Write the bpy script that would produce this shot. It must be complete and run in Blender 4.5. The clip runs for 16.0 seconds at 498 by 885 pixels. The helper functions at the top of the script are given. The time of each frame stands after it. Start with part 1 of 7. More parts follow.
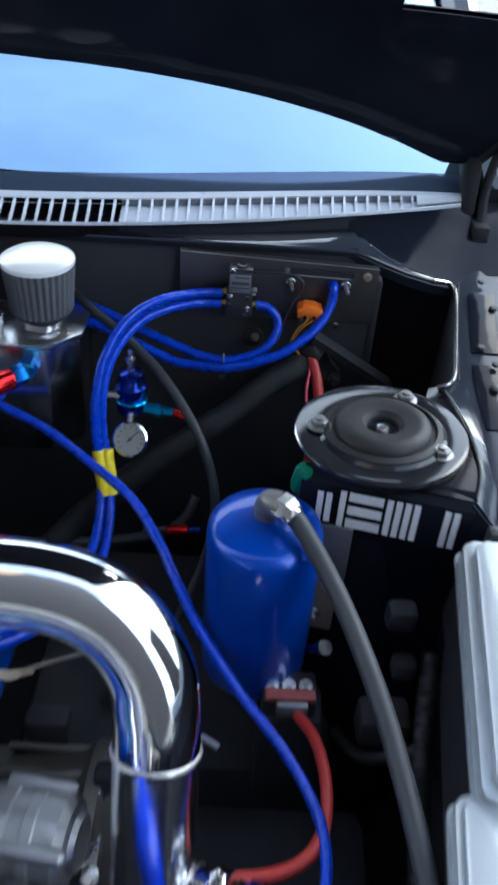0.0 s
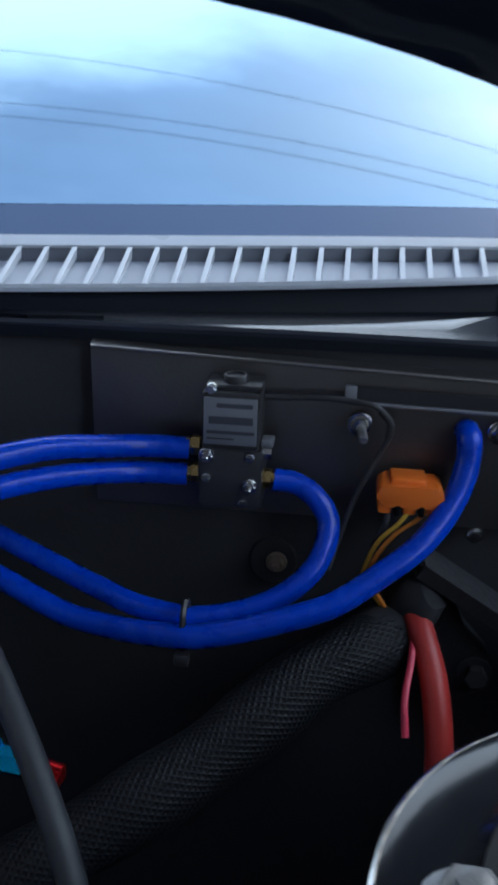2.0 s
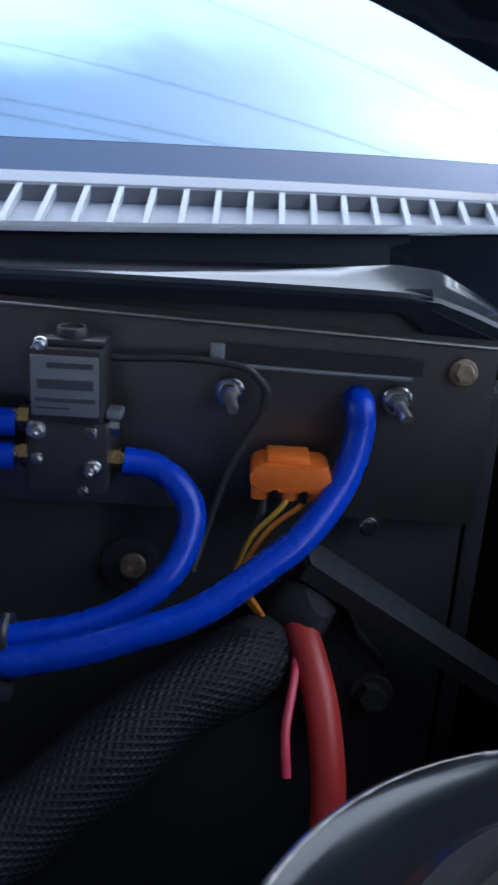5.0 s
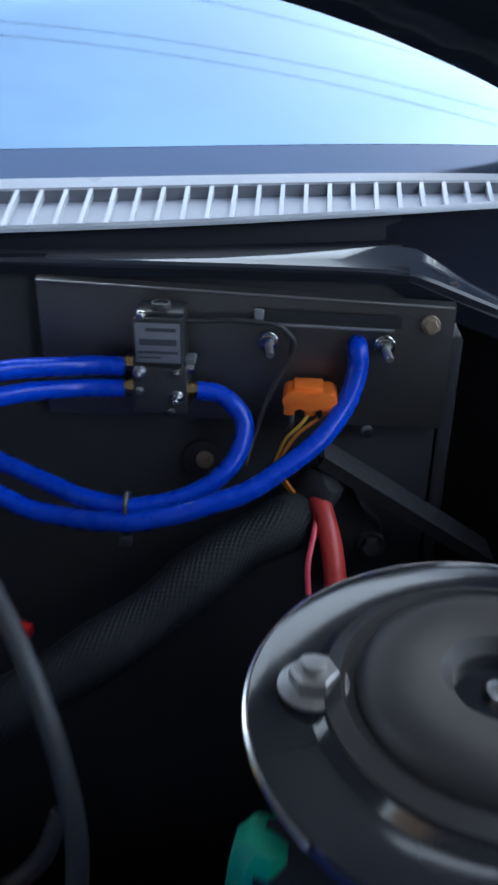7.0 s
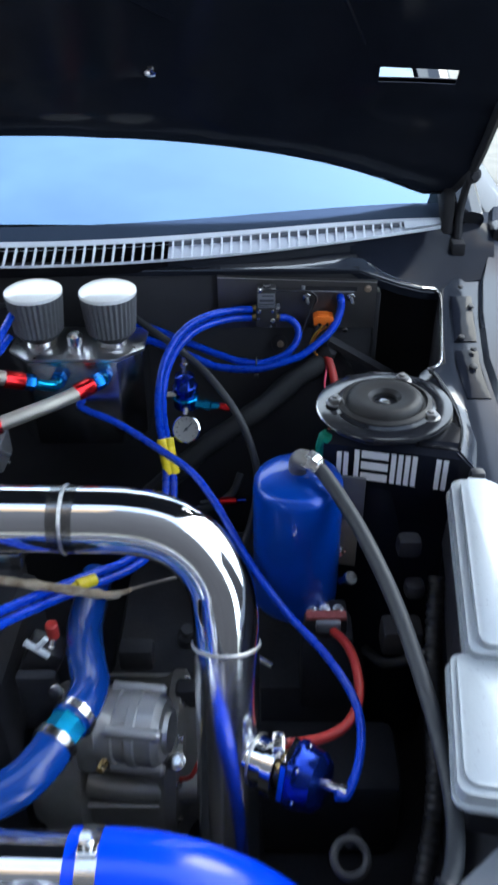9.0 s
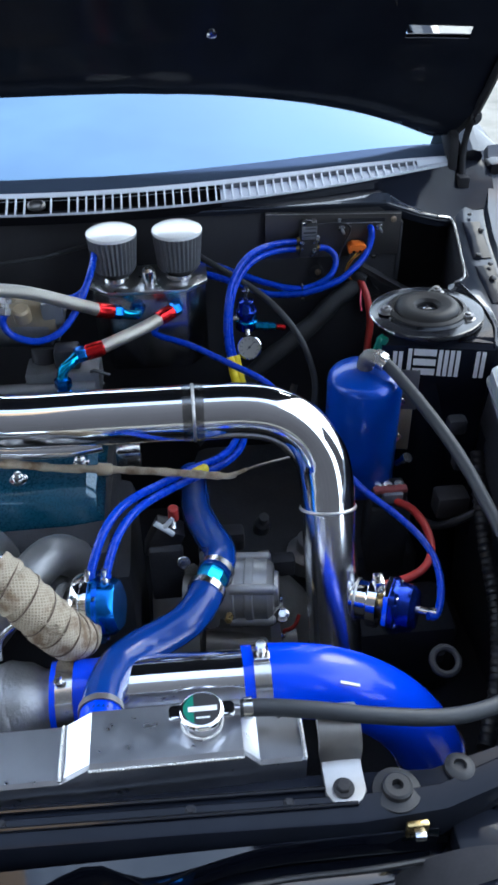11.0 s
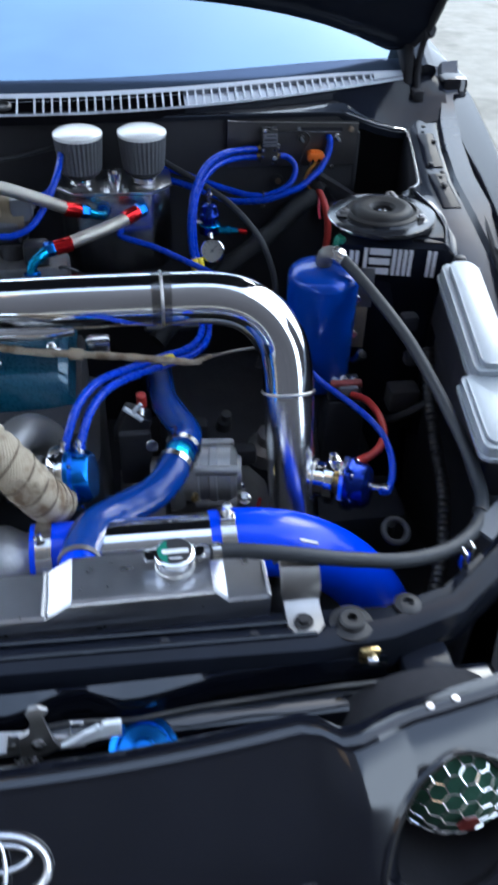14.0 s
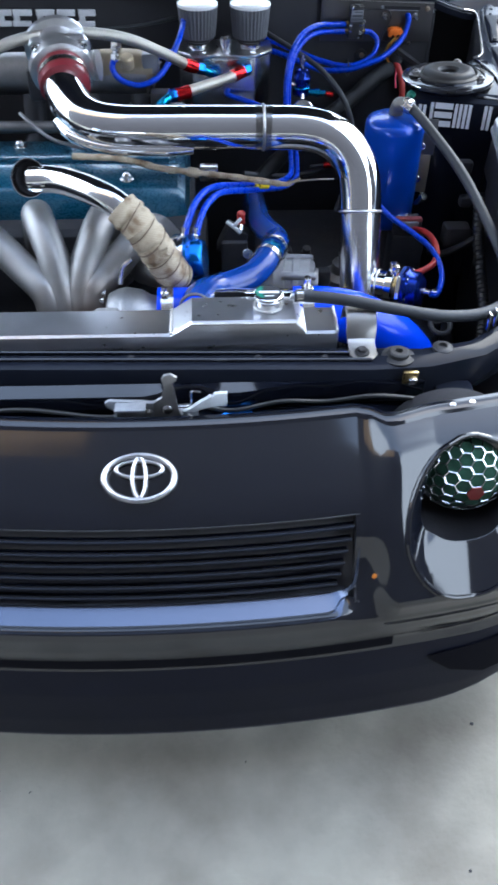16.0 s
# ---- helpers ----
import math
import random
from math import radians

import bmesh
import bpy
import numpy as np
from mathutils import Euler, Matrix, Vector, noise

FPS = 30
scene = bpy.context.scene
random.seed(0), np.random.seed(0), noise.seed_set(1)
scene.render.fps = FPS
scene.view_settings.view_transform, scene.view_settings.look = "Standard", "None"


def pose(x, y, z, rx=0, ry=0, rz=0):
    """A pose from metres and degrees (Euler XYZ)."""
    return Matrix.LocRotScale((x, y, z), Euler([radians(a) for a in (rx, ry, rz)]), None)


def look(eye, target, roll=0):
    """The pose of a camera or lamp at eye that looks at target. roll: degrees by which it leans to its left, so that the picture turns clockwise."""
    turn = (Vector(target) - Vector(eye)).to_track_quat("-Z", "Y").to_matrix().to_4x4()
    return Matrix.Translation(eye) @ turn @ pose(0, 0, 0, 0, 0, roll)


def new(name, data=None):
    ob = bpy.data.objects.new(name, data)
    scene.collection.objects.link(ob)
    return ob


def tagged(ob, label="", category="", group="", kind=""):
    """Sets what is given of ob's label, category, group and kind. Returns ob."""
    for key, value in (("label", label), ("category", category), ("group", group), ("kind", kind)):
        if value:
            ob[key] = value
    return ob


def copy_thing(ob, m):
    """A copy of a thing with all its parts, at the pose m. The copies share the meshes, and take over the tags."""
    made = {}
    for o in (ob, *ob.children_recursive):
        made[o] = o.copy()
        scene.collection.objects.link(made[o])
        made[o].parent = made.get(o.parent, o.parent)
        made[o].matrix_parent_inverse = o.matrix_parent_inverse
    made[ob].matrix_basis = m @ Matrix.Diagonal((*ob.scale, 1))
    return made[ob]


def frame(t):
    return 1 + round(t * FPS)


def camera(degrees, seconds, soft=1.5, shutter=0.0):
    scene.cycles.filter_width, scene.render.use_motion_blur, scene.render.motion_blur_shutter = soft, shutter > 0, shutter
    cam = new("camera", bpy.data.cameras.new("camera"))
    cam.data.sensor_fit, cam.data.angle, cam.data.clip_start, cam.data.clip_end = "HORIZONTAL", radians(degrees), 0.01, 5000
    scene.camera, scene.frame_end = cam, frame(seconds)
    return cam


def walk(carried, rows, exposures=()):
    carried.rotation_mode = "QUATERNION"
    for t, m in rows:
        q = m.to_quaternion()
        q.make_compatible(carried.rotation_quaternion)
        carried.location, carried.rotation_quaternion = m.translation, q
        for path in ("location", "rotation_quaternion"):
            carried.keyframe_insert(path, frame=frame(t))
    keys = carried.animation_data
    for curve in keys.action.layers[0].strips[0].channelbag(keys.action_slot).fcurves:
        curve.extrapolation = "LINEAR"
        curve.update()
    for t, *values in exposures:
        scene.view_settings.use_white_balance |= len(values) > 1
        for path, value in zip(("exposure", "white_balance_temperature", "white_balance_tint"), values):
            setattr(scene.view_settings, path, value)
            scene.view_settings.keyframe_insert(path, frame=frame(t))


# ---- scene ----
cam = camera(33.7, 16.0, soft=2.9, shutter=0.5)
PATH = [
    (0, (0.432, 0.216, 1.315), (0.477, 1.808, 0.106), 4.5),
    (0.5, (0.476, 0.405, 1.218), (0.409, 2.055, 0.089), 2.6),
    (1, (0.496, 0.596, 1.147), (0.266, 2.278, 0.089), 4.0),
    (1.5, (0.507, 0.701, 1.04), (0.228, 2.489, 0.188), 2.8),
    (2, (0.483, 0.759, 0.989), (0.275, 2.625, 0.3), 1.7),
    (2.5, (0.476, 0.81, 0.944), (0.238, 2.68, 0.273), 0.2),
    (3, (0.47, 0.832, 0.942), (0.366, 2.72, 0.289), 0.2),
    (3.5, (0.463, 0.83, 0.94), (0.393, 2.725, 0.303), 1.5),
    (4, (0.464, 0.827, 0.94), (0.384, 2.723, 0.31), 2.6),
    (4.5, (0.48, 0.822, 0.94), (0.435, 2.718, 0.305), 3.4),
    (5, (0.501, 0.827, 0.944), (0.518, 2.725, 0.315), 3.5),
    (5.2, (0.503, 0.827, 0.943), (0.543, 2.73, 0.328), 3.3),
    (7.5, (0.514, 0.538, 1.107), (0.385, 2.241, 0.066), 0.4),
    (8, (0.465, 0.32, 1.249), (0.491, 1.949, 0.089), 0.1),
    (8.5, (0.427, 0.16, 1.366), (0.416, 1.781, 0.194), -0.6),
    (9, (0.425, -0.03, 1.396), (0.394, 1.618, 0.264), -0.6),
    (9.5, (0.361, -0.144, 1.425), (0.4, 1.503, 0.291), 0.3),
    (12, (0.159, -0.252, 1.437), (0.323, 1.321, 0.213), -1.1),
    (12.5, (0.153, -0.255, 1.431), (0.314, 1.329, 0.221), -0.9),
    (13, (0.136, -0.257, 1.424), (0.299, 1.315, 0.198), 0.2),
    (13.5, (0.122, -0.287, 1.399), (0.309, 1.265, 0.152), 1.6),
    (14, (0.163, -0.36, 1.395), (0.416, 1.16, 0.12), 1.9),
    (14.5, (0.22, -0.523, 1.369), (0.448, 0.975, 0.063), 1.5),
    (15, (0.232, -0.647, 1.362), (0.377, 0.794, -0.017), -0.0),
    (15.5, (0.192, -0.704, 1.367), (0.267, 0.747, -0.007), 0.0),
    (16, (0.097, -0.786, 1.383), (0.189, 0.683, 0.029), 1.2),
]
EXPOSURES = [(0.0, 2.08, 6500, 3), (1.0, 2.02, 6400, 5), (2.0, 1.46, 6450, 3), (2.5, 1.40, 6400, 3), (3.0, 1.70, 6450, 7), (3.5, 1.72, 6450, 7), (5.0, 1.72, 6400, 8), (7.5, 2.02, 6550, 3), (9.0, 2.16, 6600, 3), (9.5, 2.12, 6550, 3), (12.5, 2.00, 6450, 5), (14.0, 1.94, 6400, 5), (15.0, 2.20, 6400, 5), (16.0, 2.50, 6500, 6)]
walk(cam, [(t, look(eye, target, roll)) for t, eye, target, roll in PATH], EXPOSURES)

# ---- light: open shade under a bright hazy sky, soft sun from behind the car ----
world = bpy.data.worlds.new("sky")
scene.world = world
world.use_nodes = True
wt = world.node_tree
sky = wt.nodes.new("ShaderNodeTexSky")
sky.sky_type = "NISHITA"
sky.sun_disc = False
sky.sun_elevation = radians(38)
sky.sun_rotation = radians(42)
sky.dust_density = 3.6
sky_way = wt.nodes.new("ShaderNodeTexCoord")
stretch = wt.nodes.new("ShaderNodeMapping")
stretch.inputs["Scale"].default_value = (1.0, 2.6, 1.4)
streaks = wt.nodes.new("ShaderNodeTexNoise")
streaks.inputs["Scale"].default_value, streaks.inputs["Detail"].default_value, streaks.inputs["Roughness"].default_value = 2.3, 5.0, 0.55
wt.links.new(sky_way.outputs["Generated"], stretch.inputs["Vector"])
wt.links.new(stretch.outputs["Vector"], streaks.inputs["Vector"])
thin = wt.nodes.new("ShaderNodeMapRange")
thin.inputs[1].default_value, thin.inputs[2].default_value, thin.inputs[3].default_value, thin.inputs[4].default_value = 0.34, 0.68, 0.24, 0.66
wt.links.new(streaks.outputs[0], thin.inputs[0])
haze = wt.nodes.new("ShaderNodeMix")
haze.data_type = "RGBA"
haze.inputs[7].default_value = (2.9, 3.75, 5.5, 1)
wt.links.new(thin.outputs[0], haze.inputs[0])
wt.links.new(sky.outputs[0], haze.inputs[6])
apart_way = wt.nodes.new("ShaderNodeSeparateXYZ")
wt.links.new(sky_way.outputs["Generated"], apart_way.inputs[0])
ragged = wt.nodes.new("ShaderNodeMath")
ragged.operation = "MULTIPLY_ADD"
ragged.inputs[1].default_value = -0.22
wt.links.new(streaks.outputs[0], ragged.inputs[0])
wt.links.new(apart_way.outputs[2], ragged.inputs[2])
bank = wt.nodes.new("ShaderNodeMapRange")
bank.interpolation_type = "SMOOTHSTEP"
bank.inputs[1].default_value, bank.inputs[2].default_value, bank.inputs[3].default_value, bank.inputs[4].default_value = 0.76, 0.66, 0.0, 1.0
wt.links.new(ragged.outputs[0], bank.inputs[0])
cloud = wt.nodes.new("ShaderNodeMix")
cloud.data_type = "RGBA"
cloud.inputs[7].default_value = (6.0, 7.0, 8.8, 1)
wt.links.new(bank.outputs[0], cloud.inputs[0])
wt.links.new(haze.outputs[2], cloud.inputs[6])
wt.links.new(cloud.outputs[2], wt.nodes["Background"].inputs[0])
wt.nodes["Background"].inputs[1].default_value = 0.15
sun = bpy.data.lights.new("sun", "SUN")
sun.energy, sun.angle, sun.color = 0.35, radians(24), (1.0, 0.97, 0.93)
sun_ob = new("sun", sun)
sun_ob.matrix_world = look((5.0, 5.55, 5.85), (0, 0, 0))


# ---- materials ----
def mat(name, color, rough=0.5, metal=0.0, vary=0.12, scale=40.0, bump=0.0, bump_scale=300.0, coat=0.0, dirt=None, dirt_amount=0.0, spec=0.5, coat_rough=0.03, coat_ior=1.5):
    """A plain surface with uneven colour, uneven gloss and fine relief; dirt is a second colour in soft patches."""
    m = bpy.data.materials.new(name)
    m.use_nodes = True
    nt = m.node_tree
    b = nt.nodes["Principled BSDF"]
    tc = nt.nodes.new("ShaderNodeTexCoord")

    def noise_tex(s, detail=4.0):
        n = nt.nodes.new("ShaderNodeTexNoise")
        n.inputs["Scale"].default_value, n.inputs["Detail"].default_value = s, detail
        nt.links.new(tc.outputs["Object"], n.inputs["Vector"])
        return n

    big, fine = noise_tex(scale), noise_tex(bump_scale, 3.0)
    mix = nt.nodes.new("ShaderNodeMix")
    mix.data_type = "RGBA"
    lo = [max(0.0, c * (1 - vary)) for c in color]
    hi = [min(1.0, c * (1 + vary)) for c in color]
    mix.inputs[6].default_value, mix.inputs[7].default_value = (*lo, 1), (*hi, 1)
    nt.links.new(big.outputs[0], mix.inputs[0])
    out = mix.outputs[2]
    if dirt:
        patch = noise_tex(scale * 0.35, 6.0)
        ramp = nt.nodes.new("ShaderNodeMapRange")
        ramp.inputs[1].default_value, ramp.inputs[2].default_value = 0.5, 0.72
        ramp.inputs[4].default_value = dirt_amount
        nt.links.new(patch.outputs[0], ramp.inputs[0])
        over = nt.nodes.new("ShaderNodeMix")
        over.data_type = "RGBA"
        nt.links.new(ramp.outputs[0], over.inputs[0])
        nt.links.new(out, over.inputs[6])
        over.inputs[7].default_value = (*dirt, 1)
        out = over.outputs[2]
    nt.links.new(out, b.inputs["Base Color"])
    rr = nt.nodes.new("ShaderNodeMapRange")
    rr.inputs[3].default_value, rr.inputs[4].default_value = rough * 0.75, min(1.0, rough * 1.25)
    nt.links.new(fine.outputs[0], rr.inputs[0])
    nt.links.new(rr.outputs[0], b.inputs["Roughness"])
    b.inputs["Metallic"].default_value = metal
    b.inputs["Specular IOR Level"].default_value = spec
    if coat:
        b.inputs["Coat Weight"].default_value, b.inputs["Coat Roughness"].default_value, b.inputs["Coat IOR"].default_value = coat, coat_rough, coat_ior
    if bump:
        bp = nt.nodes.new("ShaderNodeBump")
        bp.inputs["Strength"].default_value, bp.inputs["Distance"].default_value = bump, 0.002
        nt.links.new(fine.outputs[0], bp.inputs["Height"])
        nt.links.new(bp.outputs[0], b.inputs["Normal"])
    return m


def braid(name, color, dark, rough, metal, around=26.0, along=420.0, bump=0.6, soil=None):
    """Woven sleeve: two crossing sets of strands along the hose's own length."""
    m = mat(name, color, rough, metal)
    nt = m.node_tree
    b = nt.nodes["Principled BSDF"]
    uv = nt.nodes.new("ShaderNodeUVMap")
    sep = nt.nodes.new("ShaderNodeSeparateXYZ")
    nt.links.new(uv.outputs[0], sep.inputs[0])

    def math(op, a, c):
        n = nt.nodes.new("ShaderNodeMath")
        n.operation = op
        for k, v in enumerate((a, c)):
            if isinstance(v, (int, float)):
                n.inputs[k].default_value = v
            elif v is not None:
                nt.links.new(v, n.inputs[k])
        return n.outputs[0]

    u, v = math("MULTIPLY", sep.outputs[0], around * 6.2832), math("MULTIPLY", sep.outputs[1], along * 6.2832)
    s1 = math("SINE", math("ADD", u, v), None)
    s2 = math("SINE", math("SUBTRACT", u, v), None)
    h = math("MULTIPLY", math("ADD", math("MAXIMUM", s1, s2), 1.0), 0.5)
    mix = nt.nodes.new("ShaderNodeMix")
    mix.data_type = "RGBA"
    mix.inputs[6].default_value, mix.inputs[7].default_value = (*dark, 1), (*color, 1)
    nt.links.new(h, mix.inputs[0])
    out = mix.outputs[2]
    if soil:
        tc = nt.nodes.new("ShaderNodeTexCoord")
        patch = nt.nodes.new("ShaderNodeTexNoise")
        patch.inputs["Scale"].default_value, patch.inputs["Detail"].default_value = 38.0, 6.0
        nt.links.new(tc.outputs["Object"], patch.inputs["Vector"])
        ramp = nt.nodes.new("ShaderNodeMapRange")
        ramp.inputs[1].default_value, ramp.inputs[2].default_value = 0.50, 0.66
        nt.links.new(patch.outputs[0], ramp.inputs[0])
        over = nt.nodes.new("ShaderNodeMix")
        over.data_type = "RGBA"
        over.inputs[7].default_value = (*soil, 1)
        nt.links.new(ramp.outputs[0], over.inputs[0])
        nt.links.new(out, over.inputs[6])
        out = over.outputs[2]
    nt.links.new(out, b.inputs["Base Color"])
    bp = nt.nodes.new("ShaderNodeBump")
    bp.inputs["Strength"].default_value, bp.inputs["Distance"].default_value = bump, 0.001
    nt.links.new(h, bp.inputs["Height"])
    nt.links.new(bp.outputs[0], b.inputs["Normal"])
    return m


BLACK_PAINT = mat("black_paint", (0.004, 0.005, 0.009), 0.3, 0, 0.3, 12, coat=1.0, dirt=(0.008, 0.009, 0.011), dirt_amount=0.2, spec=0.0, coat_rough=0.085, coat_ior=1.65)
# duller copy of the nose black, darkening the ground's reflection low down
DULLED_BLACK = mat("dulled_bumper_black", (0.006, 0.007, 0.013), 0.45, 0, 0.25, 20, bump=0.03, dirt=(0.012, 0.012, 0.013), dirt_amount=0.4, spec=0.10)
FIREWALL = mat("dull_firewall_black", (0.030, 0.0305, 0.036), 0.5, 0, 0.4, 9, bump=0.1, dirt=(0.022, 0.018, 0.015), dirt_amount=0.5, spec=0.2)
BAY_PAINT = mat("bay_paint", (0.010, 0.012, 0.019), 0.24, 0, 0.35, 14, bump=0.06, coat=0.3, dirt=(0.018, 0.020, 0.026), dirt_amount=0.4, spec=0.0, coat_rough=0.12)
LEDGE_BLACK = mat("satin_blue_black", (0.008, 0.010, 0.017), 0.5, 0, 0.3, 14, bump=0.05, dirt=(0.014, 0.015, 0.019), dirt_amount=0.4, spec=0.12)
DIRTY_BLACK = mat("dirty_black_metal", (0.022, 0.023, 0.029), 0.7, 0.0, 0.4, 25, bump=0.3, dirt=(0.042, 0.035, 0.030), dirt_amount=0.5, spec=0.3)
RUBBER = mat("black_rubber", (0.017, 0.017, 0.020), 0.55, 0, 0.3, 60, bump=0.15)
GREY_HOSE = mat("grey_rubber_hose", (0.019, 0.022, 0.028), 0.55, 0, 0.2, 50, bump=0.1)
BLACK_PLASTIC = mat("black_plastic", (0.028, 0.028, 0.033), 0.4, 0, 0.3, 60, bump=0.12)
CHROME = mat("polished_alloy", (0.84, 0.85, 0.87), 0.075, 1.0, 0.06, 20, bump=0.008, bump_scale=45)
BADGE = mat("worn_badge_chrome", (0.66, 0.66, 0.68), 0.30, 1.0, 0.25, 60, bump=0.04, dirt=(0.34, 0.33, 0.33), dirt_amount=0.6)
STEEL = mat("bright_steel", (0.62, 0.62, 0.63), 0.22, 1.0, 0.15, 90, bump=0.05)
BRUSHED = mat("brushed_alloy", (0.66, 0.67, 0.71), 0.30, 1.0, 0.25, 14, bump=0.02, bump_scale=55, dirt=(0.42, 0.43, 0.46), dirt_amount=0.6)
TANK_ALLOY = mat("tank_alloy", (0.50, 0.51, 0.54), 0.22, 1.0, 0.25, 14, bump=0.02, bump_scale=55, dirt=(0.34, 0.35, 0.38), dirt_amount=0.6)
CAST = mat("cast_alloy", (0.27, 0.27, 0.28), 0.46, 0.85, 0.3, 30, bump=0.35, bump_scale=220, dirt=(0.16, 0.14, 0.12), dirt_amount=0.7)
DULL_CAST = mat("dull_cast_iron", (0.22, 0.215, 0.21), 0.5, 0.7, 0.3, 25, bump=0.3, bump_scale=200, dirt=(0.15, 0.10, 0.07), dirt_amount=0.5)
MANIFOLD = mat("manifold_steel", (0.27, 0.265, 0.265), 0.46, 0.85, 0.35, 14, bump=0.12, dirt=(0.20, 0.145, 0.11), dirt_amount=0.85)
LATCH_GREY = mat("grey_zinc_plate", (0.30, 0.315, 0.35), 0.45, 0.5, 0.25, 60, bump=0.08, dirt=(0.10, 0.095, 0.09), dirt_amount=0.6)
BRASS = mat("brass", (0.55, 0.40, 0.18), 0.28, 1.0, 0.2, 120, bump=0.05)
RUSTY = mat("tarnished_steel", (0.34, 0.27, 0.21), 0.5, 0.7, 0.4, 60, bump=0.3, dirt=(0.30, 0.17, 0.10), dirt_amount=0.7)
BLUE_SILICONE = mat("blue_silicone", (0.0, 0.050, 0.74), 0.22, 0, 0.08, 20, bump=0.02, coat=0.2, spec=0.35)
BLUE_HOSE = mat("blue_vacuum_hose", (0.0, 0.045, 0.50), 0.28, 0, 0.12, 40, bump=0.012, bump_scale=120, coat=0.05, spec=0.3)
NAVY_HOSE = mat("navy_silicone", (0.002, 0.038, 0.23), 0.24, 0, 0.15, 24, bump=0.06, coat=0.3, spec=0.4)
BLUE_PAINT = mat("blue_can_paint", (0.0, 0.048, 0.36), 0.34, 0.25, 0.2, 30, bump=0.03, coat=0.5, spec=0.2)
BLUE_ANO = mat("blue_anodised", (0.008, 0.14, 0.50), 0.22, 0.9, 0.15, 60, bump=0.03)
CYAN_ANO = mat("light_blue_anodised", (0.01, 0.33, 0.62), 0.2, 0.9, 0.15, 60)
NAVY_ANO = mat("dark_blue_anodised", (0.008, 0.03, 0.24), 0.22, 0.85, 0.15, 60)
RED_ANO = mat("red_anodised", (0.62, 0.015, 0.02), 0.22, 0.85, 0.15, 60)
RED_CABLE = mat("red_cable", (0.45, 0.035, 0.03), 0.42, 0, 0.15, 60, bump=0.08, dirt=(0.2, 0.02, 0.02), dirt_amount=0.4)
PINK_WIRE = mat("pink_wire", (0.62, 0.05, 0.10), 0.4)
YELLOW_TAPE = mat("yellow_tape", (0.80, 0.62, 0.02), 0.4, 0, 0.1, 90, bump=0.1)
YELLOW_WIRE = mat("yellow_wire", (0.55, 0.32, 0.04), 0.4)
ORANGE_WIRE = mat("orange_wire", (0.60, 0.20, 0.03), 0.4)
ORANGE = mat("orange_plastic", (0.80, 0.17, 0.022), 0.42, 0, 0.12, 60, bump=0.05)
GREEN = mat("green_plastic", (0.0, 0.16, 0.10), 0.4, 0, 0.15, 60)
TEAL = mat("teal_enamel", (0.006, 0.075, 0.135), 0.28, 0.3, 0.25, 25, bump=0.06, coat=0.5, dirt=(0.03, 0.06, 0.08), dirt_amount=0.5)
SILVER_PLASTIC = mat("silver_grey_plastic", (0.34, 0.37, 0.40), 0.30, 0.15, 0.08, 30, bump=0.05)
COWL_GREY = mat("faded_cowl_plastic", (0.50, 0.545, 0.62), 0.30, 0.1, 0.05, 6, bump_scale=20)
# two darker copies of the cowl plastic, for shade inside the slots
COWL_DIM = mat("cowl_plastic_dimmed", (0.32, 0.36, 0.45), 0.42, 0, 0.10, 30, bump=0.05)
COWL_SHADE = mat("cowl_plastic_shaded", (0.13, 0.145, 0.18), 0.6, 0, 0.15, 30)
# flat black that paints in the shade inside openings
HOLE_SHADE_BLACK = mat("hole_shade_black", (0.006, 0.006, 0.008), 0.9, spec=0.03)
WHITE_PRINT = mat("white_print", (0.72, 0.73, 0.76), 0.4, 0, 0.08, 120)
GREY_PRINT = mat("dark_grey_print", (0.05, 0.055, 0.07), 0.5)
LABEL_GREY = mat("grey_label", (0.20, 0.21, 0.24), 0.35, 0.3, 0.12, 60)
WHITE_LEVER = mat("white_plastic", (0.62, 0.66, 0.70), 0.42, 0, 0.1, 60, dirt=(0.3, 0.33, 0.36), dirt_amount=0.5)
GAUGE_FACE = mat("gauge_face", (0.27, 0.27, 0.26), 0.4, 0, 0.04, 60)
WRAP = braid("heat_wrap", (0.50, 0.42, 0.31), (0.33, 0.26, 0.18), 0.9, 0.0, around=36, along=230, bump=0.6, soil=(0.21, 0.14, 0.085))
WRAP_WIRE = mat("wrap_seam", (0.14, 0.10, 0.07), 0.8)
STRUT_RUBBER = mat("strut_mount_rubber", (0.022, 0.022, 0.024), 0.46, 0, 0.3, 30, bump=0.06, bump_scale=90, dirt=(0.036, 0.033, 0.031), dirt_amount=0.5, spec=0.22)
GREEN_FOAM = mat("green_filter_foam", (0.012, 0.075, 0.045), 0.9, 0, 0.3, 200, bump=1.0, bump_scale=700)
FILTER_MEDIA = mat("filter_gauze", (0.10, 0.104, 0.115), 0.6, 0.1, 0.2, 200, bump=0.4, bump_scale=900)
PIPE_SATIN = mat("hazy_alloy", (0.74, 0.75, 0.78), 0.19, 1.0, 0.12, 14, bump=0.02, bump_scale=90)
BRIGHT_CAST = mat("bright_cast_alloy", (0.55, 0.55, 0.56), 0.34, 0.9, 0.2, 30, bump=0.2, bump_scale=200)
# blue-grey metal tone that carries the sky sheen of the black ledge
LEDGE_SHEEN = mat("ledge_sheen_blue", (0.095, 0.115, 0.165), 0.22, 0.85, 0.15, 6, bump_scale=12)
BRACKET_STEEL = mat("dull_bracket_steel", (0.44, 0.43, 0.42), 0.38, 1.0, 0.2, 40, bump=0.05)
GREY_PRIMER = mat("grey_primer", (0.085, 0.095, 0.115), 0.5, 0, 0.2, 30, bump=0.05, spec=0.3)
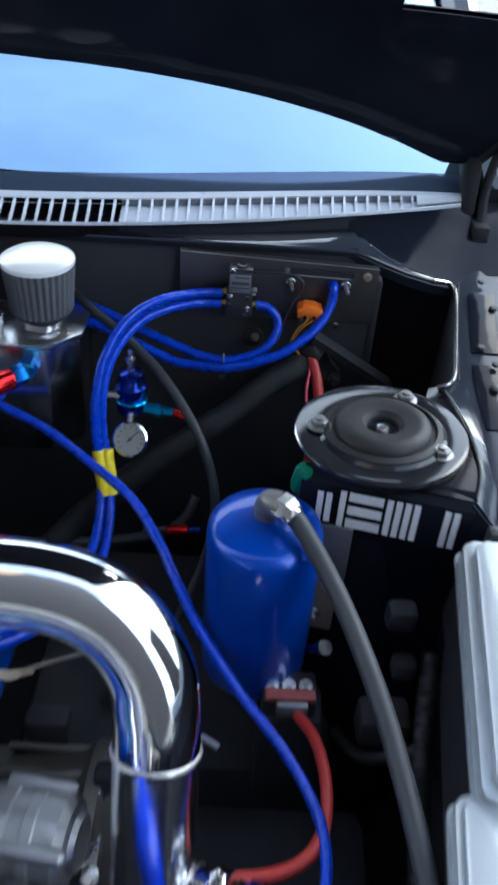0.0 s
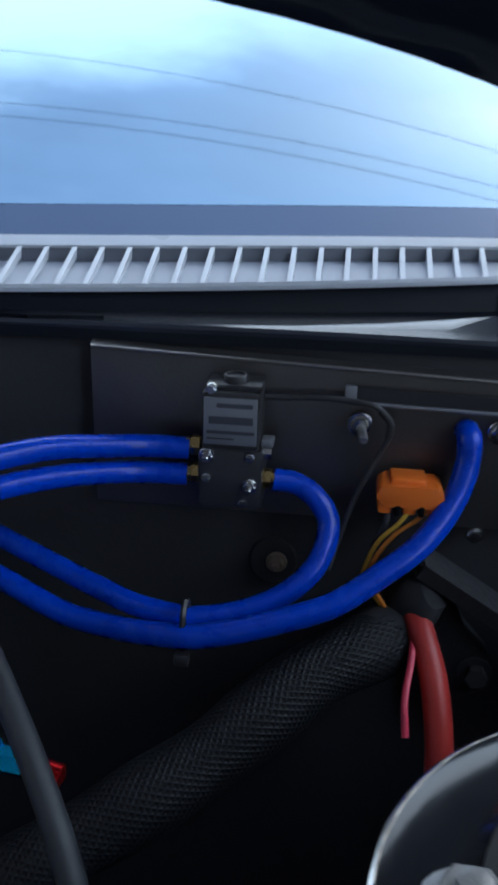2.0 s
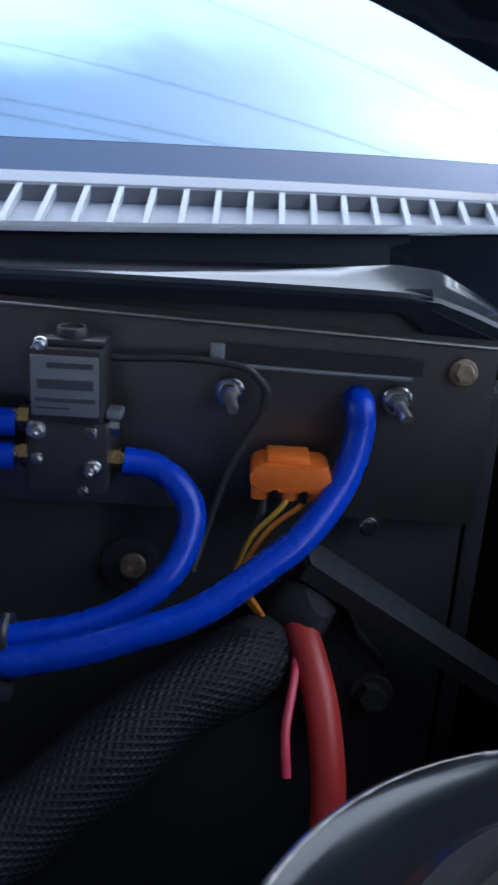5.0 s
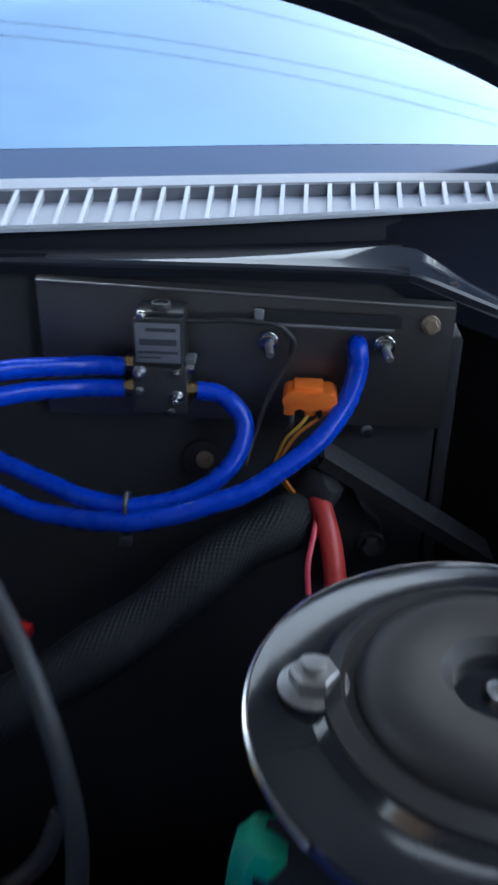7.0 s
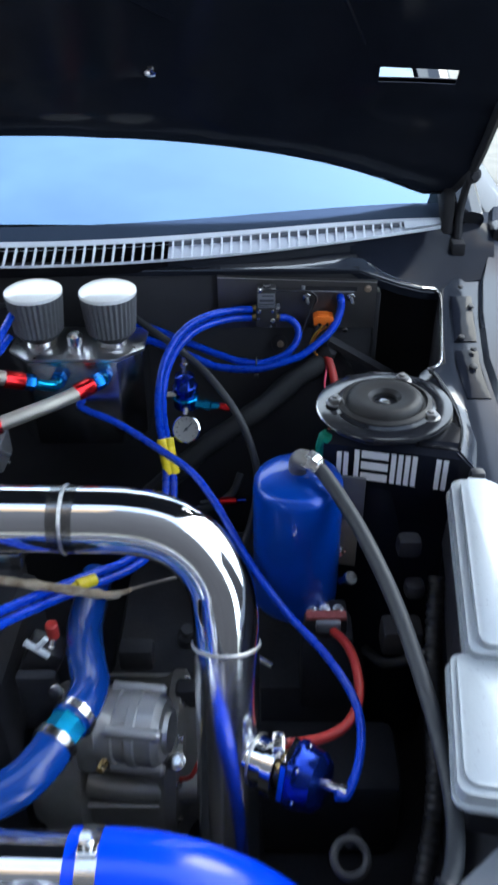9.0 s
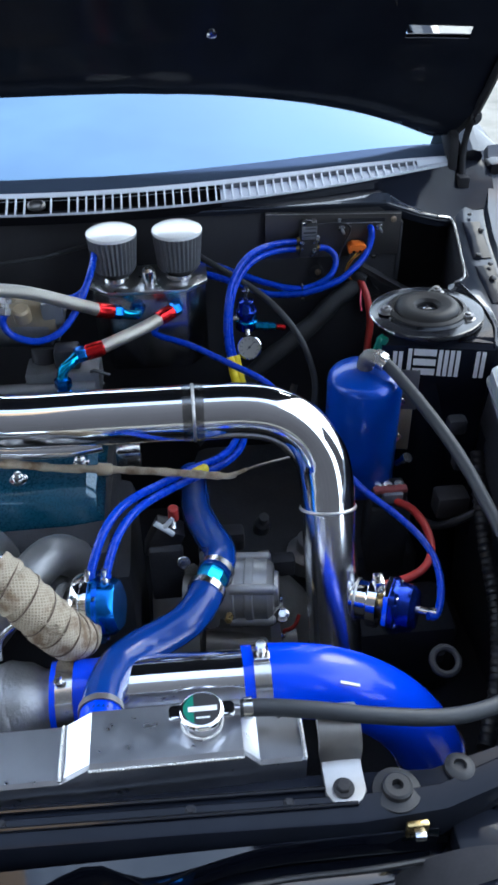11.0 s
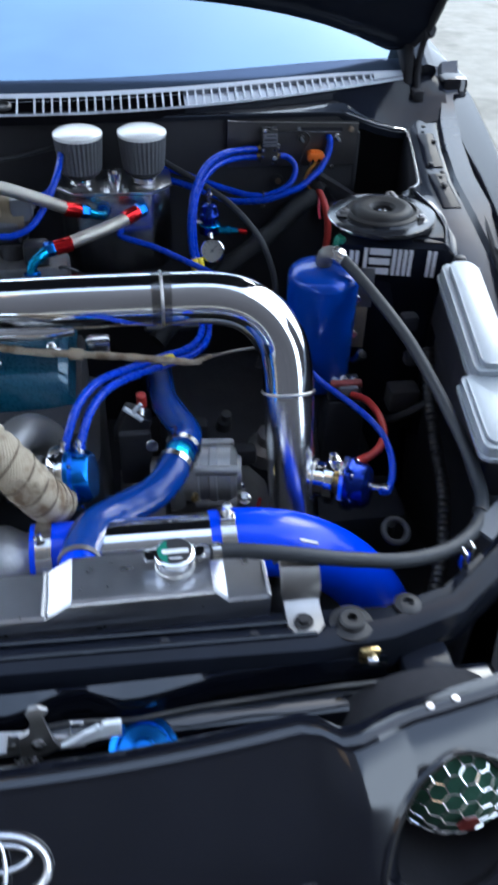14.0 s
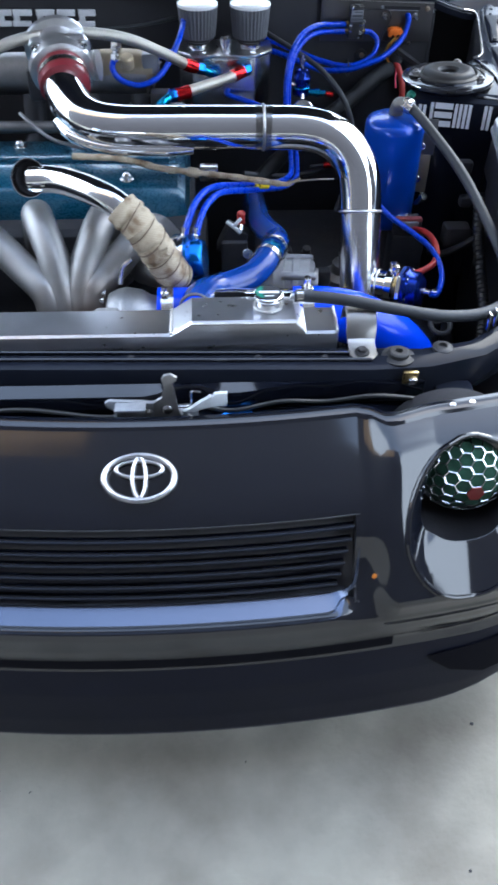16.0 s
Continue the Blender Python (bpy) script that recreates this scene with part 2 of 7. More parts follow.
FLANGE = mat("satin_black_flange", (0.030, 0.036, 0.050), 0.2, 0, 0.25, 14, spec=0.2, coat=0.6, coat_rough=0.10, bump=0.05, bump_scale=40)
STRUT_PAINT = mat("scuffed_gloss_black", (0.010, 0.011, 0.015), 0.15, 0, 0.3, 30, bump=0.03, bump_scale=70, coat=0.6, dirt=(0.026, 0.026, 0.028), dirt_amount=0.5, spec=0.15, coat_rough=0.09)
GREY_CAST = mat("grey_cast_alloy", (0.46, 0.46, 0.46), 0.42, 0.8, 0.2, 30, bump=0.2, bump_scale=200, dirt=(0.25, 0.24, 0.22), dirt_amount=0.6)
MATT_BLACK = mat("matt_black", (0.022, 0.022, 0.026), 0.8, 0, 0.4, 20, spec=0.2)
PALE_HOUSING = mat("pale_lamp_housing", (0.21, 0.205, 0.195), 0.5, 0.1, 0.15, 30, bump=0.1, dirt=(0.22, 0.20, 0.17), dirt_amount=0.6)
WELD = mat("weld_bead", (0.55, 0.54, 0.53), 0.3, 1.0, 0.35, 200, bump=0.6, bump_scale=500)
CLAMP = mat("stainless_clamp", (0.66, 0.65, 0.63), 0.2, 1.0, 0.1, 50, bump=0.03)
TINT_GLASS = mat("blue_mirror_tint", (0.235, 0.345, 0.45), 0.035, 1.0, 0.12, 2.2)
TINT_FRIT = mat("tint_over_black_band", (0.085, 0.12, 0.19), 0.10, 0.6, 0.15, 3)
TEAL_LENS = mat("teal_tinted_lens", (0.01, 0.40, 0.42), 0.10, 0.35, 0.25, 10, coat=0.8)
RED_CENTRE = mat("dark_red_badge", (0.13, 0.012, 0.012), 0.4)
BRAID_STEEL = braid("steel_braid", (0.56, 0.53, 0.47), (0.20, 0.185, 0.16), 0.38, 0.8, around=20, along=300, bump=0.45)
BRAID_BLACK = braid("black_braid_sleeve", (0.013, 0.015, 0.019), (0.003, 0.003, 0.004), 0.5, 0.0, around=30, along=240, bump=0.6)
BRAID_BLACK.node_tree.nodes["Principled BSDF"].inputs["Specular IOR Level"].default_value = 0.22
LOOM = mat("ribbed_loom", (0.012, 0.012, 0.014), 0.5)
CONCRETE = mat("concrete", (0.235, 0.218, 0.182), 0.85, 0, 0.3, 9.0, bump=0.6, bump_scale=90, dirt=(0.105, 0.090, 0.070), dirt_amount=0.7)
# white that stands in for bright sky mirrored in the chrome caps
CAP_SKY_WHITE = mat("cap_sky_white", (0.86, 0.87, 0.88), 0.2, 0, 0.03, 40, coat=0.6)
TAN_CAST = mat("tan_cast_alloy", (0.30, 0.25, 0.18), 0.5, 0.5, 0.3, 25, bump=0.3, bump_scale=220, dirt=(0.12, 0.10, 0.08), dirt_amount=0.7)
BRACKET_GREY = mat("dull_grey_plate", (0.10, 0.105, 0.12), 0.42, 0.5, 0.4, 30, bump=0.1, dirt=(0.20, 0.17, 0.14), dirt_amount=0.5)
RAW_PLATE = mat("raw_alloy_plate", (0.42, 0.40, 0.385), 0.42, 0.6, 0.2, 30, bump=0.1, dirt=(0.34, 0.30, 0.27), dirt_amount=0.6)
TAN_STUCCO = mat("tan_stucco", (0.42, 0.27, 0.15), 0.9, 0, 0.3, 1.2, bump=0.4, bump_scale=60)
STUCCO = mat("house_stucco", (0.036, 0.033, 0.036), 0.9, 0, 0.35, 1.2, bump=0.4, bump_scale=60)

# ---- mesh helpers ----
ORIGIN = {}


def finish(name, bm, material, sharp=35):
    bmesh.ops.recalc_face_normals(bm, faces=bm.faces)
    for f in bm.faces:
        f.smooth = True
    for e in bm.edges:
        if len(e.link_faces) == 2 and e.calc_face_angle(0) > radians(sharp):
            e.smooth = False
    me = bpy.data.meshes.new(name)
    bm.to_mesh(me)
    bm.free()
    me.materials.append(material)
    return me


def thing(name, at, label, category, group="", kind=""):
    ob = new(name)
    ob.location = at
    ob.empty_display_size = 0.02
    ORIGIN[ob] = Vector(at)
    return tagged(ob, label, category, group, kind)


def part(name, bm, material, parent, label="", sharp=35):
    """One mesh, given in world places, under a thing or a part."""
    bmesh.ops.translate(bm, verts=bm.verts, vec=-ORIGIN[parent])
    ob = new(name, finish(name, bm, material, sharp))
    ob.parent = parent
    ORIGIN[ob] = ORIGIN[parent]
    return tagged(ob, label)


def solo(name, bm, material, label, category, group="", kind="", at=(0, 0, 0), sharp=35):
    bmesh.ops.translate(bm, verts=bm.verts, vec=-Vector(at))
    ob = new(name, finish(name, bm, material, sharp))
    ob.location = at
    ORIGIN[ob] = Vector(at)
    return tagged(ob, label, category, group, kind)


def smooth_step(a, b, v):
    t = min(1.0, max(0.0, (v - a) / (b - a)))
    return t * t * (3 - 2 * t)


def spline(pts, sub=6):
    """Catmull-Rom through the points."""
    p = [Vector(q) for q in pts]
    if len(p) == 2:
        return [p[0].lerp(p[1], i / sub) for i in range(sub + 1)]
    p = [2 * p[0] - p[1]] + p + [2 * p[-1] - p[-2]]
    out = []
    for i in range(1, len(p) - 2):
        a, b, c, d = p[i - 1 : i + 3]
        for k in range(sub):
            t = k / sub
            out.append(0.5 * (2 * b + (c - a) * t + (2 * a - 5 * b + 4 * c - d) * t * t + (3 * b - a - 3 * c + d) * t**3))
    out.append(p[-2])
    return out


def tube(pts, r, seg=14, sub=6, bm=None, cap=True, hollow=False):
    """A round hose along a smooth line. r: a radius, or a function of the share of the length."""
    bm = bm or bmesh.new()
    uv = bm.loops.layers.uv.verify()
    line = spline(pts, sub)
    far = [0.0]
    for a, b in zip(line, line[1:]):
        far.append(far[-1] + (b - a).length)
    rings, side = [], None
    for i, p in enumerate(line):
        way = (line[min(i + 1, len(line) - 1)] - line[max(i - 1, 0)]).normalized()
        if side is None:
            side = way.orthogonal().normalized()
        side = (side - way * side.dot(way)).normalized()
        up = way.cross(side)
        rad = r(far[i] / far[-1]) if callable(r) else r
        rings.append([bm.verts.new(p + rad * (math.cos(2 * math.pi * k / seg) * side + math.sin(2 * math.pi * k / seg) * up)) for k in range(seg)])
    for i in range(len(rings) - 1):
        for k in range(seg):
            n = (k + 1) % seg
            f = bm.faces.new((rings[i][k], rings[i][n], rings[i + 1][n], rings[i + 1][k]))
            for loop, (uu, vv) in zip(f.loops, ((k, i), (k + 1, i), (k + 1, i + 1), (k, i + 1))):
                loop[uv].uv = (uu / seg, far[vv])
    if cap:
        bm.faces.new(rings[0][::-1])
        bm.faces.new(rings[-1])
    return bm


def frame_of(axis):
    z = Vector(axis).normalized()
    return z.to_track_quat("Z", "Y").to_matrix()


def lathe(profile, at=(0, 0, 0), axis=(0, 0, 1), seg=32, bm=None, wave=None, caps=True):
    """A turned body: profile is (radius, height) along the axis. wave(angle, i) scales the radius."""
    bm = bm or bmesh.new()
    rot, at = frame_of(axis), Vector(at)
    rings = []
    for i, (rad, h) in enumerate(profile):
        if rad < 1e-6:
            rings.append([bm.verts.new(at + rot @ Vector((0, 0, h)))])
            continue
        ring = []
        for k in range(seg):
            a = 2 * math.pi * k / seg
            q = rad * (wave(a, i) if wave else 1)
            ring.append(bm.verts.new(at + rot @ Vector((q * math.cos(a), q * math.sin(a), h))))
        rings.append(ring)
    for a, b in zip(rings, rings[1:]):
        for k in range(seg):
            n = (k + 1) % seg
            if len(a) == 1 and len(b) == 1:
                continue
            if len(a) == 1:
                bm.faces.new((a[0], b[k], b[n]))
            elif len(b) == 1:
                bm.faces.new((a[k], a[n], b[0]))
            else:
                bm.faces.new((a[k], a[n], b[n], b[k]))
    for ring, flip in ((rings[0], True), (rings[-1], False)):
        if caps and len(ring) > 2:
            bm.faces.new(ring[::-1] if flip else ring)
    return bm


def box(lo, hi, bevel=0.003, bm=None, turn=None, seg=2):
    """A box between two corners, edges rounded; turn: a matrix about its middle."""
    bm = bm or bmesh.new()
    lo, hi = Vector(lo), Vector(hi)
    mid, size = (lo + hi) / 2, hi - lo
    m = Matrix.Translation(mid) @ (turn.to_4x4() if turn else Matrix.Identity(4)) @ Matrix.Diagonal((*size, 1))
    made = bmesh.ops.create_cube(bm, size=1.0, matrix=m)
    if bevel:
        edges = list({e for v in made["verts"] for e in v.link_edges})
        bmesh.ops.bevel(bm, geom=edges, offset=bevel, segments=seg, affect="EDGES", profile=0.5)
    return bm


def bolt_bm(at, axis=(0, 0, 1), r=0.006, h=0.005, washer=1.6, stud=0.0, bm=None):
    """A hexagon head on a washer, with a stud end where there is one."""
    bm = bm or bmesh.new()
    if washer:
        lathe([(r * washer, 0), (r * washer, 0.0012), (r * washer * 0.92, 0.0018)], at, axis, 20, bm)
    lathe([(r, 0.0016), (r, h * 0.85), (r * 0.88, h), (0, h)], at, axis, 6, bm)
    if stud:
        lathe([(r * 0.48, h * 0.9), (r * 0.48, h + stud * 0.9), (r * 0.36, h + stud), (0, h + stud)], at, axis, 12, bm)
    return bm


def prism(outline, lo, hi, axis="z", bevel=0.002, bm=None):
    """A flat outline (pairs) drawn out between lo and hi along an axis."""
    bm = bm or bmesh.new()

    def put(a, b, c):
        return {"z": (a, b, c), "y": (a, c, b), "x": (c, a, b)}[axis]

    low = [bm.verts.new(put(a, b, lo)) for a, b in outline]
    top = [bm.verts.new(put(a, b, hi)) for a, b in outline]
    n = len(outline)
    fs = [bm.faces.new(low[::-1]), bm.faces.new(top)]
    for k in range(n):
        fs.append(bm.faces.new((low[k], low[(k + 1) % n], top[(k + 1) % n], top[k])))
    if bevel:
        edges = list({e for f in fs for e in f.edges})
        bmesh.ops.bevel(bm, geom=edges, offset=bevel, segments=2, affect="EDGES", profile=0.5)
    return bm


def round_rect(x0, y0, x1, y1, r, n=5):
    out = []
    for cx, cy, a0 in ((x1 - r, y1 - r, 0), (x0 + r, y1 - r, 90), (x0 + r, y0 + r, 180), (x1 - r, y0 + r, 270)):
        for k in range(n + 1):
            a = radians(a0 + 90 * k / n)
            out.append((cx + r * math.cos(a), cy + r * math.sin(a)))
    return out


def sheet(rows, thick=0.0012, bm=None):
    """A skin through rows of points, given a thickness."""
    bm = bm or bmesh.new()
    grid = [[bm.verts.new(p) for p in row] for row in rows]
    for a, b in zip(grid, grid[1:]):
        for k in range(len(a) - 1):
            bm.faces.new((a[k], a[k + 1], b[k + 1], b[k]))
    if thick:
        bmesh.ops.recalc_face_normals(bm, faces=bm.faces)
        bmesh.ops.solidify(bm, geom=list(bm.faces), thickness=thick)
    return bm


def torus(at, axis, big, small, seg=36, ring=8, bm=None, sx=1.0, sy=1.0):
    bm = bm or bmesh.new()
    rot, at = frame_of(axis), Vector(at)
    grid = []
    for k in range(seg):
        a = 2 * math.pi * k / seg
        c = Vector((big * sx * math.cos(a), big * sy * math.sin(a), 0))
        out = Vector((math.cos(a), math.sin(a), 0))
        grid.append([bm.verts.new(at + rot @ (c + small * (math.cos(2 * math.pi * j / ring) * out + math.sin(2 * math.pi * j / ring) * Vector((0, 0, 1))))) for j in range(ring)])
    for k in range(seg):
        for j in range(ring):
            bm.faces.new((grid[k][j], grid[(k + 1) % seg][j], grid[(k + 1) % seg][(j + 1) % ring], grid[k][(j + 1) % ring]))
    return bm


def band(at, axis, r, width, thick=0.0015, seg=36, bm=None):
    """A hose clamp's strap."""
    h = width / 2
    return lathe([(r, -h), (r + thick, -h), (r + thick, h), (r, h), (r, -h)], at, axis, seg, bm, caps=False)


def clamp(at, axis, r, width=0.012, screw=(0, 0, 1), name="hose_clamp", label="stainless steel worm-drive hose clamp round the hose"):
    c = thing(name, at, label, "hose clamp", "hose clamps")
    part("strap", band(at, axis, r, width), CLAMP, c)
    ax = Vector(axis).normalized()
    s = Vector(screw)
    s = (s - ax * s.dot(ax)).normalized()
    p = Vector(at) + s * (r + 0.005)
    turn = Matrix((s.cross(ax), ax, s)).transposed()
    part("screw_housing", box(p - Vector((0.009, width * 0.45, 0.005)), p + Vector((0.009, width * 0.45, 0.005)), 0.002, turn=turn), CLAMP, c)
    return c


def hose(name, pts, r, material, label, category="hose", group="", seg=14, sub=6):
    return solo(name, tube(pts, r, seg, sub), material, label, category, group, at=pts[0])

# ---- ground, and unseen walls added for reflections in paint and chrome ----
g = bmesh.new()
n_g = 40
pos = [math.copysign(abs(k / 20 - 1) ** 3 * 60, k / 20 - 1) for k in range(n_g + 1)]
gv = [[g.verts.new((x, y, 0.0)) for x in pos] for y in pos]
for j in range(n_g):
    for i in range(n_g):
        g.faces.new((gv[j][i], gv[j][i + 1], gv[j + 1][i + 1], gv[j + 1][i]))
solo("ground", g, CONCRETE, "pale grey weathered concrete driveway with dark stains", "ground", kind="structure")
# house known by its reflection; height and dark tone set to darken the nose
solo("wall_house", box((-30, -6.2, 0), (5.8, -6.0, 26.0), 0.01), STUCCO, "unseen plain dark grey house wall, made tall to darken reflections", "wall", kind="structure")
# unseen tan panel, there only to tint the nose's reflection brown
solo("wall_tan_reflector", box((-30, -6.0, 15.5), (-3.2, -5.9, 26.5), 0.01), TAN_STUCCO, "unseen tan panel high on the wall, added for a warm reflection", "wall", kind="structure")
# unseen wall added to keep low side sky out of the headlight bowl
solo("wall_side_blocker", box((6.0, -3.3, 0), (6.2, 0.3, 4.2), 0.01), STUCCO, "unseen dark grey wall added to block sky from the side", "wall", kind="structure")
pb = bmesh.new()
rnd = random.Random(3)
for _ in range(34):
    px, py, s = rnd.uniform(-0.6, 1.1), rnd.uniform(-0.75, 0.0), rnd.uniform(0.001, 0.004)
    lathe([(s, 0), (s * 0.9, s * 0.5), (0, s * 0.7)], (px, py, 0.0), (rnd.uniform(-0.2, 0.2), rnd.uniform(-0.2, 0.2), 1), 6, pb)
solo("grit", pb, DIRTY_BLACK, "small dark stones and grit scattered on the concrete", "grit", kind="stuff")


# ---- engine bay shell ----
HINGE = Vector((0, 1.302, 0.967))


def cowl_front(x):
    return Vector((x, 1.147 + 0.24 * x * x, 0.9098 + 0.036 * x * x))


def cowl_back(x):
    k = 1 - min(1.0, abs(x) / 0.735) ** 5
    f = cowl_front(x)
    return Vector((x, f.y + 0.038 * k + 0.006 + 0.04 * x**6, f.z + 0.0165 * k + 0.002))


XS = [k * 0.04 for k in range(-18, 19)]

fw = bmesh.new()
box((-0.74, 1.165, 0.20), (0.605, 1.19, 0.893), 0.002, fw)
box((0.60, 1.24, 0.20), (0.78, 1.26, 0.845), 0.004, fw)
box((0.598, 1.165, 0.20), (0.612, 1.25, 0.86), 0.003, fw)
solo("wall_firewall", fw, FIREWALL, "black painted steel firewall closing the back of the engine bay", "firewall", kind="structure")

rows = []
for x in [k * 0.04 for k in range(-15, 15)] + [0.575]:
    f = cowl_front(x)
    back = max(1.170, f.y - 0.003)
    z = 0.897 + 0.008 * abs(x)
    rows.append([f + Vector((0, 0.006, -0.001)), f + Vector((0, 0.003, -0.003)), (x, back + 0.001, (f.z + z) / 2 + 0.002), (x, back - 0.002, z + 0.0035), (x, back - 0.006, z + 0.002), (x, 1.166, z), (x, 1.162, z - 0.003), (x, 1.1615, z - 0.009)])
solo("trim_cowl_ledge", sheet(rows, 0.002), LEDGE_BLACK, "glossy black stepped cowl ledge above the firewall", "cowl panel", kind="structure")
# pressed lip that widens towards the corner and fades down its edge
LIP = ((0.24, 1.1630, 0.8990, 0.0), (0.32, 1.1630, 0.8996, 0.01), (0.38, 1.1625, 0.9004, 0.03), (0.42, 1.1625, 0.9010, 0.06), (0.46, 1.1625, 0.9012, 0.16), (0.50, 1.1625, 0.9012, 0.40), (0.535, 1.1625, 0.9010, 0.72), (0.560, 1.1625, 0.9006, 1.0), (0.578, 1.163, 0.8990, 1.0), (0.592, 1.163, 0.8945, 0.75), (0.610, 1.164, 0.8875, 0.45), (0.640, 1.166, 0.8760, 0.25), (0.675, 1.170, 0.8660, 0.12))
rows = []
for x, y, z, g in LIP:
    rows.append([(x, y + 0.0005, z - 0.008), (x, y - 0.0012, z - 0.002), (x, y, z), (x + 0.002 * g, y + 0.010 * g + 0.001, z + 0.0035 * g), (x + 0.003 * g, y + 0.021 * g + 0.002, z + 0.0085 * g), (x + 0.003 * g, y + 0.024 * g + 0.003, z + 0.0075 * g)])
solo("trim_corner_lip", sheet(rows, 0.002), FLANGE, "glossy pressed lip widening towards the corner", "pressed lip", kind="structure")
# corner panel that falls from the cowl to the wing
EDGE = ((0.582, 1.167, 0.8955), (0.610, 1.168, 0.8845), (0.642, 1.169, 0.8730), (0.675, 1.172, 0.8635), (0.700, 1.176, 0.8590), (0.715, 1.182, 0.8600))
f = cowl_front(0.565)
back = max(1.170, f.y - 0.003)
rows = [[(0.563, 1.1615, 0.8925), (0.563, 1.162, 0.8985), (0.563, 1.166, 0.9015), (0.563, back - 0.006, 0.9035), (0.563, back - 0.002, 0.905), (0.563, back + 0.001, (f.z + 0.9015) / 2 + 0.002), (0.563, f.y + 0.004, f.z - 0.003)]]
for k, (x, y, z) in enumerate(EDGE):
    f = cowl_front(x)
    u = k / 5
    rows.append([(x - 0.002, y - 0.004, z - 0.016), (x - 0.001, y - 0.005, z - 0.004), (x, y, z), (x + 0.004, y + 0.014, z + 0.004 + 0.006 * u), (x + 0.010 * u, y + 0.036 + 0.01 * u, z + (f.z - z) * 0.42), (x + 0.016 * u, y + (f.y - y) * 0.75 + 0.012 * u, z + (f.z - z) * 0.72), (x + 0.02 * u, f.y + 0.004, f.z - 0.003)])
rows[1][3:] = [Vector(a).lerp(Vector(b), 0.4) for a, b in zip(rows[0][3:], rows[2][3:])]
rows.append([(0.735, 1.184, 0.835), (0.736, 1.186, 0.850), (0.738, 1.19, 0.864), (0.745, 1.21, 0.872), (0.757, 1.245, 0.897), (0.768, 1.275, 0.918), (0.775, 1.30, 0.928)])
rows.append([(0.790, 1.19, 0.850), (0.791, 1.192, 0.862), (0.793, 1.196, 0.872), (0.797, 1.215, 0.880), (0.802, 1.25, 0.895), (0.806, 1.28, 0.908), (0.808, 1.31, 0.915)])
solo("trim_bay_corner", sheet(rows, 0.002), BAY_PAINT, "black painted corner panel falling from the cowl to the wing", "corner panel", kind="structure")

# inner wing: flange on top, wall below
rows = []
for y, xi, z in ((0.30, 0.60, 0.625), (0.40, 0.66, 0.645), (0.55, 0.695, 0.685), (0.70, 0.70, 0.735), (0.80, 0.695, 0.77), (0.90, 0.69, 0.80), (1.0, 0.685, 0.825), (1.10, 0.695, 0.846), (1.18, 0.71, 0.862), (1.26, 0.735, 0.885), (1.33, 0.75, 0.93)):
    rows.append([(xi - 0.004, y, 0.205), (xi - 0.004, y, z - 0.06), (xi - 0.002, y, z - 0.012), (xi + 0.002, y, z - 0.003), (xi + 0.012, y, z), (xi + 0.055, y, z + 0.0005), (xi + 0.062, y, z + 0.010), (xi + 0.095, y, z + 0.012), (xi + 0.10, y, z - 0.02), (xi + 0.115, y, z - 0.03)])
solo("wall_inner_wing", sheet([row[:4] for row in rows], 0.002), DIRTY_BLACK, "dull black painted inner wing panel", "inner wing", kind="structure")
solo("trim_wing_flange", sheet([row[3:] for row in rows], 0.002), FLANGE, "glossy black bolted flange along the inner wing", "wing flange", kind="structure")
solo("wall_inner_wing_far", sheet([[(-q[0], q[1], q[2]) for q in row] for row in rows], 0.002), DIRTY_BLACK, "black painted inner wing panel on the far side", "inner wing", kind="structure")
for lo, hi in ((1.045, 1.150), (0.93, 1.025)):
    rows = []
    for k in range(5):
        y = lo + (hi - lo) * k / 4
        xi = 0.685 + 0.10 * max(0.0, y - 1.0) + 0.05 * max(0.0, 1.0 - y)
        z = 0.8255 + 0.205 * (y - 1.0) + (0.015 if y > 1.0 else 0.04) * (y - 1.0)
        d = 0.0 if k in (0, 4) else 0.0014
        rows.append([(xi + 0.016, y, z + 0.0012), (xi + 0.019, y, z + 0.0013 + d), (xi + 0.046, y, z + 0.0015 + d), (xi + 0.049, y, z + 0.0012)])
    solo("trim_pressed_pad", sheet(rows, 0.0015), BAY_PAINT, "raised rectangular pressing on the wing flange", "pressing", kind="structure")
for x, y, z, r in ((0.716, 1.05, 0.8405, 0.005), (0.728, 1.02, 0.8365, 0.0045), (0.722, 0.985, 0.8275, 0.006), (0.742, 1.12, 0.856, 0.005), (0.735, 1.17, 0.866, 0.004)):
    solo("plug", lathe([(r, 0), (r, 0.0015), (r * 0.6, 0.003), (0, 0.003)], (x, y, z), (0, -0.2, 1), 16), RUBBER, "small black rubber plug pressed into the wing flange", "plug", "wing plugs", at=(x, y, z))
solo("floor_splash_guard", box((-0.74, 0.10, 0.20), (0.74, 1.24, 0.215), 0.003), MATT_BLACK, "dirty black splash guard under the engine", "splash guard", kind="structure")
gx = thing("gearbox", (0.3, 0.7, 0.215), "dirty dark gearbox casing with ribs and bolts low in the bay", "gearbox")
part("lower_casing", box((0.14, 0.62, 0.215), (0.62, 0.74, 0.38), 0.02), DIRTY_BLACK, gx)
part("rear_casing", box((0.20, 0.74, 0.215), (0.58, 1.10, 0.44), 0.03), DIRTY_BLACK, gx)
part("bell_housing", lathe([(0.085, -0.15), (0.10, -0.13), (0.105, -0.08), (0.094, -0.07), (0.11, 0.02), (0.118, 0.03), (0.118, 0.045), (0.09, 0.06), (0.05, 0.10), (0, 0.11)], (0.27, 0.68, 0.37), (1, 0, 0), 28), DULL_CAST, gx)
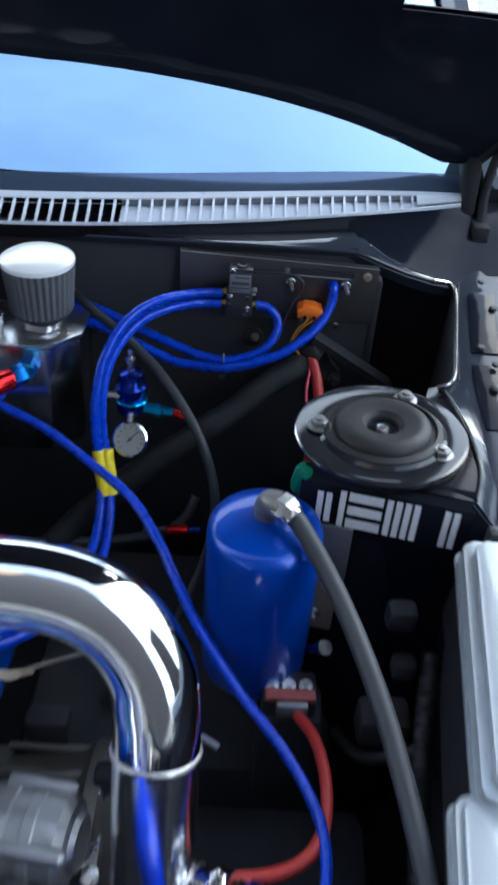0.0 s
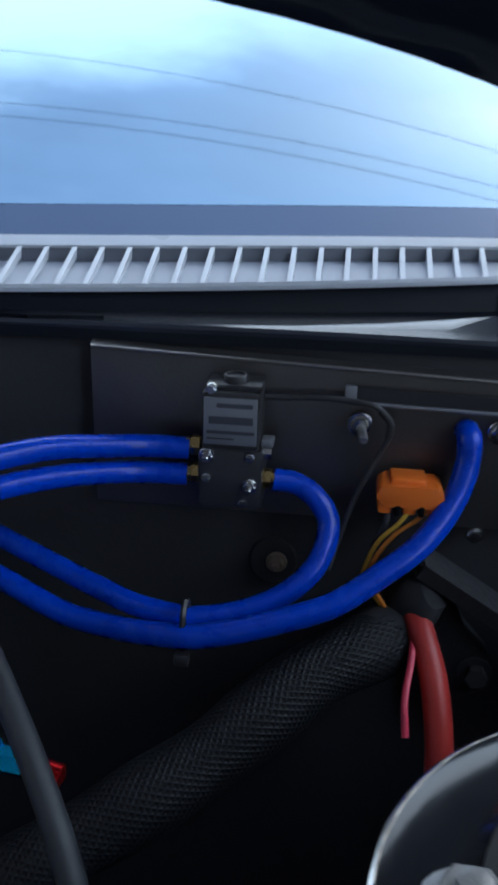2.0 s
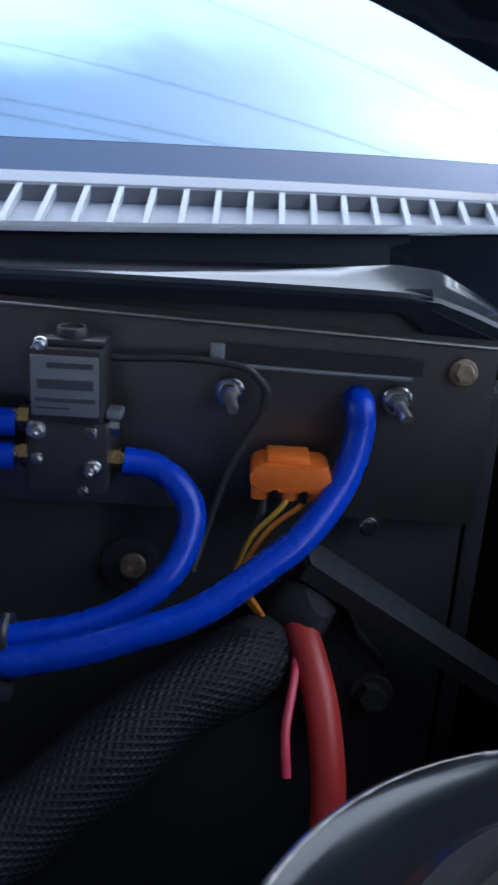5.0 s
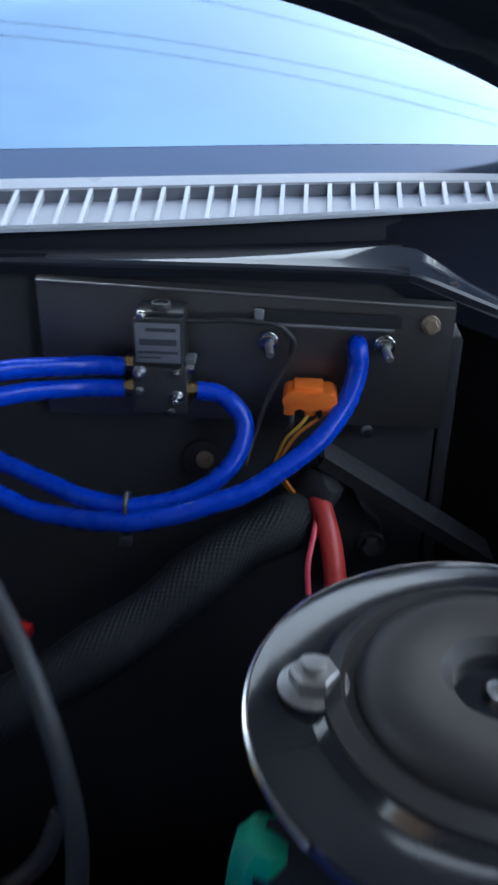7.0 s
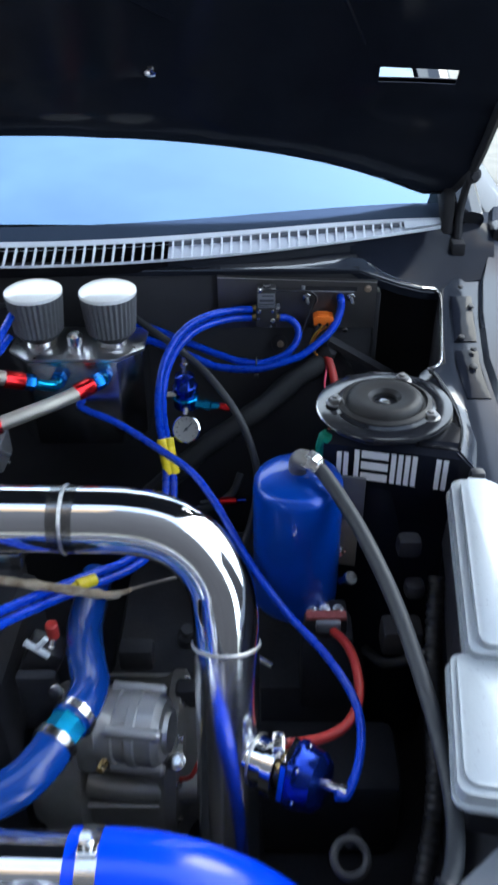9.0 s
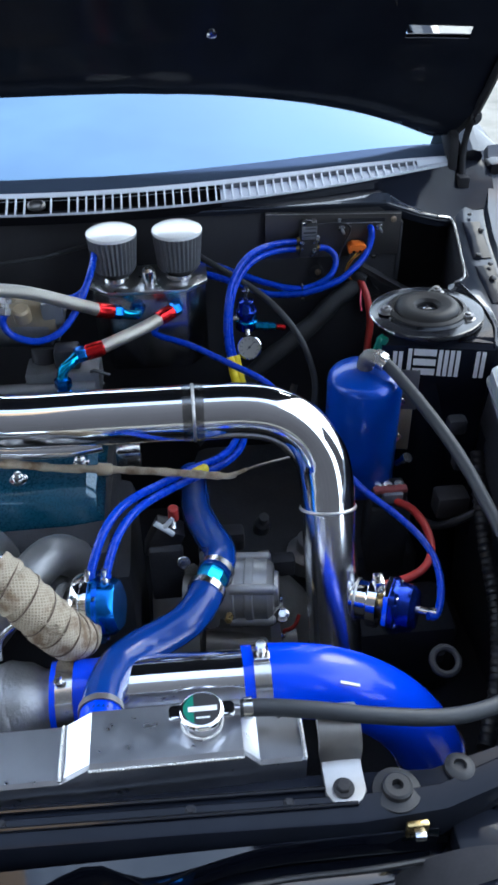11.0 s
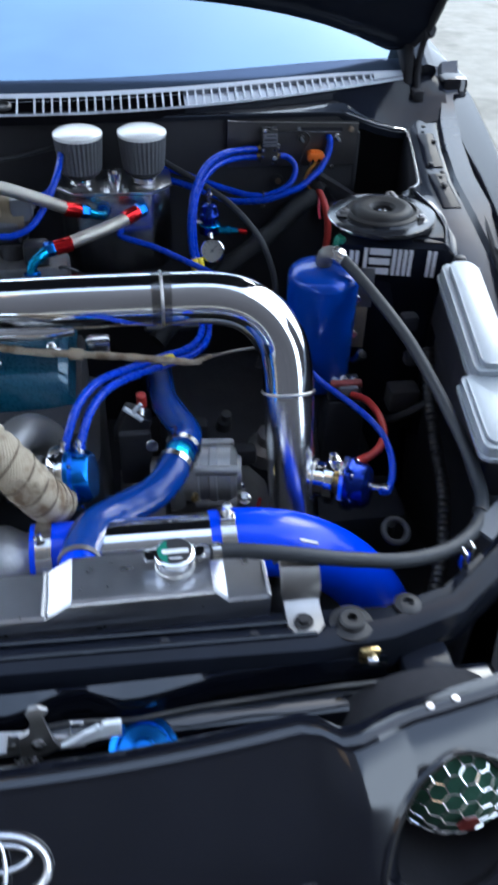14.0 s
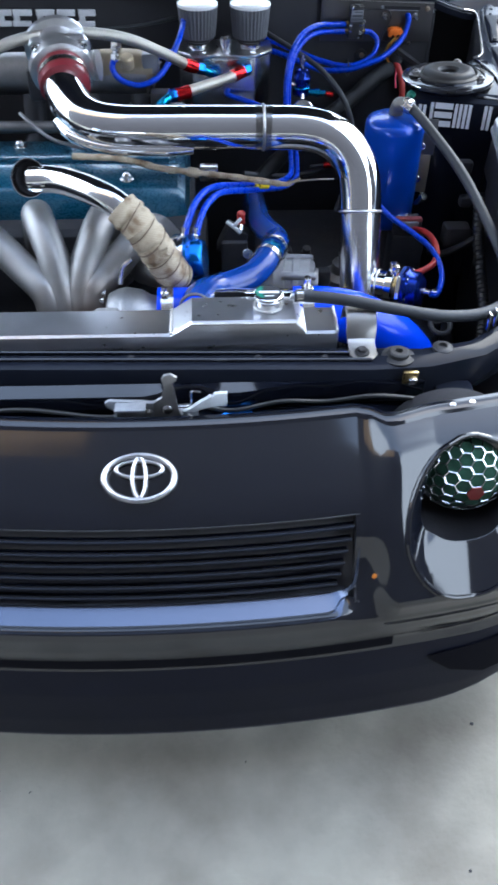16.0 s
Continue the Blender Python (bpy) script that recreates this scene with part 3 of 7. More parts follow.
for k in range(9):
    a = radians(20 + 28 * k)
    part("rib", box((0.20, 0.68 + 0.108 * math.cos(a) - 0.004, 0.37 + 0.108 * math.sin(a) - 0.004), (0.30, 0.68 + 0.108 * math.cos(a) + 0.004, 0.37 + 0.108 * math.sin(a) + 0.004), 0.002), DULL_CAST, gx)
    part("casing_bolt", bolt_bm((0.316, 0.68 + 0.108 * math.cos(a + 0.2), 0.37 + 0.108 * math.sin(a + 0.2)), (1, 0, 0), 0.006, 0.007, 1.4), STEEL, gx)
part("selector_tower", lathe([(0.035, 0), (0.035, 0.03), (0.022, 0.04), (0.022, 0.06), (0.012, 0.065), (0.012, 0.085), (0, 0.087)], (0.38, 0.76, 0.42), (0.1, -0.1, 1), 24), CAST, gx)
part("selector_lever", tube([(0.38, 0.76, 0.495), (0.41, 0.75, 0.50), (0.44, 0.735, 0.495)], 0.005, 10), STEEL, gx)
part("speed_sensor", lathe([(0.014, 0), (0.014, 0.035), (0.009, 0.04), (0.009, 0.055), (0, 0.056)], (0.31, 0.83, 0.43), (0.1, -0.3, 1), 18), BLACK_PLASTIC, gx)

rim = [(0.675, 1.169, 0.8655), (0.697, 1.174, 0.8605), (0.7025, 1.160, 0.857), (0.6965, 1.11, 0.848), (0.686, 1.04, 0.8345), (0.680, 1.006, 0.827), (0.672, 0.996, 0.8225), (0.660, 0.994, 0.819)]
# thin bright steel tube follows the edge of the opening
solo("trim_bay_edge", tube(rim, 0.0022, 8, 6), STEEL, "bright edge of the wing opening beside the firewall", "edge trim", kind="structure")

# ---- windscreen, cowl grille ----
ws = thing("windscreen", (0, 1.25, 0.95), "raked windscreen with blue mirror tint film", "windscreen")


def screen(x, up):
    b = cowl_back(x)
    return Vector((x * (1 - 0.10 * up), b.y + 0.004 + up * 0.80 - 0.02 * up * (1 - x * x), b.z + 0.003 + 0.54 * up - 0.14 * up * up))


part("glass", sheet([[screen(x, u) for u in (0.031, 0.1, 0.25, 0.4, 0.55, 0.7, 0.85, 1.0)] for x in XS], 0.004), TINT_GLASS, ws)
part("tinted_band", sheet([[screen(x, u) for u in (0.0, 0.015, 0.0305)] for x in XS], 0.004), TINT_FRIT, ws, "darker band along the foot of the glass")
part("lower_trim", tube([cowl_back(x) + Vector((0, 0.002, 0.001)) for x in XS], 0.003, 8, 1), SILVER_PLASTIC, ws, "pale sealing strip")
roof = bmesh.new()
sheet([[screen(x, 1.0), screen(x, 1.0) + Vector((0, 0.12, 0.035)), screen(x, 1.0) + Vector((0, 0.5, 0.07))] for x in XS], 0.01, roof)
solo("car_roof", roof, BLACK_PAINT, "glossy black car roof behind the windscreen", "roof")

cg = thing("cowl_grille", (0, 1.16, 0.93), "faded grey plastic cowl grille with rows of slots", "grille")
GX = [k * 0.02 for k in range(-36, 37)]


def cowl_at(x, k, dz=0.0):
    a, b = cowl_front(x), cowl_back(x)
    return a.lerp(b, k) + Vector((0, 0, dz))


part("front_rail", sheet([[cowl_at(x, 0.02, -0.002), cowl_at(x, 0.02, 0.0), cowl_at(x, 0.055, 0.0012), cowl_at(x, 0.075, -0.003)] for x in GX], 0.0015), COWL_GREY, cg)
part("rear_rail", sheet([[cowl_at(x, 0.84, -0.004), cowl_at(x, 0.86, 0.0025), cowl_at(x, 1.04, 0.004), cowl_at(x, 1.08, -0.002)] for x in GX], 0.0015), COWL_GREY, cg)
# slot shade is put into the floor and back colours
part("slot_floor", sheet([[cowl_at(x, 0.06, -0.0010), cowl_at(x, 0.45, -0.0025), cowl_at(x, 0.78, -0.0045)] for x in GX if x >= 0.28], 0.001), COWL_DIM, cg, "blanked slots, the sloping floor toned darker for shade")
part("slot_back", sheet([[cowl_at(x, 0.785, -0.0050), cowl_at(x, 0.82, -0.0040), cowl_at(x, 0.85, 0.001)] for x in GX if x >= 0.28], 0.001), COWL_SHADE, cg, "back of the slots, darkened for the shade under the rear rail")
# black sheet under the open slots, in place of the dark below
part("dark_slot_floor", sheet([[cowl_at(x, 0.02, -0.002), cowl_at(x, 0.04, -0.018), cowl_at(x, 0.85, -0.018), cowl_at(x, 0.87, 0.001)] for x in GX if x <= 0.29], 0.001), HOLE_SHADE_BLACK, cg, "black floor standing for the dark inside open slots")
part("blank_panel", sheet([[cowl_at(x, 0.17, 0.003), cowl_at(x, 0.83, 0.003)] for x in (0.655, 0.67, 0.68, 0.69, 0.70, 0.71, 0.72)], 0.002), COWL_GREY, cg)
for i in range(-44, 45):
    x = i * 0.0151
    if -0.06 < x < -0.02 or -0.0005 < x < 0.001:
        continue
    a, b = cowl_at(x, 0.05, 0.0010), cowl_at(x, 0.88, 0.0018)
    sl = bmesh.new()
    w = 0.0014
    top = [a + Vector((-w, 0, 0)), a + Vector((w, 0, 0)), b + Vector((w, 0, 0)), b + Vector((-w, 0, 0))]
    vt = [sl.verts.new(p) for p in top]
    vb = [sl.verts.new(p + Vector((0, 0, -0.0030 if k < 2 else -0.0055))) for k, p in enumerate(top)]
    sl.faces.new(vt)
    for k in range(4):
        sl.faces.new((vt[k], vt[(k + 1) % 4], vb[(k + 1) % 4], vb[k]))
    part("slat", sl, COWL_GREY, cg)
solo("washer_nozzle_recess", lathe([(0.016, 0), (0.016, 0.004), (0.012, 0.006), (0.01, 0.001), (0, 0.001)], cowl_at(-0.04, 0.5, -0.001), (0, -0.2, 1), 20), BLACK_PLASTIC, "round black plastic cap set in the cowl grille", "cap", at=cowl_at(-0.04, 0.5))

# ---- hood, propped open ----
HA = radians(55)
H_UP = Vector((0, -math.cos(HA), math.sin(HA)))
H_IN = Vector((0, -math.sin(HA), -math.cos(HA)))


def hood_at(x, d, drop=0.0):
    """A place on the hood's underside: d metres from the hinge line, drop metres towards the engine."""
    return HINGE + Vector((x, 0, 0)) + H_UP * d + H_IN * drop


def hood_rear(x):
    return 0.140 * (1 - min(1.0, abs(x) / 0.715) ** 2.6)


hd = thing("hood", HINGE, "black hood propped open, bare dark underside", "hood")
HX = [k * 0.04 for k in range(-19, 20)]


HD = (0.0, 0.012, 0.03, 0.05, 0.07, 0.09, 0.11, 0.125, 0.14, 0.16, 0.19, 0.222, 0.239, 0.264, 0.33, 0.45, 0.65, 0.9, 1.12, 1.17, 1.2)
HXS = sorted(set(HX) | {0.583, 0.600, 0.617, 0.635, 0.652, 0.670, 0.687})


def hood_skin(lift, wide=0.0):
    """One skin of the hood with its vent slot left open; lift(x, d, rear) is the drop towards the engine."""
    b = bmesh.new()
    cols = []
    for x in HXS:
        r0 = hood_rear(x)
        cols.append([b.verts.new(hood_at(x * (1 - 0.045 * max(0.0, 1 - max(d, r0) / 0.10)), max(d, r0), lift(x, max(d, r0), r0))) for d in HD])
    for (x0, c0), (x1, c1) in zip(zip(HXS, cols), zip(HXS[1:], cols[1:])):
        for j in range(len(HD) - 1):
            if 0.58 - wide < (x0 + x1) / 2 < 0.69 + wide and 0.238 - wide * 0.8 <= HD[j] < 0.25 + wide:
                continue
            b.faces.new((c0[j], c1[j], c1[j + 1], c0[j + 1]))
    bmesh.ops.remove_doubles(b, verts=b.verts, dist=0.0005)
    bmesh.ops.recalc_face_normals(b, faces=b.faces)
    bmesh.ops.solidify(b, geom=list(b.faces), thickness=0.0015)
    return b


def hood_bow(x, d, r0):
    return 0.03 * (1 - (x / 0.76) ** 2) * min(1.0, (d - r0) * 5)


def inner_lift(x, d, r0):
    e = d - r0
    roll = -0.006 if e < 0.005 else (0.0 if e < 0.02 else (0.003 if e < 0.08 else -0.006))
    return roll - hood_bow(x, d, r0) + (0.010 if abs(x) > 0.56 and d > 0.2 else 0.0) - (0.012 if d > 1.18 else 0.0)


part("outer_skin", hood_skin(lambda x, d, r0: -0.010 - hood_bow(x, d, r0) - 0.012 * min(1.0, (d - r0) * 20), 0.045), BLACK_PAINT, hd)
part("inner_frame", hood_skin(inner_lift), BAY_PAINT, hd, "dark pressed inner frame with a vent slot")
for x0, d0, x1, d1 in ((0.50, 0.42, 0.56, 0.29), (0.18, 0.40, 0.40, 0.27), (0.50, 0.42, 0.42, 1.1), (-0.50, 0.42, -0.56, 0.29), (-0.18, 0.40, -0.40, 0.27), (-0.50, 0.42, -0.42, 1.1), (0.18, 0.40, 0.15, 1.1), (-0.18, 0.40, -0.15, 1.1)):
    part("rib", tube([hood_at(x0 + (x1 - x0) * k, d0 + (d1 - d0) * k, inner_lift(x0 + (x1 - x0) * k, d0 + (d1 - d0) * k, hood_rear(x0 + (x1 - x0) * k)) - 0.010) for k in (0, 0.33, 0.66, 1)], 0.0125, 10, 4), BAY_PAINT, hd)
# chrome dot added where a small hole lets the sky through
part("hole_dot", lathe([(0.009, 0), (0.008, 0.006), (0, 0.008)], hood_at(0.273, 0.246, inner_lift(0.273, 0.246, hood_rear(0.273)) - 0.001), H_IN, 16), CHROME, hd, "chrome dot in place of a small hole with bright sky behind")
hinge = bmesh.new()
tube([(0.742, 1.255, 0.905), (0.744, 1.275, 0.945), (0.748, 1.276, 0.985), (0.752, 1.262, 1.02)], 0.0065, 8, 4, hinge)
box((0.730, 1.235, 0.888), (0.752, 1.285, 0.912), 0.004, hinge)
part("hinge_arm", hinge, MATT_BLACK, hd)
part("hinge_cover", prism([(1.262, 0.915), (1.33, 0.925), (1.36, 0.985), (1.31, 1.01), (1.275, 0.975)], 0.716, 0.734, "x", 0.005), MATT_BLACK, hd, "black rubber hinge cover")
part("hinge_bolt", bolt_bm((0.754, 1.262, 1.012), (0.3, -1, 0), 0.008, 0.007), DIRTY_BLACK, hd)
part("side_seal", tube([hood_at(0.722, 0.0, 0.0), hood_at(0.744, 0.05, 0.0), hood_at(0.757, 0.12, 0.0), hood_at(0.762, 0.5, 0.0), hood_at(0.762, 1.15, 0.0)], 0.008, 8, 4), RUBBER, hd)

# ---- front wing on each side ----
for side, name in ((1, "front_wing"), (-1, "front_wing")):
    fd = thing(name, (side * 0.80, 0.9, 0.6), "glossy black front wing with a bright top edge" if side > 0 else "glossy black front wing on the far side", "wing", "front wings")
    rows = []
    for y, x, z in ((0.27, 0.735, 0.66), (0.40, 0.765, 0.70), (0.55, 0.79, 0.742), (0.75, 0.815, 0.79), (1.0, 0.838, 0.845), (1.25, 0.852, 0.898), (1.5, 0.858, 0.925), (2.0, 0.86, 0.94)):
        rows.append([(side * (x - 0.055), y, z - 0.03), (side * (x - 0.05), y, z - 0.012), (side * (x - 0.03), y, z - 0.002), (side * x, y, z), (side * (x + 0.012), y, z - 0.012), (side * (x + 0.022), y, z - 0.05), (side * (x + 0.03), y, z - 0.14), (side * (x + 0.02), y, 0.40)])
    part("panel", sheet(rows, 0.002), BLACK_PAINT, fd)
    part("gutter_seal", tube([(side * (x - 0.062), y, z - 0.02) for y, x, z in ((0.40, 0.765, 0.70), (0.55, 0.79, 0.742), (0.75, 0.815, 0.79), (1.0, 0.838, 0.845), (1.2, 0.85, 0.888))], 0.007, 8, 4), RUBBER, fd)
    part("rubber_stop", box((side * 0.768 - 0.012, 0.79, 0.775), (side * 0.768 + 0.012, 0.815, 0.793), 0.003), RUBBER, fd)

# ---- radiator support panel ----
cs = thing("radiator_support", (0.1, 0.2, 0.62), "black painted steel radiator support panel across the nose", "support panel")
top = []
SUP = ((-0.76, 0.37, 0.64), (-0.62, 0.28, 0.64), (-0.5, 0.215, 0.64), (-0.3, 0.20, 0.64), (0.0, 0.192, 0.64), (0.17, 0.188, 0.64), (0.34, 0.182, 0.64), (0.43, 0.188, 0.64), (0.52, 0.215, 0.64), (0.60, 0.275, 0.641), (0.68, 0.34, 0.645), (0.75, 0.40, 0.652))
for x, y, z in SUP:
    k = max(0.0, (abs(x) - 0.40) / 0.35)
    wd = 0.05 - 0.018 * min(1.0, k * 2)
    nx, ny = (0.0, 1.0) if k == 0 else (-math.copysign(0.55 * min(1, k * 2), x), 0.85)
    top.append([(x, y + 0.008, z - 0.075), (x, y - 0.006, z - 0.06), (x, y - 0.008, z - 0.02), (x, y - 0.004, z - 0.004), (x + nx * 0.006, y + ny * 0.006, z), (x + nx * 0.022, y + ny * 0.022, z + 0.002), (x + nx * 0.026, y + ny * 0.026, z - 0.003), (x + nx * wd, y + ny * wd, z - 0.003), (x + nx * (wd + 0.004), y + ny * (wd + 0.004), z - 0.02)])
part("top_rail", sheet(top, 0.002), BAY_PAINT, cs)
for off, lift in ((0.012, 0.0025), (0.032, 0.0005)):
    part("pressed_ridge", tube([(x, y + off + (0.0015 * math.sin(x * 21)), z + lift) for x, y, z in SUP[3:7]], 0.0028, 8, 6), BLACK_PAINT, cs)
part("lower_beam", box((-0.70, 0.135, 0.53), (0.56, 0.185, 0.575), 0.012), BLACK_PAINT, cs)
for xx in (0.47, -0.47):
    part("upright", box((xx - 0.03, 0.15, 0.25), (xx + 0.03, 0.20, 0.60), 0.006), BAY_PAINT, cs)
rows = []
for k in range(-30, 22):
    x = k * 0.02
    w = 1.0 - smooth_step(0.0, 0.07, x) if x < 0.07 else 0.85 * smooth_step(0.07, 0.12, x) * (1.0 - smooth_step(0.13, 0.26, x))
    d = 0.002 + 0.018 * w
    rows.append([(x, 0.178, 0.580), (x, 0.1755, 0.618), (x, 0.174, 0.6205), (x, 0.174 - d, 0.6205 - 0.40 * w * d), (x, 0.172 - d, 0.615 - 0.4 * w * d), (x, 0.172 - d, 0.585)])
part("front_pan", sheet(rows, 0.002), BLACK_PAINT, cs)
part("shroud", box((-0.60, 0.185, 0.25), (0.46, 0.215, 0.58), 0.01), DIRTY_BLACK, cs)
gr = thing("rubber_grommet", (0.383, 0.205, 0.64), "black rubber radiator mount grommet in the support panel", "grommet")
part("collar", lathe([(0.025, 0), (0.025, 0.0025), (0.016, 0.004), (0.0155, 0.010), (0.013, 0.012), (0.006, 0.012), (0.005, 0.004), (0, 0.004)], (0.383, 0.207, 0.638), seg=28), RUBBER, gr)
gr = thing("rubber_grommet", (0.455, 0.225, 0.64), "black rubber grommet near the end of the support panel", "grommet")
part("collar", lathe([(0.016, 0), (0.016, 0.004), (0.011, 0.007), (0.007, 0.007), (0.006, 0.002), (0, 0.002)], (0.455, 0.225, 0.638), seg=28), RUBBER, gr)
clip = thing("square_clip", (0.395, 0.172, 0.625), "small brass-coloured square clip on the support panel", "clip")
part("plate", box((0.385, 0.168, 0.615), (0.408, 0.175, 0.637), 0.002), BRASS, clip)
part("tab", box((0.392, 0.160, 0.620), (0.404, 0.170, 0.630), 0.0015), STEEL, clip)
for x, y in ((0.17, 0.206), (0.27, 0.203), (-0.02, 0.21)):
    solo("bolt", bolt_bm((x, y, 0.641), r=0.0045, h=0.004, washer=1.3), DIRTY_BLACK, "small dark hexagon bolt in the support panel", "bolt", "support panel bolts", at=(x, y, 0.641))
for x, y in ((0.535, 0.265), (0.548, 0.275)):
    solo("metal_tab", box((x - 0.002, y, 0.642), (x + 0.002, y + 0.012, 0.672), 0.001), STEEL, "thin bright metal tab standing on the support panel", "tab", "metal tabs", at=(x, y, 0.642))
arm = thing("wing_support_arm", (0.66, 0.36, 0.64), "grey bolted support arm behind the headlight", "support arm")
part("strip", sheet([[(0.585 + 0.15 * k, 0.30 + 0.12 * k, 0.655 + 0.008 * k), (0.568 + 0.15 * k, 0.325 + 0.12 * k, 0.657 + 0.008 * k)] for k in (0, 0.25, 0.5, 0.75, 1.0)], 0.006), GREY_PRIMER, arm)
part("end_bracket", box((0.700, 0.375, 0.655), (0.745, 0.43, 0.672), 0.005), RAW_PLATE, arm)
part("bolt", bolt_bm((0.715, 0.40, 0.672), r=0.007), STEEL, arm)

# ---- nose and bumper ----
PROFILE = ((0.634, 0.055), (0.628, 0.0465), (0.60, 0.006), (0.565, -0.038), (0.53, -0.064), (0.48, -0.080), (0.4375, -0.092), (0.4345, -0.097), (0.429, -0.126), (0.415, -0.131), (0.38, -0.128), (0.345, -0.121), (0.33, -0.127), (0.28, -0.137), (0.22, -0.142), (0.175, -0.142))
POD = ((0.634, 0.084), (0.628, 0.066), (0.617, 0.042), (0.55, -0.018), (0.50, -0.063), (0.45, -0.103), (0.43, -0.108), (0.39, -0.110), (0.345, -0.102), (0.33, -0.106), (0.28, -0.106), (0.22, -0.104), (0.175, -0.100))
FLANK = tuple(q for q in PROFILE if not 0.42 < q[0] < 0.44)
LAMP_X, LAMP_Z, LAMP_RX, LAMP_RZ = 0.456, 0.534, 0.093, 0.086


def funnel(s, x, y, z, d):
    """A place on the dished lip of the headlight opening, d from 0 at its rim to 1 at its inner edge."""
    low = 0.52 if z < LAMP_Z else 0.10
    return (s * LAMP_X + (x - s * LAMP_X) * (1 - 0.26 * d), y + d * (0.02 - 0.4 * y), LAMP_Z + (z - LAMP_Z) * (1 - low * d * min(1.0, abs(z - LAMP_Z) / 0.06)) + 0.004 * d)


def along(table, z):
    for (z1, y1), (z0, y0) in zip(table, table[1:]):
        if z >= z0 or z0 == table[-1][0]:
            return y0 + (y1 - y0) * (z - z0) / (z1 - z0)


def nose_y(x, z):
    """How far back the nose skin lies at this place across and this height."""
    ax = abs(x)
    top = smooth_step(0.45, 0.634, z)
    flank = smooth_step(0.270, 0.300, ax)
    mid = (along(PROFILE, z) * (1 - flank) + along(FLANK, z) * flank) + (0.2 + 0.04 * top) * ax * ax + 1.6 * (1 - top) * max(0.0, ax - 0.48) ** 2
    pod = along(POD, z) + 0.2 * (ax * ax - 0.2116) + 1.6 * (1 - top) * max(0.0, ax - 0.48) ** 2
    pod += 0.22 * min(0.0, ax - 0.41) * smooth_step(0.47, 0.56, z)
    k = smooth_step(0.305, 0.354, ax) * smooth_step(0.385, 0.465, z)
    return mid * (1 - k) + pod * k


def lip_z(x):
    return 0.178 + 0.25 * max(0.0, abs(x) - 0.45)


def in_grille(x, z):
    return abs(x) < 0.295 and 0.437 < z < 0.548


bp = thing("front_bumper", (0, -0.05, 0.4), "glossy black nose and bumper with a slatted grille", "bumper")
shell = {True: bmesh.new(), False: bmesh.new()}
NX = [k * 0.0070 for k in range(-104, 105)]
NZ = sorted({p[0] for p in PROFILE} | {0.634 - 0.0065 * k for k in range(71)}, reverse=True)
NZ = [z for i, z in enumerate(NZ) if i == 0 or abs(z - NZ[i - 1]) > 0.002]


def lamp_r(x, z):
    return math.hypot((abs(x) - LAMP_X) / LAMP_RX, (z - LAMP_Z) / LAMP_RZ)


grid = {}
for i, x in enumerate(NX):
    for j, z in enumerate(NZ):
        zz = max(z, lip_z(x)) if z < 0.36 else z
        rise = 0.0
        px, pz = x, zz + rise
        q = lamp_r(px, pz)
        if 0.955 < q < 1.045:
            s = math.copysign(1, x)
            px = s * (LAMP_X + (abs(px) - LAMP_X) / q)
            pz = LAMP_Z + (pz - LAMP_Z) / q
        grid[i, j] = (px, pz)
verts = {}


def nose_vert(upper, i, j):
    if (upper, i, j) not in verts:
        px, pz = grid[i, j]
        verts[upper, i, j] = shell[upper].verts.new((px, nose_y(px, pz), pz))
    return verts[upper, i, j]


for i in range(len(NX) - 1):
    for j in range(len(NZ) - 1):
        cx = sum(grid[a, b][0] for a in (i, i + 1) for b in (j, j + 1)) / 4
        cz = sum(grid[a, b][1] for a in (i, i + 1) for b in (j, j + 1)) / 4
        if lamp_r(cx, cz) < 1.0 or in_grille(cx, cz):
            continue
        up = NZ[j + 1] > 0.329
        try:
            shell[up].faces.new([nose_vert(up, a, b) for a, b in ((i, j), (i + 1, j), (i + 1, j + 1), (i, j + 1))])
        except ValueError:
            pass
# one bumper skin in two pieces, the lower in the darkened black
for up, name, paint in ((True, "skin", BLACK_PAINT), (False, "lower_valance", DULLED_BLACK)):
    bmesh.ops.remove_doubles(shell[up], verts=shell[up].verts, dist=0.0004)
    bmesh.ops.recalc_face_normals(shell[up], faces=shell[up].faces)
    skin = part(name, shell[up], paint, bp, "" if up else "lower bumper skin dulled to keep the reflected ground dark", sharp=180)
    curve = []
    for v in skin.data.vertices:
        px, pz = v.co.x + ORIGIN[bp].x, v.co.z + ORIGIN[bp].z
        h = 0.004
        slope_x = (nose_y(px + h, pz) - nose_y(px - h, pz)) / (2 * h)
        h = 0.014 if pz > 0.47 else 0.004
        slope_z = (nose_y(px, min(0.634, pz + h)) - nose_y(px, pz - h)) / (min(0.634, pz + h) - pz + h)
        curve.append(Vector((slope_x, -1.0, slope_z)).normalized())
    skin.data.normals_split_custom_set_from_vertices(curve)
# folded-back top flange with fixings
rows = []
for k in range(-36, 37):
    x = k * 0.02
    z = 0.634
    y = nose_y(x, 0.634)
    rows.append([(x, y - 0.002, z - 0.002), (x, y + 0.003, z + 0.004), (x, y + 0.007, z + 0.005), (x, y + 0.009, z + 0.002), (x, y + 0.014, z + 0.003), (x, y + 0.016, z + 0.005), (x, y + 0.023, z + 0.004), (x, y + 0.025, z + 0.001), (x, y + 0.028, z), (x, y + 0.029, z - 0.012)])
part("top_flange", sheet(rows, 0.002), BLACK_PAINT, bp)
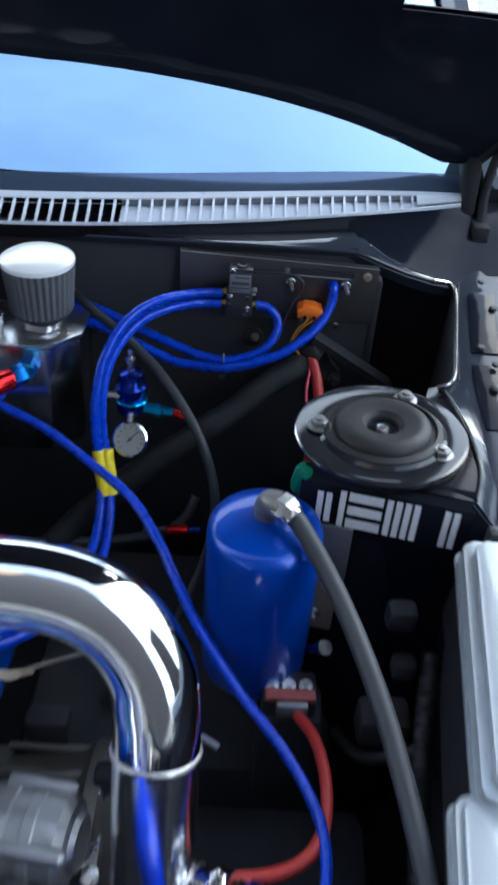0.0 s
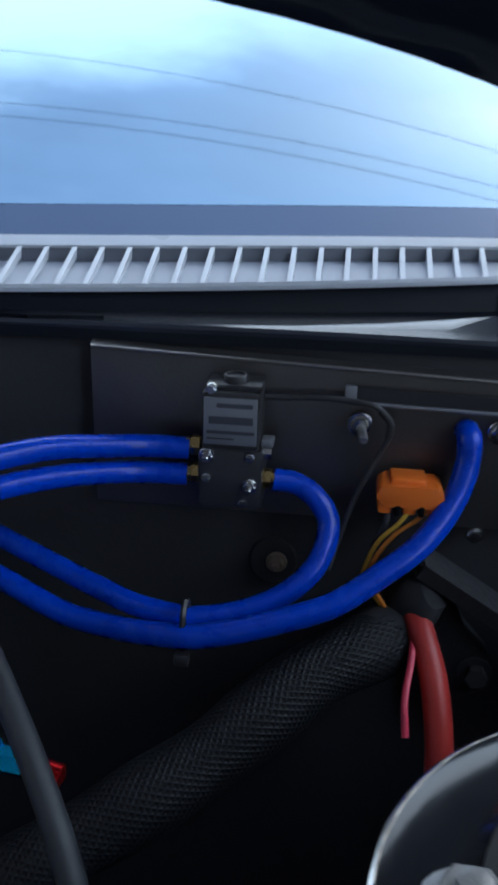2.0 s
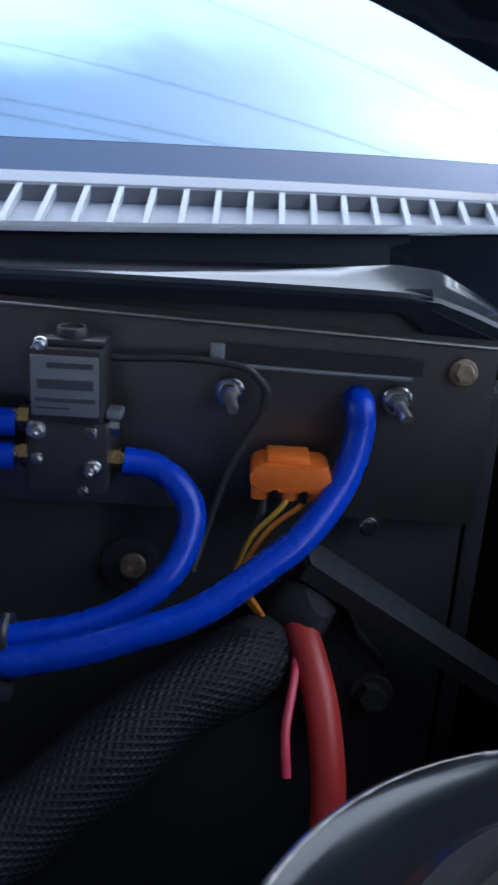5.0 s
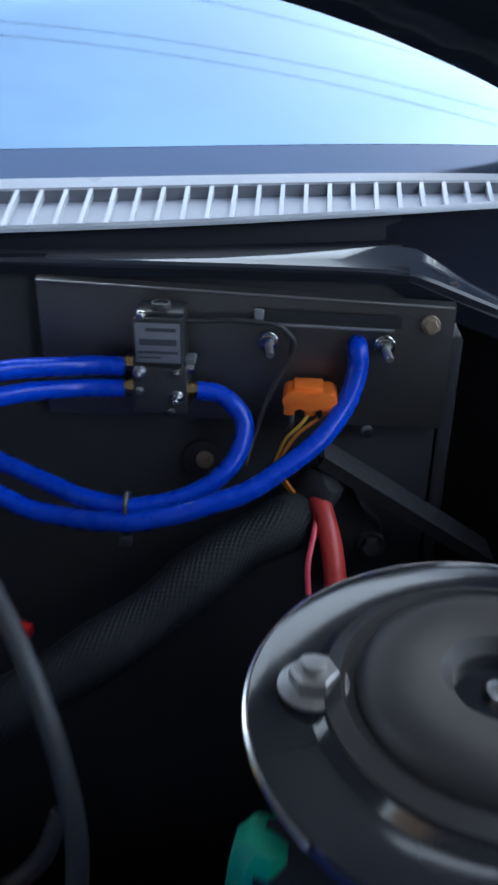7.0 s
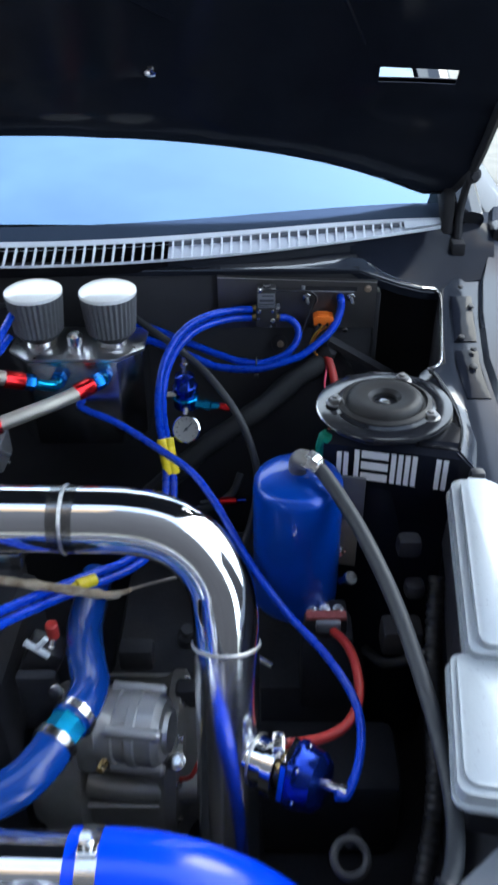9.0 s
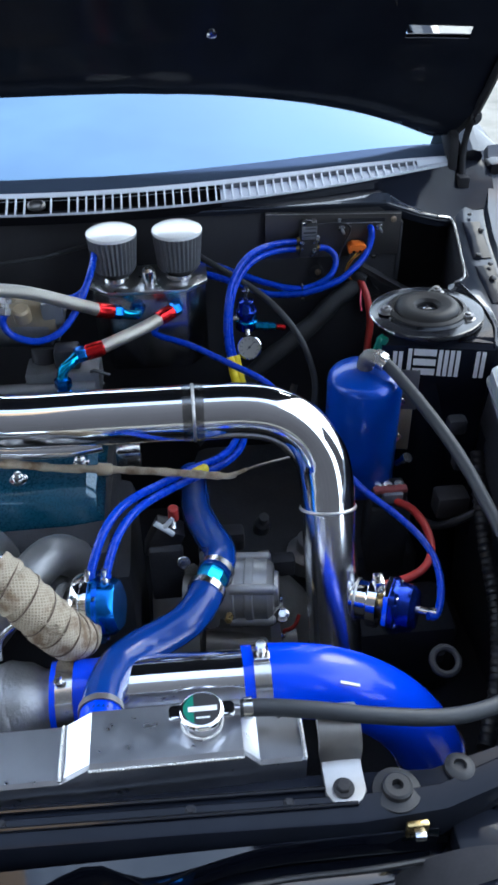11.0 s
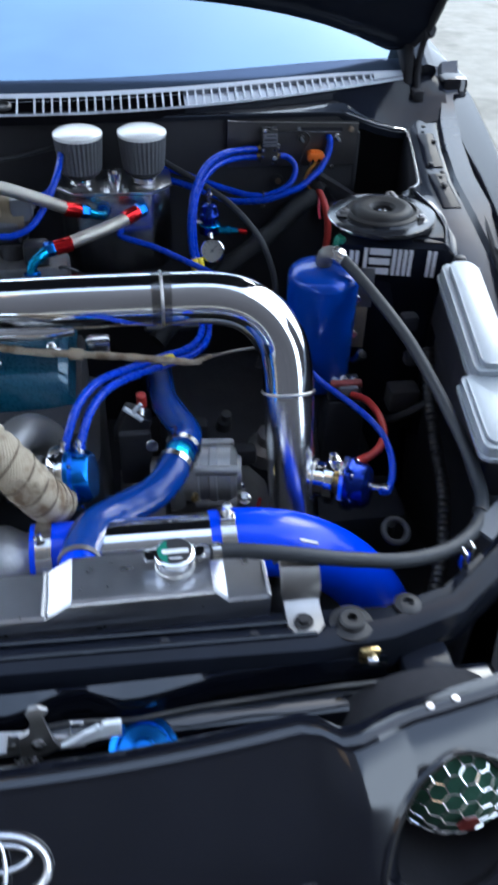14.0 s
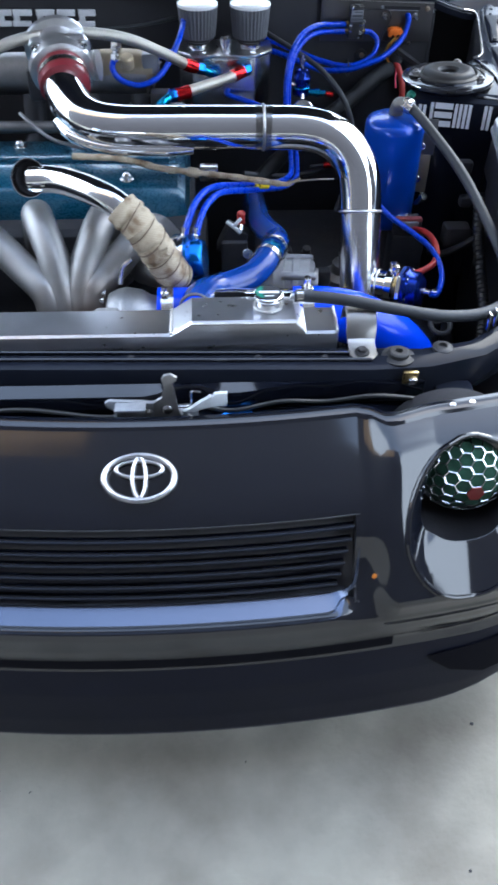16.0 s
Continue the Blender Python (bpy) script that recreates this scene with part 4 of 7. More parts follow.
for x, y0 in ((0.44, 0.012), (0.47, 0.012), (0.56, 0.012), (-0.44, 0.012), (0.62, 0.012)):
    z = 0.634
    part("flange_bolt", bolt_bm((x, nose_y(x, 0.634) + y0, z + 0.003), r=0.0035, h=0.003, washer=1.3), STEEL, bp)
# grille well and slats
well = bmesh.new()
sheet([[(x, nose_y(x, 0.548), 0.549), (x, nose_y(x, 0.548) + 0.018, 0.551), (x, nose_y(x, 0.49) + 0.020, 0.49), (x, nose_y(x, 0.44) + 0.016, 0.435), (x, nose_y(x, 0.437) - 0.001, 0.436)] for x in [k * 0.02 for k in range(-15, 16)]], 0.002, well)
for s in (-1, 1):
    sheet([[(s * 0.296, nose_y(0.296, z) + d, z) for d in (0.0, 0.03, 0.06)] for z in (0.436, 0.46, 0.49, 0.52, 0.55)], 0.002, well)
part("grille_well", well, BLACK_PLASTIC, bp)
for k, z in enumerate((0.533, 0.515, 0.498, 0.480, 0.463, 0.447)):
    half = 0.292 - 0.004 * k
    xs = [half * (q / 14 - 1) for q in range(29)]
    part("slat_edge", tube([(x, nose_y(x, z) + 0.004, z) for x in xs], 0.0020, 8, 1), BAY_PAINT, bp)
    part("slat", sheet([[(x, nose_y(x, z) + 0.006, z + 0.003), (x, nose_y(x, z) + 0.003, z), (x, nose_y(x, z) + 0.006, z - 0.003), (x, nose_y(x, z) + 0.015, z - 0.002)] for x in xs], 0.0016), BLACK_PAINT, bp)
part("grille_edge", tube([(x, nose_y(x, 0.4375) + 0.001, 0.4375) for x in [k * 0.02 for k in range(-15, 16)]], 0.0015, 10, 1), BLACK_PAINT, bp)
# sky sheen on the black ledge, laid on as a paler strip
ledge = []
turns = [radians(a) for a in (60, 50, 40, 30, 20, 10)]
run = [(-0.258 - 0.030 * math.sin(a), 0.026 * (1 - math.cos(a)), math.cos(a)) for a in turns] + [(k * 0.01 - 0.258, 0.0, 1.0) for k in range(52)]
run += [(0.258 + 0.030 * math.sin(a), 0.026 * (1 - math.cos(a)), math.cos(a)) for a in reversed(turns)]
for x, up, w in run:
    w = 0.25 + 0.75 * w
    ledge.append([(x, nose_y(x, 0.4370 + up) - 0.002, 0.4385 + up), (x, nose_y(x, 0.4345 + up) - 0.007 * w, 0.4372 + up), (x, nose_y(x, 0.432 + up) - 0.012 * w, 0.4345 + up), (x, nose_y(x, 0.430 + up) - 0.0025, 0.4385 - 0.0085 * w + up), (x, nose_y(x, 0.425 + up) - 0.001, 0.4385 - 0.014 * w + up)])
part("ledge_sheen_strip", sheet(ledge, 0.0015), LEDGE_SHEEN, bp, "pale strip painting in sky sheen along the ledge under the grille")
# the same painted sheen, curling up beside the grille
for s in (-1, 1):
    part("ledge_sheen_end", tube([(s * x, nose_y(x, z) - 0.001, z) for x, z in ((0.284, 0.447), (0.291, 0.455), (0.2965, 0.468), (0.299, 0.485), (0.300, 0.505))], lambda u: 0.0035 - 0.0026 * u, 8, 4), LEDGE_SHEEN, bp)
# slot and intakes are black patches on the uncut skin, shade as colour
part("lower_slot", sheet([[(x, nose_y(x, 0.345) - 0.001, 0.352 + 0.02 * x * x), (x, nose_y(x, 0.335) - 0.001, 0.334 + 0.02 * x * x)] for x in [k * 0.02 for k in range(-18, 19)]], 0.001), HOLE_SHADE_BLACK, bp, "black strip painting in a narrow slot under the grille")
for s in (-1, 1):
    part("lower_intake", sheet([[(s * x, nose_y(x, z0 + (z1 - z0) * k) - 0.004, z0 + (z1 - z0) * k) for k in (0, 0.33, 0.66, 1)] for x, z0, z1 in ((0.42, 0.298, 0.302), (0.46, 0.262, 0.305), (0.52, 0.236, 0.308), (0.58, 0.232, 0.312), (0.62, 0.240, 0.314), (0.64, 0.275, 0.315))], 0.001), HOLE_SHADE_BLACK, bp, "black patch painting in the dark of the lower air intake")
part("lower_lip", sheet([[(x, nose_y(x, lip_z(x)) , lip_z(x)), (x, nose_y(x, lip_z(x)) + 0.01, lip_z(x) - 0.008), (x, nose_y(x, lip_z(x)) + 0.12, lip_z(x) - 0.004)] for x in [k * 0.04 for k in range(-18, 19)]], 0.002), BLACK_PLASTIC, bp)
# raised orange dot stands in for a small glint reflected in the paint
part("flank_glint", lathe([(0.0045, -0.004), (0.0045, 0.0005), (0.003, 0.0015), (0, 0.002)], (0.322, nose_y(0.322, 0.470) + 0.001, 0.470), (-0.3, -1, 0.3), 16), mat("orange_glint", (0.55, 0.17, 0.02), 0.25), bp, "orange dot painting in a glint reflected on the flank")
for s in (-1, 1):
    rim = [(s * (LAMP_X + LAMP_RX * math.cos(2 * math.pi * k / 48)), 0, LAMP_Z + LAMP_RZ * math.sin(2 * math.pi * k / 48)) for k in range(49)]
    rim = [(x, nose_y(x, z), z) for x, _, z in rim]
    part("lamp_rim", tube(rim, 0.0042, 10, 1, cap=False), BLACK_PAINT, bp)
    bowl, liner = [], []
    for k in range(49):
        a = 2 * math.pi * k / 48
        x, y, z = rim[k]
        bowl.append([(x, y, z)] + [funnel(s, x, y, z, d) for d in (0.12, 0.35, 0.6, 0.85, 1.0)])
        xi, yi, zi = funnel(s, x, y, z, 1.0)
        liner.append([(xi, yi, zi), (xi * 0.35 + 0.65 * (s * LAMP_X + 1.0 * (x - s * LAMP_X)), yi + 0.016, zi * 0.35 + 0.65 * z), (s * LAMP_X + 1.02 * (x - s * LAMP_X), 0.15, LAMP_Z + 1.02 * (z - LAMP_Z))])
    part("lamp_bowl", sheet(bowl, 0.002), BLACK_PAINT, bp, "glossy black open headlight bowl")
    part("lamp_bowl_liner", sheet(liner, 0.002), MATT_BLACK, bp)
    part("lamp_bowl_edge", tube([row[-1] for row in bowl], 0.0016, 8, 1, cap=False), BLACK_PAINT, bp)
emb = thing("nose_badge", (0, 0, 0.6), "chrome oval badge on the black nose", "badge")
EN = Vector((0, -0.52, 0.85)).normalized()
EC = Vector((0, -0.004, 0.602))
ew = 0.047
part("outer_oval", torus(EC, EN, 1.0, 0.0040, 48, 8, sx=ew, sy=ew * 0.66), BADGE, emb)
part("upright_oval", torus(EC + EN * 0.001, EN, 1.0, 0.0025, 40, 8, sx=ew * 0.19, sy=ew * 0.58), BADGE, emb)
part("cross_oval", torus(EC + Vector((0, 0.010, 0.006)), EN, 1.0, 0.0026, 40, 8, sx=ew * 0.66, sy=ew * 0.24), BADGE, emb)

# mushroom air filter in the open headlight bowl
af = thing("mushroom_air_filter", (0.463, 0.10, 0.575), "green foam mushroom air filter in a bright honeycomb cage", "air filter")
FC, FAX = Vector((0.470, 0.066, 0.540)), Vector((0.03, -1.0, 0.03)).normalized()
dome = [(0.066 * math.cos(radians(a)), 0.052 * math.sin(radians(a))) for a in (0, 15, 30, 45, 60, 75)] + [(0, 0.052)]
part("foam", lathe([(0.045, -0.06), (0.064, -0.045), (0.067, -0.02)] + dome, FC, FAX, 36), GREEN_FOAM, af)
rotF = frame_of(FAX)


def on_dome(u, v):
    q = math.hypot(u, v)
    a = min(q / 0.070, 1.75)
    if q < 1e-6:
        return FC + rotF @ Vector((0, 0, 0.056))
    if a <= math.pi / 2:
        rr, h = 0.070 * math.sin(a), 0.056 * math.cos(a)
    else:
        rr, h = 0.070, -0.070 * (a - math.pi / 2)
    return FC + rotF @ Vector((u / q * rr, v / q * rr, h))


cage = bmesh.new()
cell = 0.0125
for a in range(-6, 7):
    for b in range(-6, 7):
        cu, cv = cell * (1.5 * a), cell * math.sqrt(3) * (b + a / 2)
        if math.hypot(cu, cv) > 0.125:
            continue
        ring = [on_dome(cu + cell * math.cos(radians(60 * k)), cv + cell * math.sin(radians(60 * k))) for k in range(6)]
        for k in range(3):
            tube([ring[k], ring[k + 1]], 0.0010, 5, 2, cage)
part("honeycomb_cage", cage, CHROME, af, "bright metal honeycomb")
part("centre_badge", lathe([(0.013, 0), (0.013, 0.003), (0, 0.004)], FC + rotF @ Vector((0, 0, 0.055)), FAX, 6), RED_CENTRE, af)
part("neck", lathe([(0.04, -0.10), (0.045, -0.055)], FC, FAX, 24), RUBBER, af)
for s in (1, -1):
    ol = thing("outer_headlight", (s * 0.67, 0.14, 0.57), "round outer headlight under teal iridescent film", "headlight", "outer headlights")
    ox = 0.654
    oy = nose_y(ox, 0.573) - 0.004
    part("lens", lathe([(0.062, 0.0), (0.058, 0.012), (0.045, 0.022), (0.025, 0.028), (0, 0.03)], (s * ox, oy + 0.006, 0.578), (s * 0.45, -0.85, 0.35), 32), TEAL_LENS, ol)
    part("rim", torus((s * ox, oy + 0.006, 0.578), (s * 0.45, -0.85, 0.35), 0.063, 0.004), BLACK_PAINT, ol)

    hs = bmesh.new()
    prism([(s * 0.575, 0.175), (s * 0.60, 0.24), (s * 0.635, 0.30), (s * 0.70, 0.335), (s * 0.745, 0.31), (s * 0.74, 0.22), (s * 0.70, 0.18)], 0.47, 0.605, "z", 0.014, hs)
    lathe([(0.05, -0.02), (0.048, 0.012), (0.036, 0.022), (0.034, 0.034), (0, 0.036)], (s * 0.668, 0.262, 0.585), (0.1 * s, 0.1, 1), 28, hs)
    part("housing", hs, PALE_HOUSING, ol, "pale grey plastic lamp housing")

# hood latch and horn between panel and nose
la = thing("hood_latch", (0.0, 0.13, 0.62), "bare grey metal hood latch with a white lever", "latch")
body_b = bmesh.new()
prism([(-0.040, 0.596), (-0.040, 0.620), (-0.050, 0.624), (-0.053, 0.632), (-0.046, 0.637), (-0.036, 0.635), (0.000, 0.634), (0.010, 0.630), (0.020, 0.632), (0.020, 0.596)], 0.116, 0.122, "y", 0.0012, body_b)
box((-0.036, 0.098, 0.629), (0.006, 0.120, 0.6335), 0.001, body_b)
part("body", body_b, LATCH_GREY, la, "pale zinc plated latch body")
part("side_cheek", box((-0.038, 0.098, 0.600), (-0.034, 0.120, 0.633), 0.001), LATCH_GREY, la)
part("lower_plate", prism([(0.020, 0.596), (0.020, 0.618), (0.053, 0.617), (0.080, 0.614), (0.080, 0.596)], 0.117, 0.122, "y", 0.001), LATCH_GREY, la)
part("hook", prism([(0.016, 0.602), (0.018, 0.640), (0.030, 0.646), (0.034, 0.664), (0.030, 0.678), (0.034, 0.686), (0.043, 0.688), (0.052, 0.682), (0.050, 0.676), (0.044, 0.673), (0.048, 0.650), (0.050, 0.628), (0.058, 0.614), (0.040, 0.604)], 0.108, 0.113, "y", 0.001), CAST, la, "dark steel hook")
for x, z, r in ((-0.026, 0.618, 0.006), (0.008, 0.616, 0.005), (0.066, 0.606, 0.005)):
    part("rivet", lathe([(r, 0), (r, 0.003), (r * 0.6, 0.005), (0, 0.005)], (x, 0.117, z), (0, -1, 0), 16), CAST, la)
part("pivot_bolt", bolt_bm((0.036, 0.108, 0.626), (0, -1, 0), 0.006, 0.005, 1.3), STEEL, la)
part("spring", tube([(0.010 + 0.002 * k, 0.104 + 0.0035 * math.sin(k * 2.6), 0.604 + 0.0035 * math.cos(k * 2.6)) for k in range(14)], 0.0011, 6, 2), CAST, la)
part("rod", tube([(0.052, 0.112, 0.628), (0.066, 0.110, 0.630), (0.070, 0.109, 0.640), (0.070, 0.109, 0.654), (0.074, 0.108, 0.658), (0.084, 0.107, 0.657)], 0.0014, 8, 3), STEEL, la)
part("lever", prism([(0.058, 0.628), (0.072, 0.634), (0.084, 0.646), (0.094, 0.650), (0.097, 0.656), (0.101, 0.650), (0.103, 0.659), (0.121, 0.660), (0.120, 0.637), (0.098, 0.637), (0.086, 0.632), (0.074, 0.626)], 0.100, 0.106, "y", 0.001), WHITE_LEVER, la, "white plastic lever")
hn = thing("horn", (0.147, 0.125, 0.58), "round blue horn behind the nose", "horn")
part("bell", lathe([(0.037, -0.012), (0.039, 0.0), (0.037, 0.005), (0.031, 0.002), (0.026, 0.006), (0.014, 0.003), (0.010, 0.006), (0.0, 0.006)], (0.139, 0.118, 0.572), (0, -0.35, 1), 36), BLUE_ANO, hn)
part("bracket", box((0.134, 0.122, 0.53), (0.146, 0.142, 0.568), 0.002), STEEL, hn)
solo("loom_cable", tube([(-0.30, 0.125, 0.60), (-0.18, 0.130, 0.612), (-0.05, 0.138, 0.588), (0.06, 0.140, 0.606), (0.13, 0.146, 0.590), (0.2, 0.138, 0.612), (0.27, 0.146, 0.604), (0.34, 0.140, 0.618), (0.42, 0.155, 0.596), (0.47, 0.17, 0.575)], 0.0032, 8), LOOM, "thin black cable run along the support panel", "cable", at=(-0.30, 0.125, 0.60))

# ---- radiator ----
rad = thing("radiator", (0, 0.27, 0.6), "polished aluminium radiator with a welded stepped top tank", "radiator")
rb = bmesh.new()
front = [(-0.46, 0.232, 0.664), (0.040, 0.232, 0.664), (0.072, 0.232, 0.686), (0.228, 0.232, 0.686), (0.245, 0.232, 0.665), (0.292, 0.232, 0.665)]
rows = []
for x, y, z in front:
    rows.append([(x, y - 0.002, 0.612), (x, y - 0.003, 0.618), (x, y + 0.002, z - 0.012), (x, y + 0.004, z - 0.003), (x, y + 0.008, z), (x, 0.30, z + 0.002), (x, 0.303, z - 0.003), (x, 0.303, z - 0.07)])
sheet(rows, 0.003, rb)
part("top_tank", rb, BRUSHED, rad, sharp=20)
part("end_cap", box((0.288, 0.236, 0.60), (0.2935, 0.302, 0.664), 0.001), BRUSHED, rad)
part("core", box((-0.46, 0.245, 0.24), (0.29, 0.295, 0.618), 0.004), DULL_CAST, rad)


def bead(pts, step=0.0032, r=0.0021, name="weld_bead", parent=None):
    """One rippled weld seam along these points."""
    line = spline(pts, 60)
    return part(name, tube(line, lambda s: r * (0.82 + 0.22 * abs(math.sin(s * length_of(line) * math.pi / step))), 8, 2), WELD, parent)


def length_of(line):
    return sum((b - a).length for a, b in zip(line, line[1:]))


bead([(0.040, 0.236, 0.666), (0.040, 0.26, 0.668), (0.040, 0.30, 0.668)], parent=rad)
bead([(0.072, 0.232, 0.685), (0.15, 0.232, 0.685), (0.228, 0.232, 0.685)], parent=rad)
bead([(0.292, 0.236, 0.667), (0.292, 0.26, 0.669), (0.292, 0.30, 0.669)], parent=rad)
bead([(-0.3, 0.236, 0.615), (0.0, 0.236, 0.615), (0.28, 0.236, 0.615)], 0.004, parent=rad)
part("hose_neck", lathe([(0.021, -0.01), (0.021, 0.03), (0.0225, 0.034), (0.020, 0.036)], (0.076, 0.30, 0.652), (0, 1, 0.05), 28), BRUSHED, rad)
part("filler_neck", lathe([(0.021, -0.004), (0.018, 0.002), (0.0165, 0.009), (0.019, 0.014), (0.022, 0.016)], (0.188, 0.275, 0.688), seg=32), BRUSHED, rad)
bead([(0.188 + 0.021 * math.cos(a), 0.275 + 0.021 * math.sin(a), 0.690) for a in [k * math.pi / 4 for k in range(9)]], 0.003, 0.002, parent=rad)
part("overflow_stub", tube([(0.208, 0.277, 0.703), (0.226, 0.277, 0.703), (0.24, 0.277, 0.703)], 0.005, 12), BRUSHED, rad)
CAPC = (0.188, 0.275, 0.704)
cap = part("cap", lathe([(0.0225, 0), (0.0235, 0.003), (0.0225, 0.006), (0.020, 0.0075)], CAPC, seg=40), CHROME, rad, "chrome cap with a green and black round sticker")
for s in (-1, 1):
    part("ear", prism(round_rect(0.188 + s * 0.025 - 0.009, 0.275 - 0.0085, 0.188 + s * 0.025 + 0.009, 0.275 + 0.0085, 0.004), 0.7045, 0.709, "z", 0.001), CHROME, cap)
part("black_sticker", lathe([(0.0195, 0), (0.0195, 0.0006), (0, 0.0006)], (0.188, 0.275, 0.7115), seg=40), BLACK_PLASTIC, cap)
seg_b = bmesh.new()
pts = [(0.188 + 0.019 * math.cos(radians(a)), 0.275 + 0.019 * math.sin(radians(a))) for a in range(115, 246, 10)]
prism(pts, 0.7122, 0.7126, "z", 0, seg_b)
part("green_sticker", seg_b, mat("green_sticker", (0.01, 0.17, 0.12), 0.3), cap)
part("print_bar", box((0.174, 0.271, 0.7127), (0.204, 0.277, 0.7131), 0), WHITE_PRINT, cap, "plain white printed bar")
part("small_print_bar", box((0.182, 0.2625, 0.7127), (0.196, 0.2645, 0.7131), 0), WHITE_PRINT, cap)
rbk = thing("radiator_bracket", (0.33, 0.24, 0.645), "bare steel radiator hold-down bracket with a dark bolt", "bracket")
rows = []
for y, z, half in ((0.196, 0.6425, 0.011), (0.200, 0.6430, 0.0165), (0.208, 0.6435, 0.0215), (0.234, 0.6440, 0.0215), (0.241, 0.648, 0.0215), (0.245, 0.660, 0.0235), (0.250, 0.672, 0.0235), (0.258, 0.681, 0.0235), (0.269, 0.6855, 0.0235), (0.281, 0.684, 0.0235), (0.291, 0.677, 0.0235), (0.297, 0.666, 0.0235), (0.300, 0.65, 0.0235)):
    rows.append([(0.3305 - half, y, z - 0.003), (0.3315 - half, y, z), (0.3305, y, z + 0.0006), (0.3295 + half, y, z), (0.3305 + half, y, z - 0.003)])
part("strap", sheet(rows, 0.0022), BRACKET_STEEL, rbk)
part("bolt", bolt_bm((0.328, 0.2115, 0.645), r=0.0075, h=0.007, washer=1.5), DIRTY_BLACK, rbk)

# ---- charge pipe from throttle body to intercooler ----
PIPE = [(-0.163, 0.815, 0.842), (-0.153, 0.765, 0.826), (-0.118, 0.716, 0.805), (-0.055, 0.693, 0.797), (0.08, 0.690, 0.797), (0.20, 0.688, 0.797), (0.275, 0.686, 0.796), (0.322, 0.680, 0.786), (0.355, 0.669, 0.764), (0.376, 0.654, 0.732), (0.383, 0.637, 0.697), (0.384, 0.619, 0.660), (0.386, 0.580, 0.58), (0.388, 0.545, 0.507), (0.389, 0.513, 0.44), (0.39, 0.475, 0.36)]
cp = thing("charge_pipe", PIPE[0], "polished aluminium charge pipe bent across the engine", "pipe")
part("pipe", tube(PIPE[:12], 0.0385, 40, 8), CHROME, cp)
part("lower_pipe", tube(PIPE[11:], 0.0385, 40, 8), PIPE_SATIN, cp, "hazier straight lower section")


def ring_bead(at, axis, r, parent, size=0.0026, n=64):
    rot = frame_of(axis)
    pts = [Vector(at) + rot @ Vector((r * math.cos(a), r * math.sin(a), 0)) for a in [math.pi * k / n for k in range(2 * n + 1)]]
    b = tube(pts, lambda s: size * (0.8 + 0.25 * abs(math.sin(s * 2 * math.pi * r / 0.0034 * math.pi))), 8, 1, cap=False)
    return part("weld_bead", b, WELD, parent)


ring_bead((0.203, 0.688, 0.797), (1, 0, 0), 0.0382, cp, 0.0026, 76)
part("heat_haze", lathe([(0.0386, -0.015), (0.0389, -0.012), (0.0389, 0.012), (0.0386, 0.015)], (0.203, 0.688, 0.797), (1, 0, 0), 44, caps=False), mat("heat_greyed_alloy", (0.26, 0.255, 0.25), 0.24, 1.0, 0.25, 60, bump=0.05), cp, "greyed band beside the weld")
ring_bead((0.384, 0.622, 0.666), (0.0, 0.48, 1), 0.0383, cp, 0.0026, 84)
# second, thinner polished pipe under it
solo("vapour_pipe", tube([(-0.168, 0.725, 0.795), (-0.145, 0.694, 0.782), (-0.10, 0.672, 0.772), (-0.04, 0.664, 0.767), (0.03, 0.664, 0.765), (0.075, 0.672, 0.765)], 0.0100, 16), CHROME, "thin polished alloy pipe below the charge pipe", "pipe", at=(-0.20, 0.66, 0.775))

tb = thing("throttle_body", (-0.17, 0.83, 0.80), "cast alloy throttle body with a dark red hose coupler", "throttle body")
TBA = Vector((-0.19, 0.93, 0.29)).normalized()
TBP = Vector((-0.159, 0.797, 0.8365))
part("coupler", lathe([(0.041, -0.012), (0.046, -0.010), (0.047, 0.03), (0.046, 0.034)], TBP, TBA, 36), mat("dark_red_silicone", (0.20, 0.02, 0.03), 0.35, bump=0.05), tb)
part("strap", band(TBP + TBA * 0.012, TBA, 0.047, 0.012), CLAMP, tb)
part("body", lathe([(0.045, 0.03), (0.058, 0.034), (0.060, 0.05), (0.052, 0.056), (0.050, 0.10), (0.062, 0.104), (0.062, 0.115), (0.03, 0.12)], TBP, TBA, 32), BRIGHT_CAST, tb)
part("actuator", box((-0.235, 0.83, 0.79), (-0.205, 0.88, 0.85), 0.008), BLACK_PLASTIC, tb)
for k in range(4):
    a = radians(45 + 90 * k)
    part("flange_bolt", bolt_bm(TBP + TBA * 0.048 + frame_of(TBA) @ Vector((0.058 * math.cos(a), 0.058 * math.sin(a), 0)), -TBA, 0.006, 0.008), STEEL, tb)
    part("flange_ear", lathe([(0.013, 0.050), (0.013, 0.064), (0.010, 0.066)], TBP + frame_of(TBA) @ Vector((0.058 * math.cos(a), 0.058 * math.sin(a), 0)), TBA, 18), BRIGHT_CAST, tb)
part("cable_drum", lathe([(0.026, -0.006), (0.028, 0.0), (0.022, 0.003), (0.028, 0.006), (0.012, 0.009), (0, 0.01)], (-0.105, 0.855, 0.85), (1, -0.1, 0.1), 28), BRIGHT_CAST, tb)
part("idle_valve", box((-0.185, 0.85, 0.875), (-0.125, 0.90, 0.905), 0.008), BRIGHT_CAST, tb)
part("linkage", tube([(-0.24, 0.75, 0.80), (-0.22, 0.73, 0.79), (-0.18, 0.715, 0.765), (-0.12, 0.71, 0.75)], 0.0035, 8), CAST, tb)

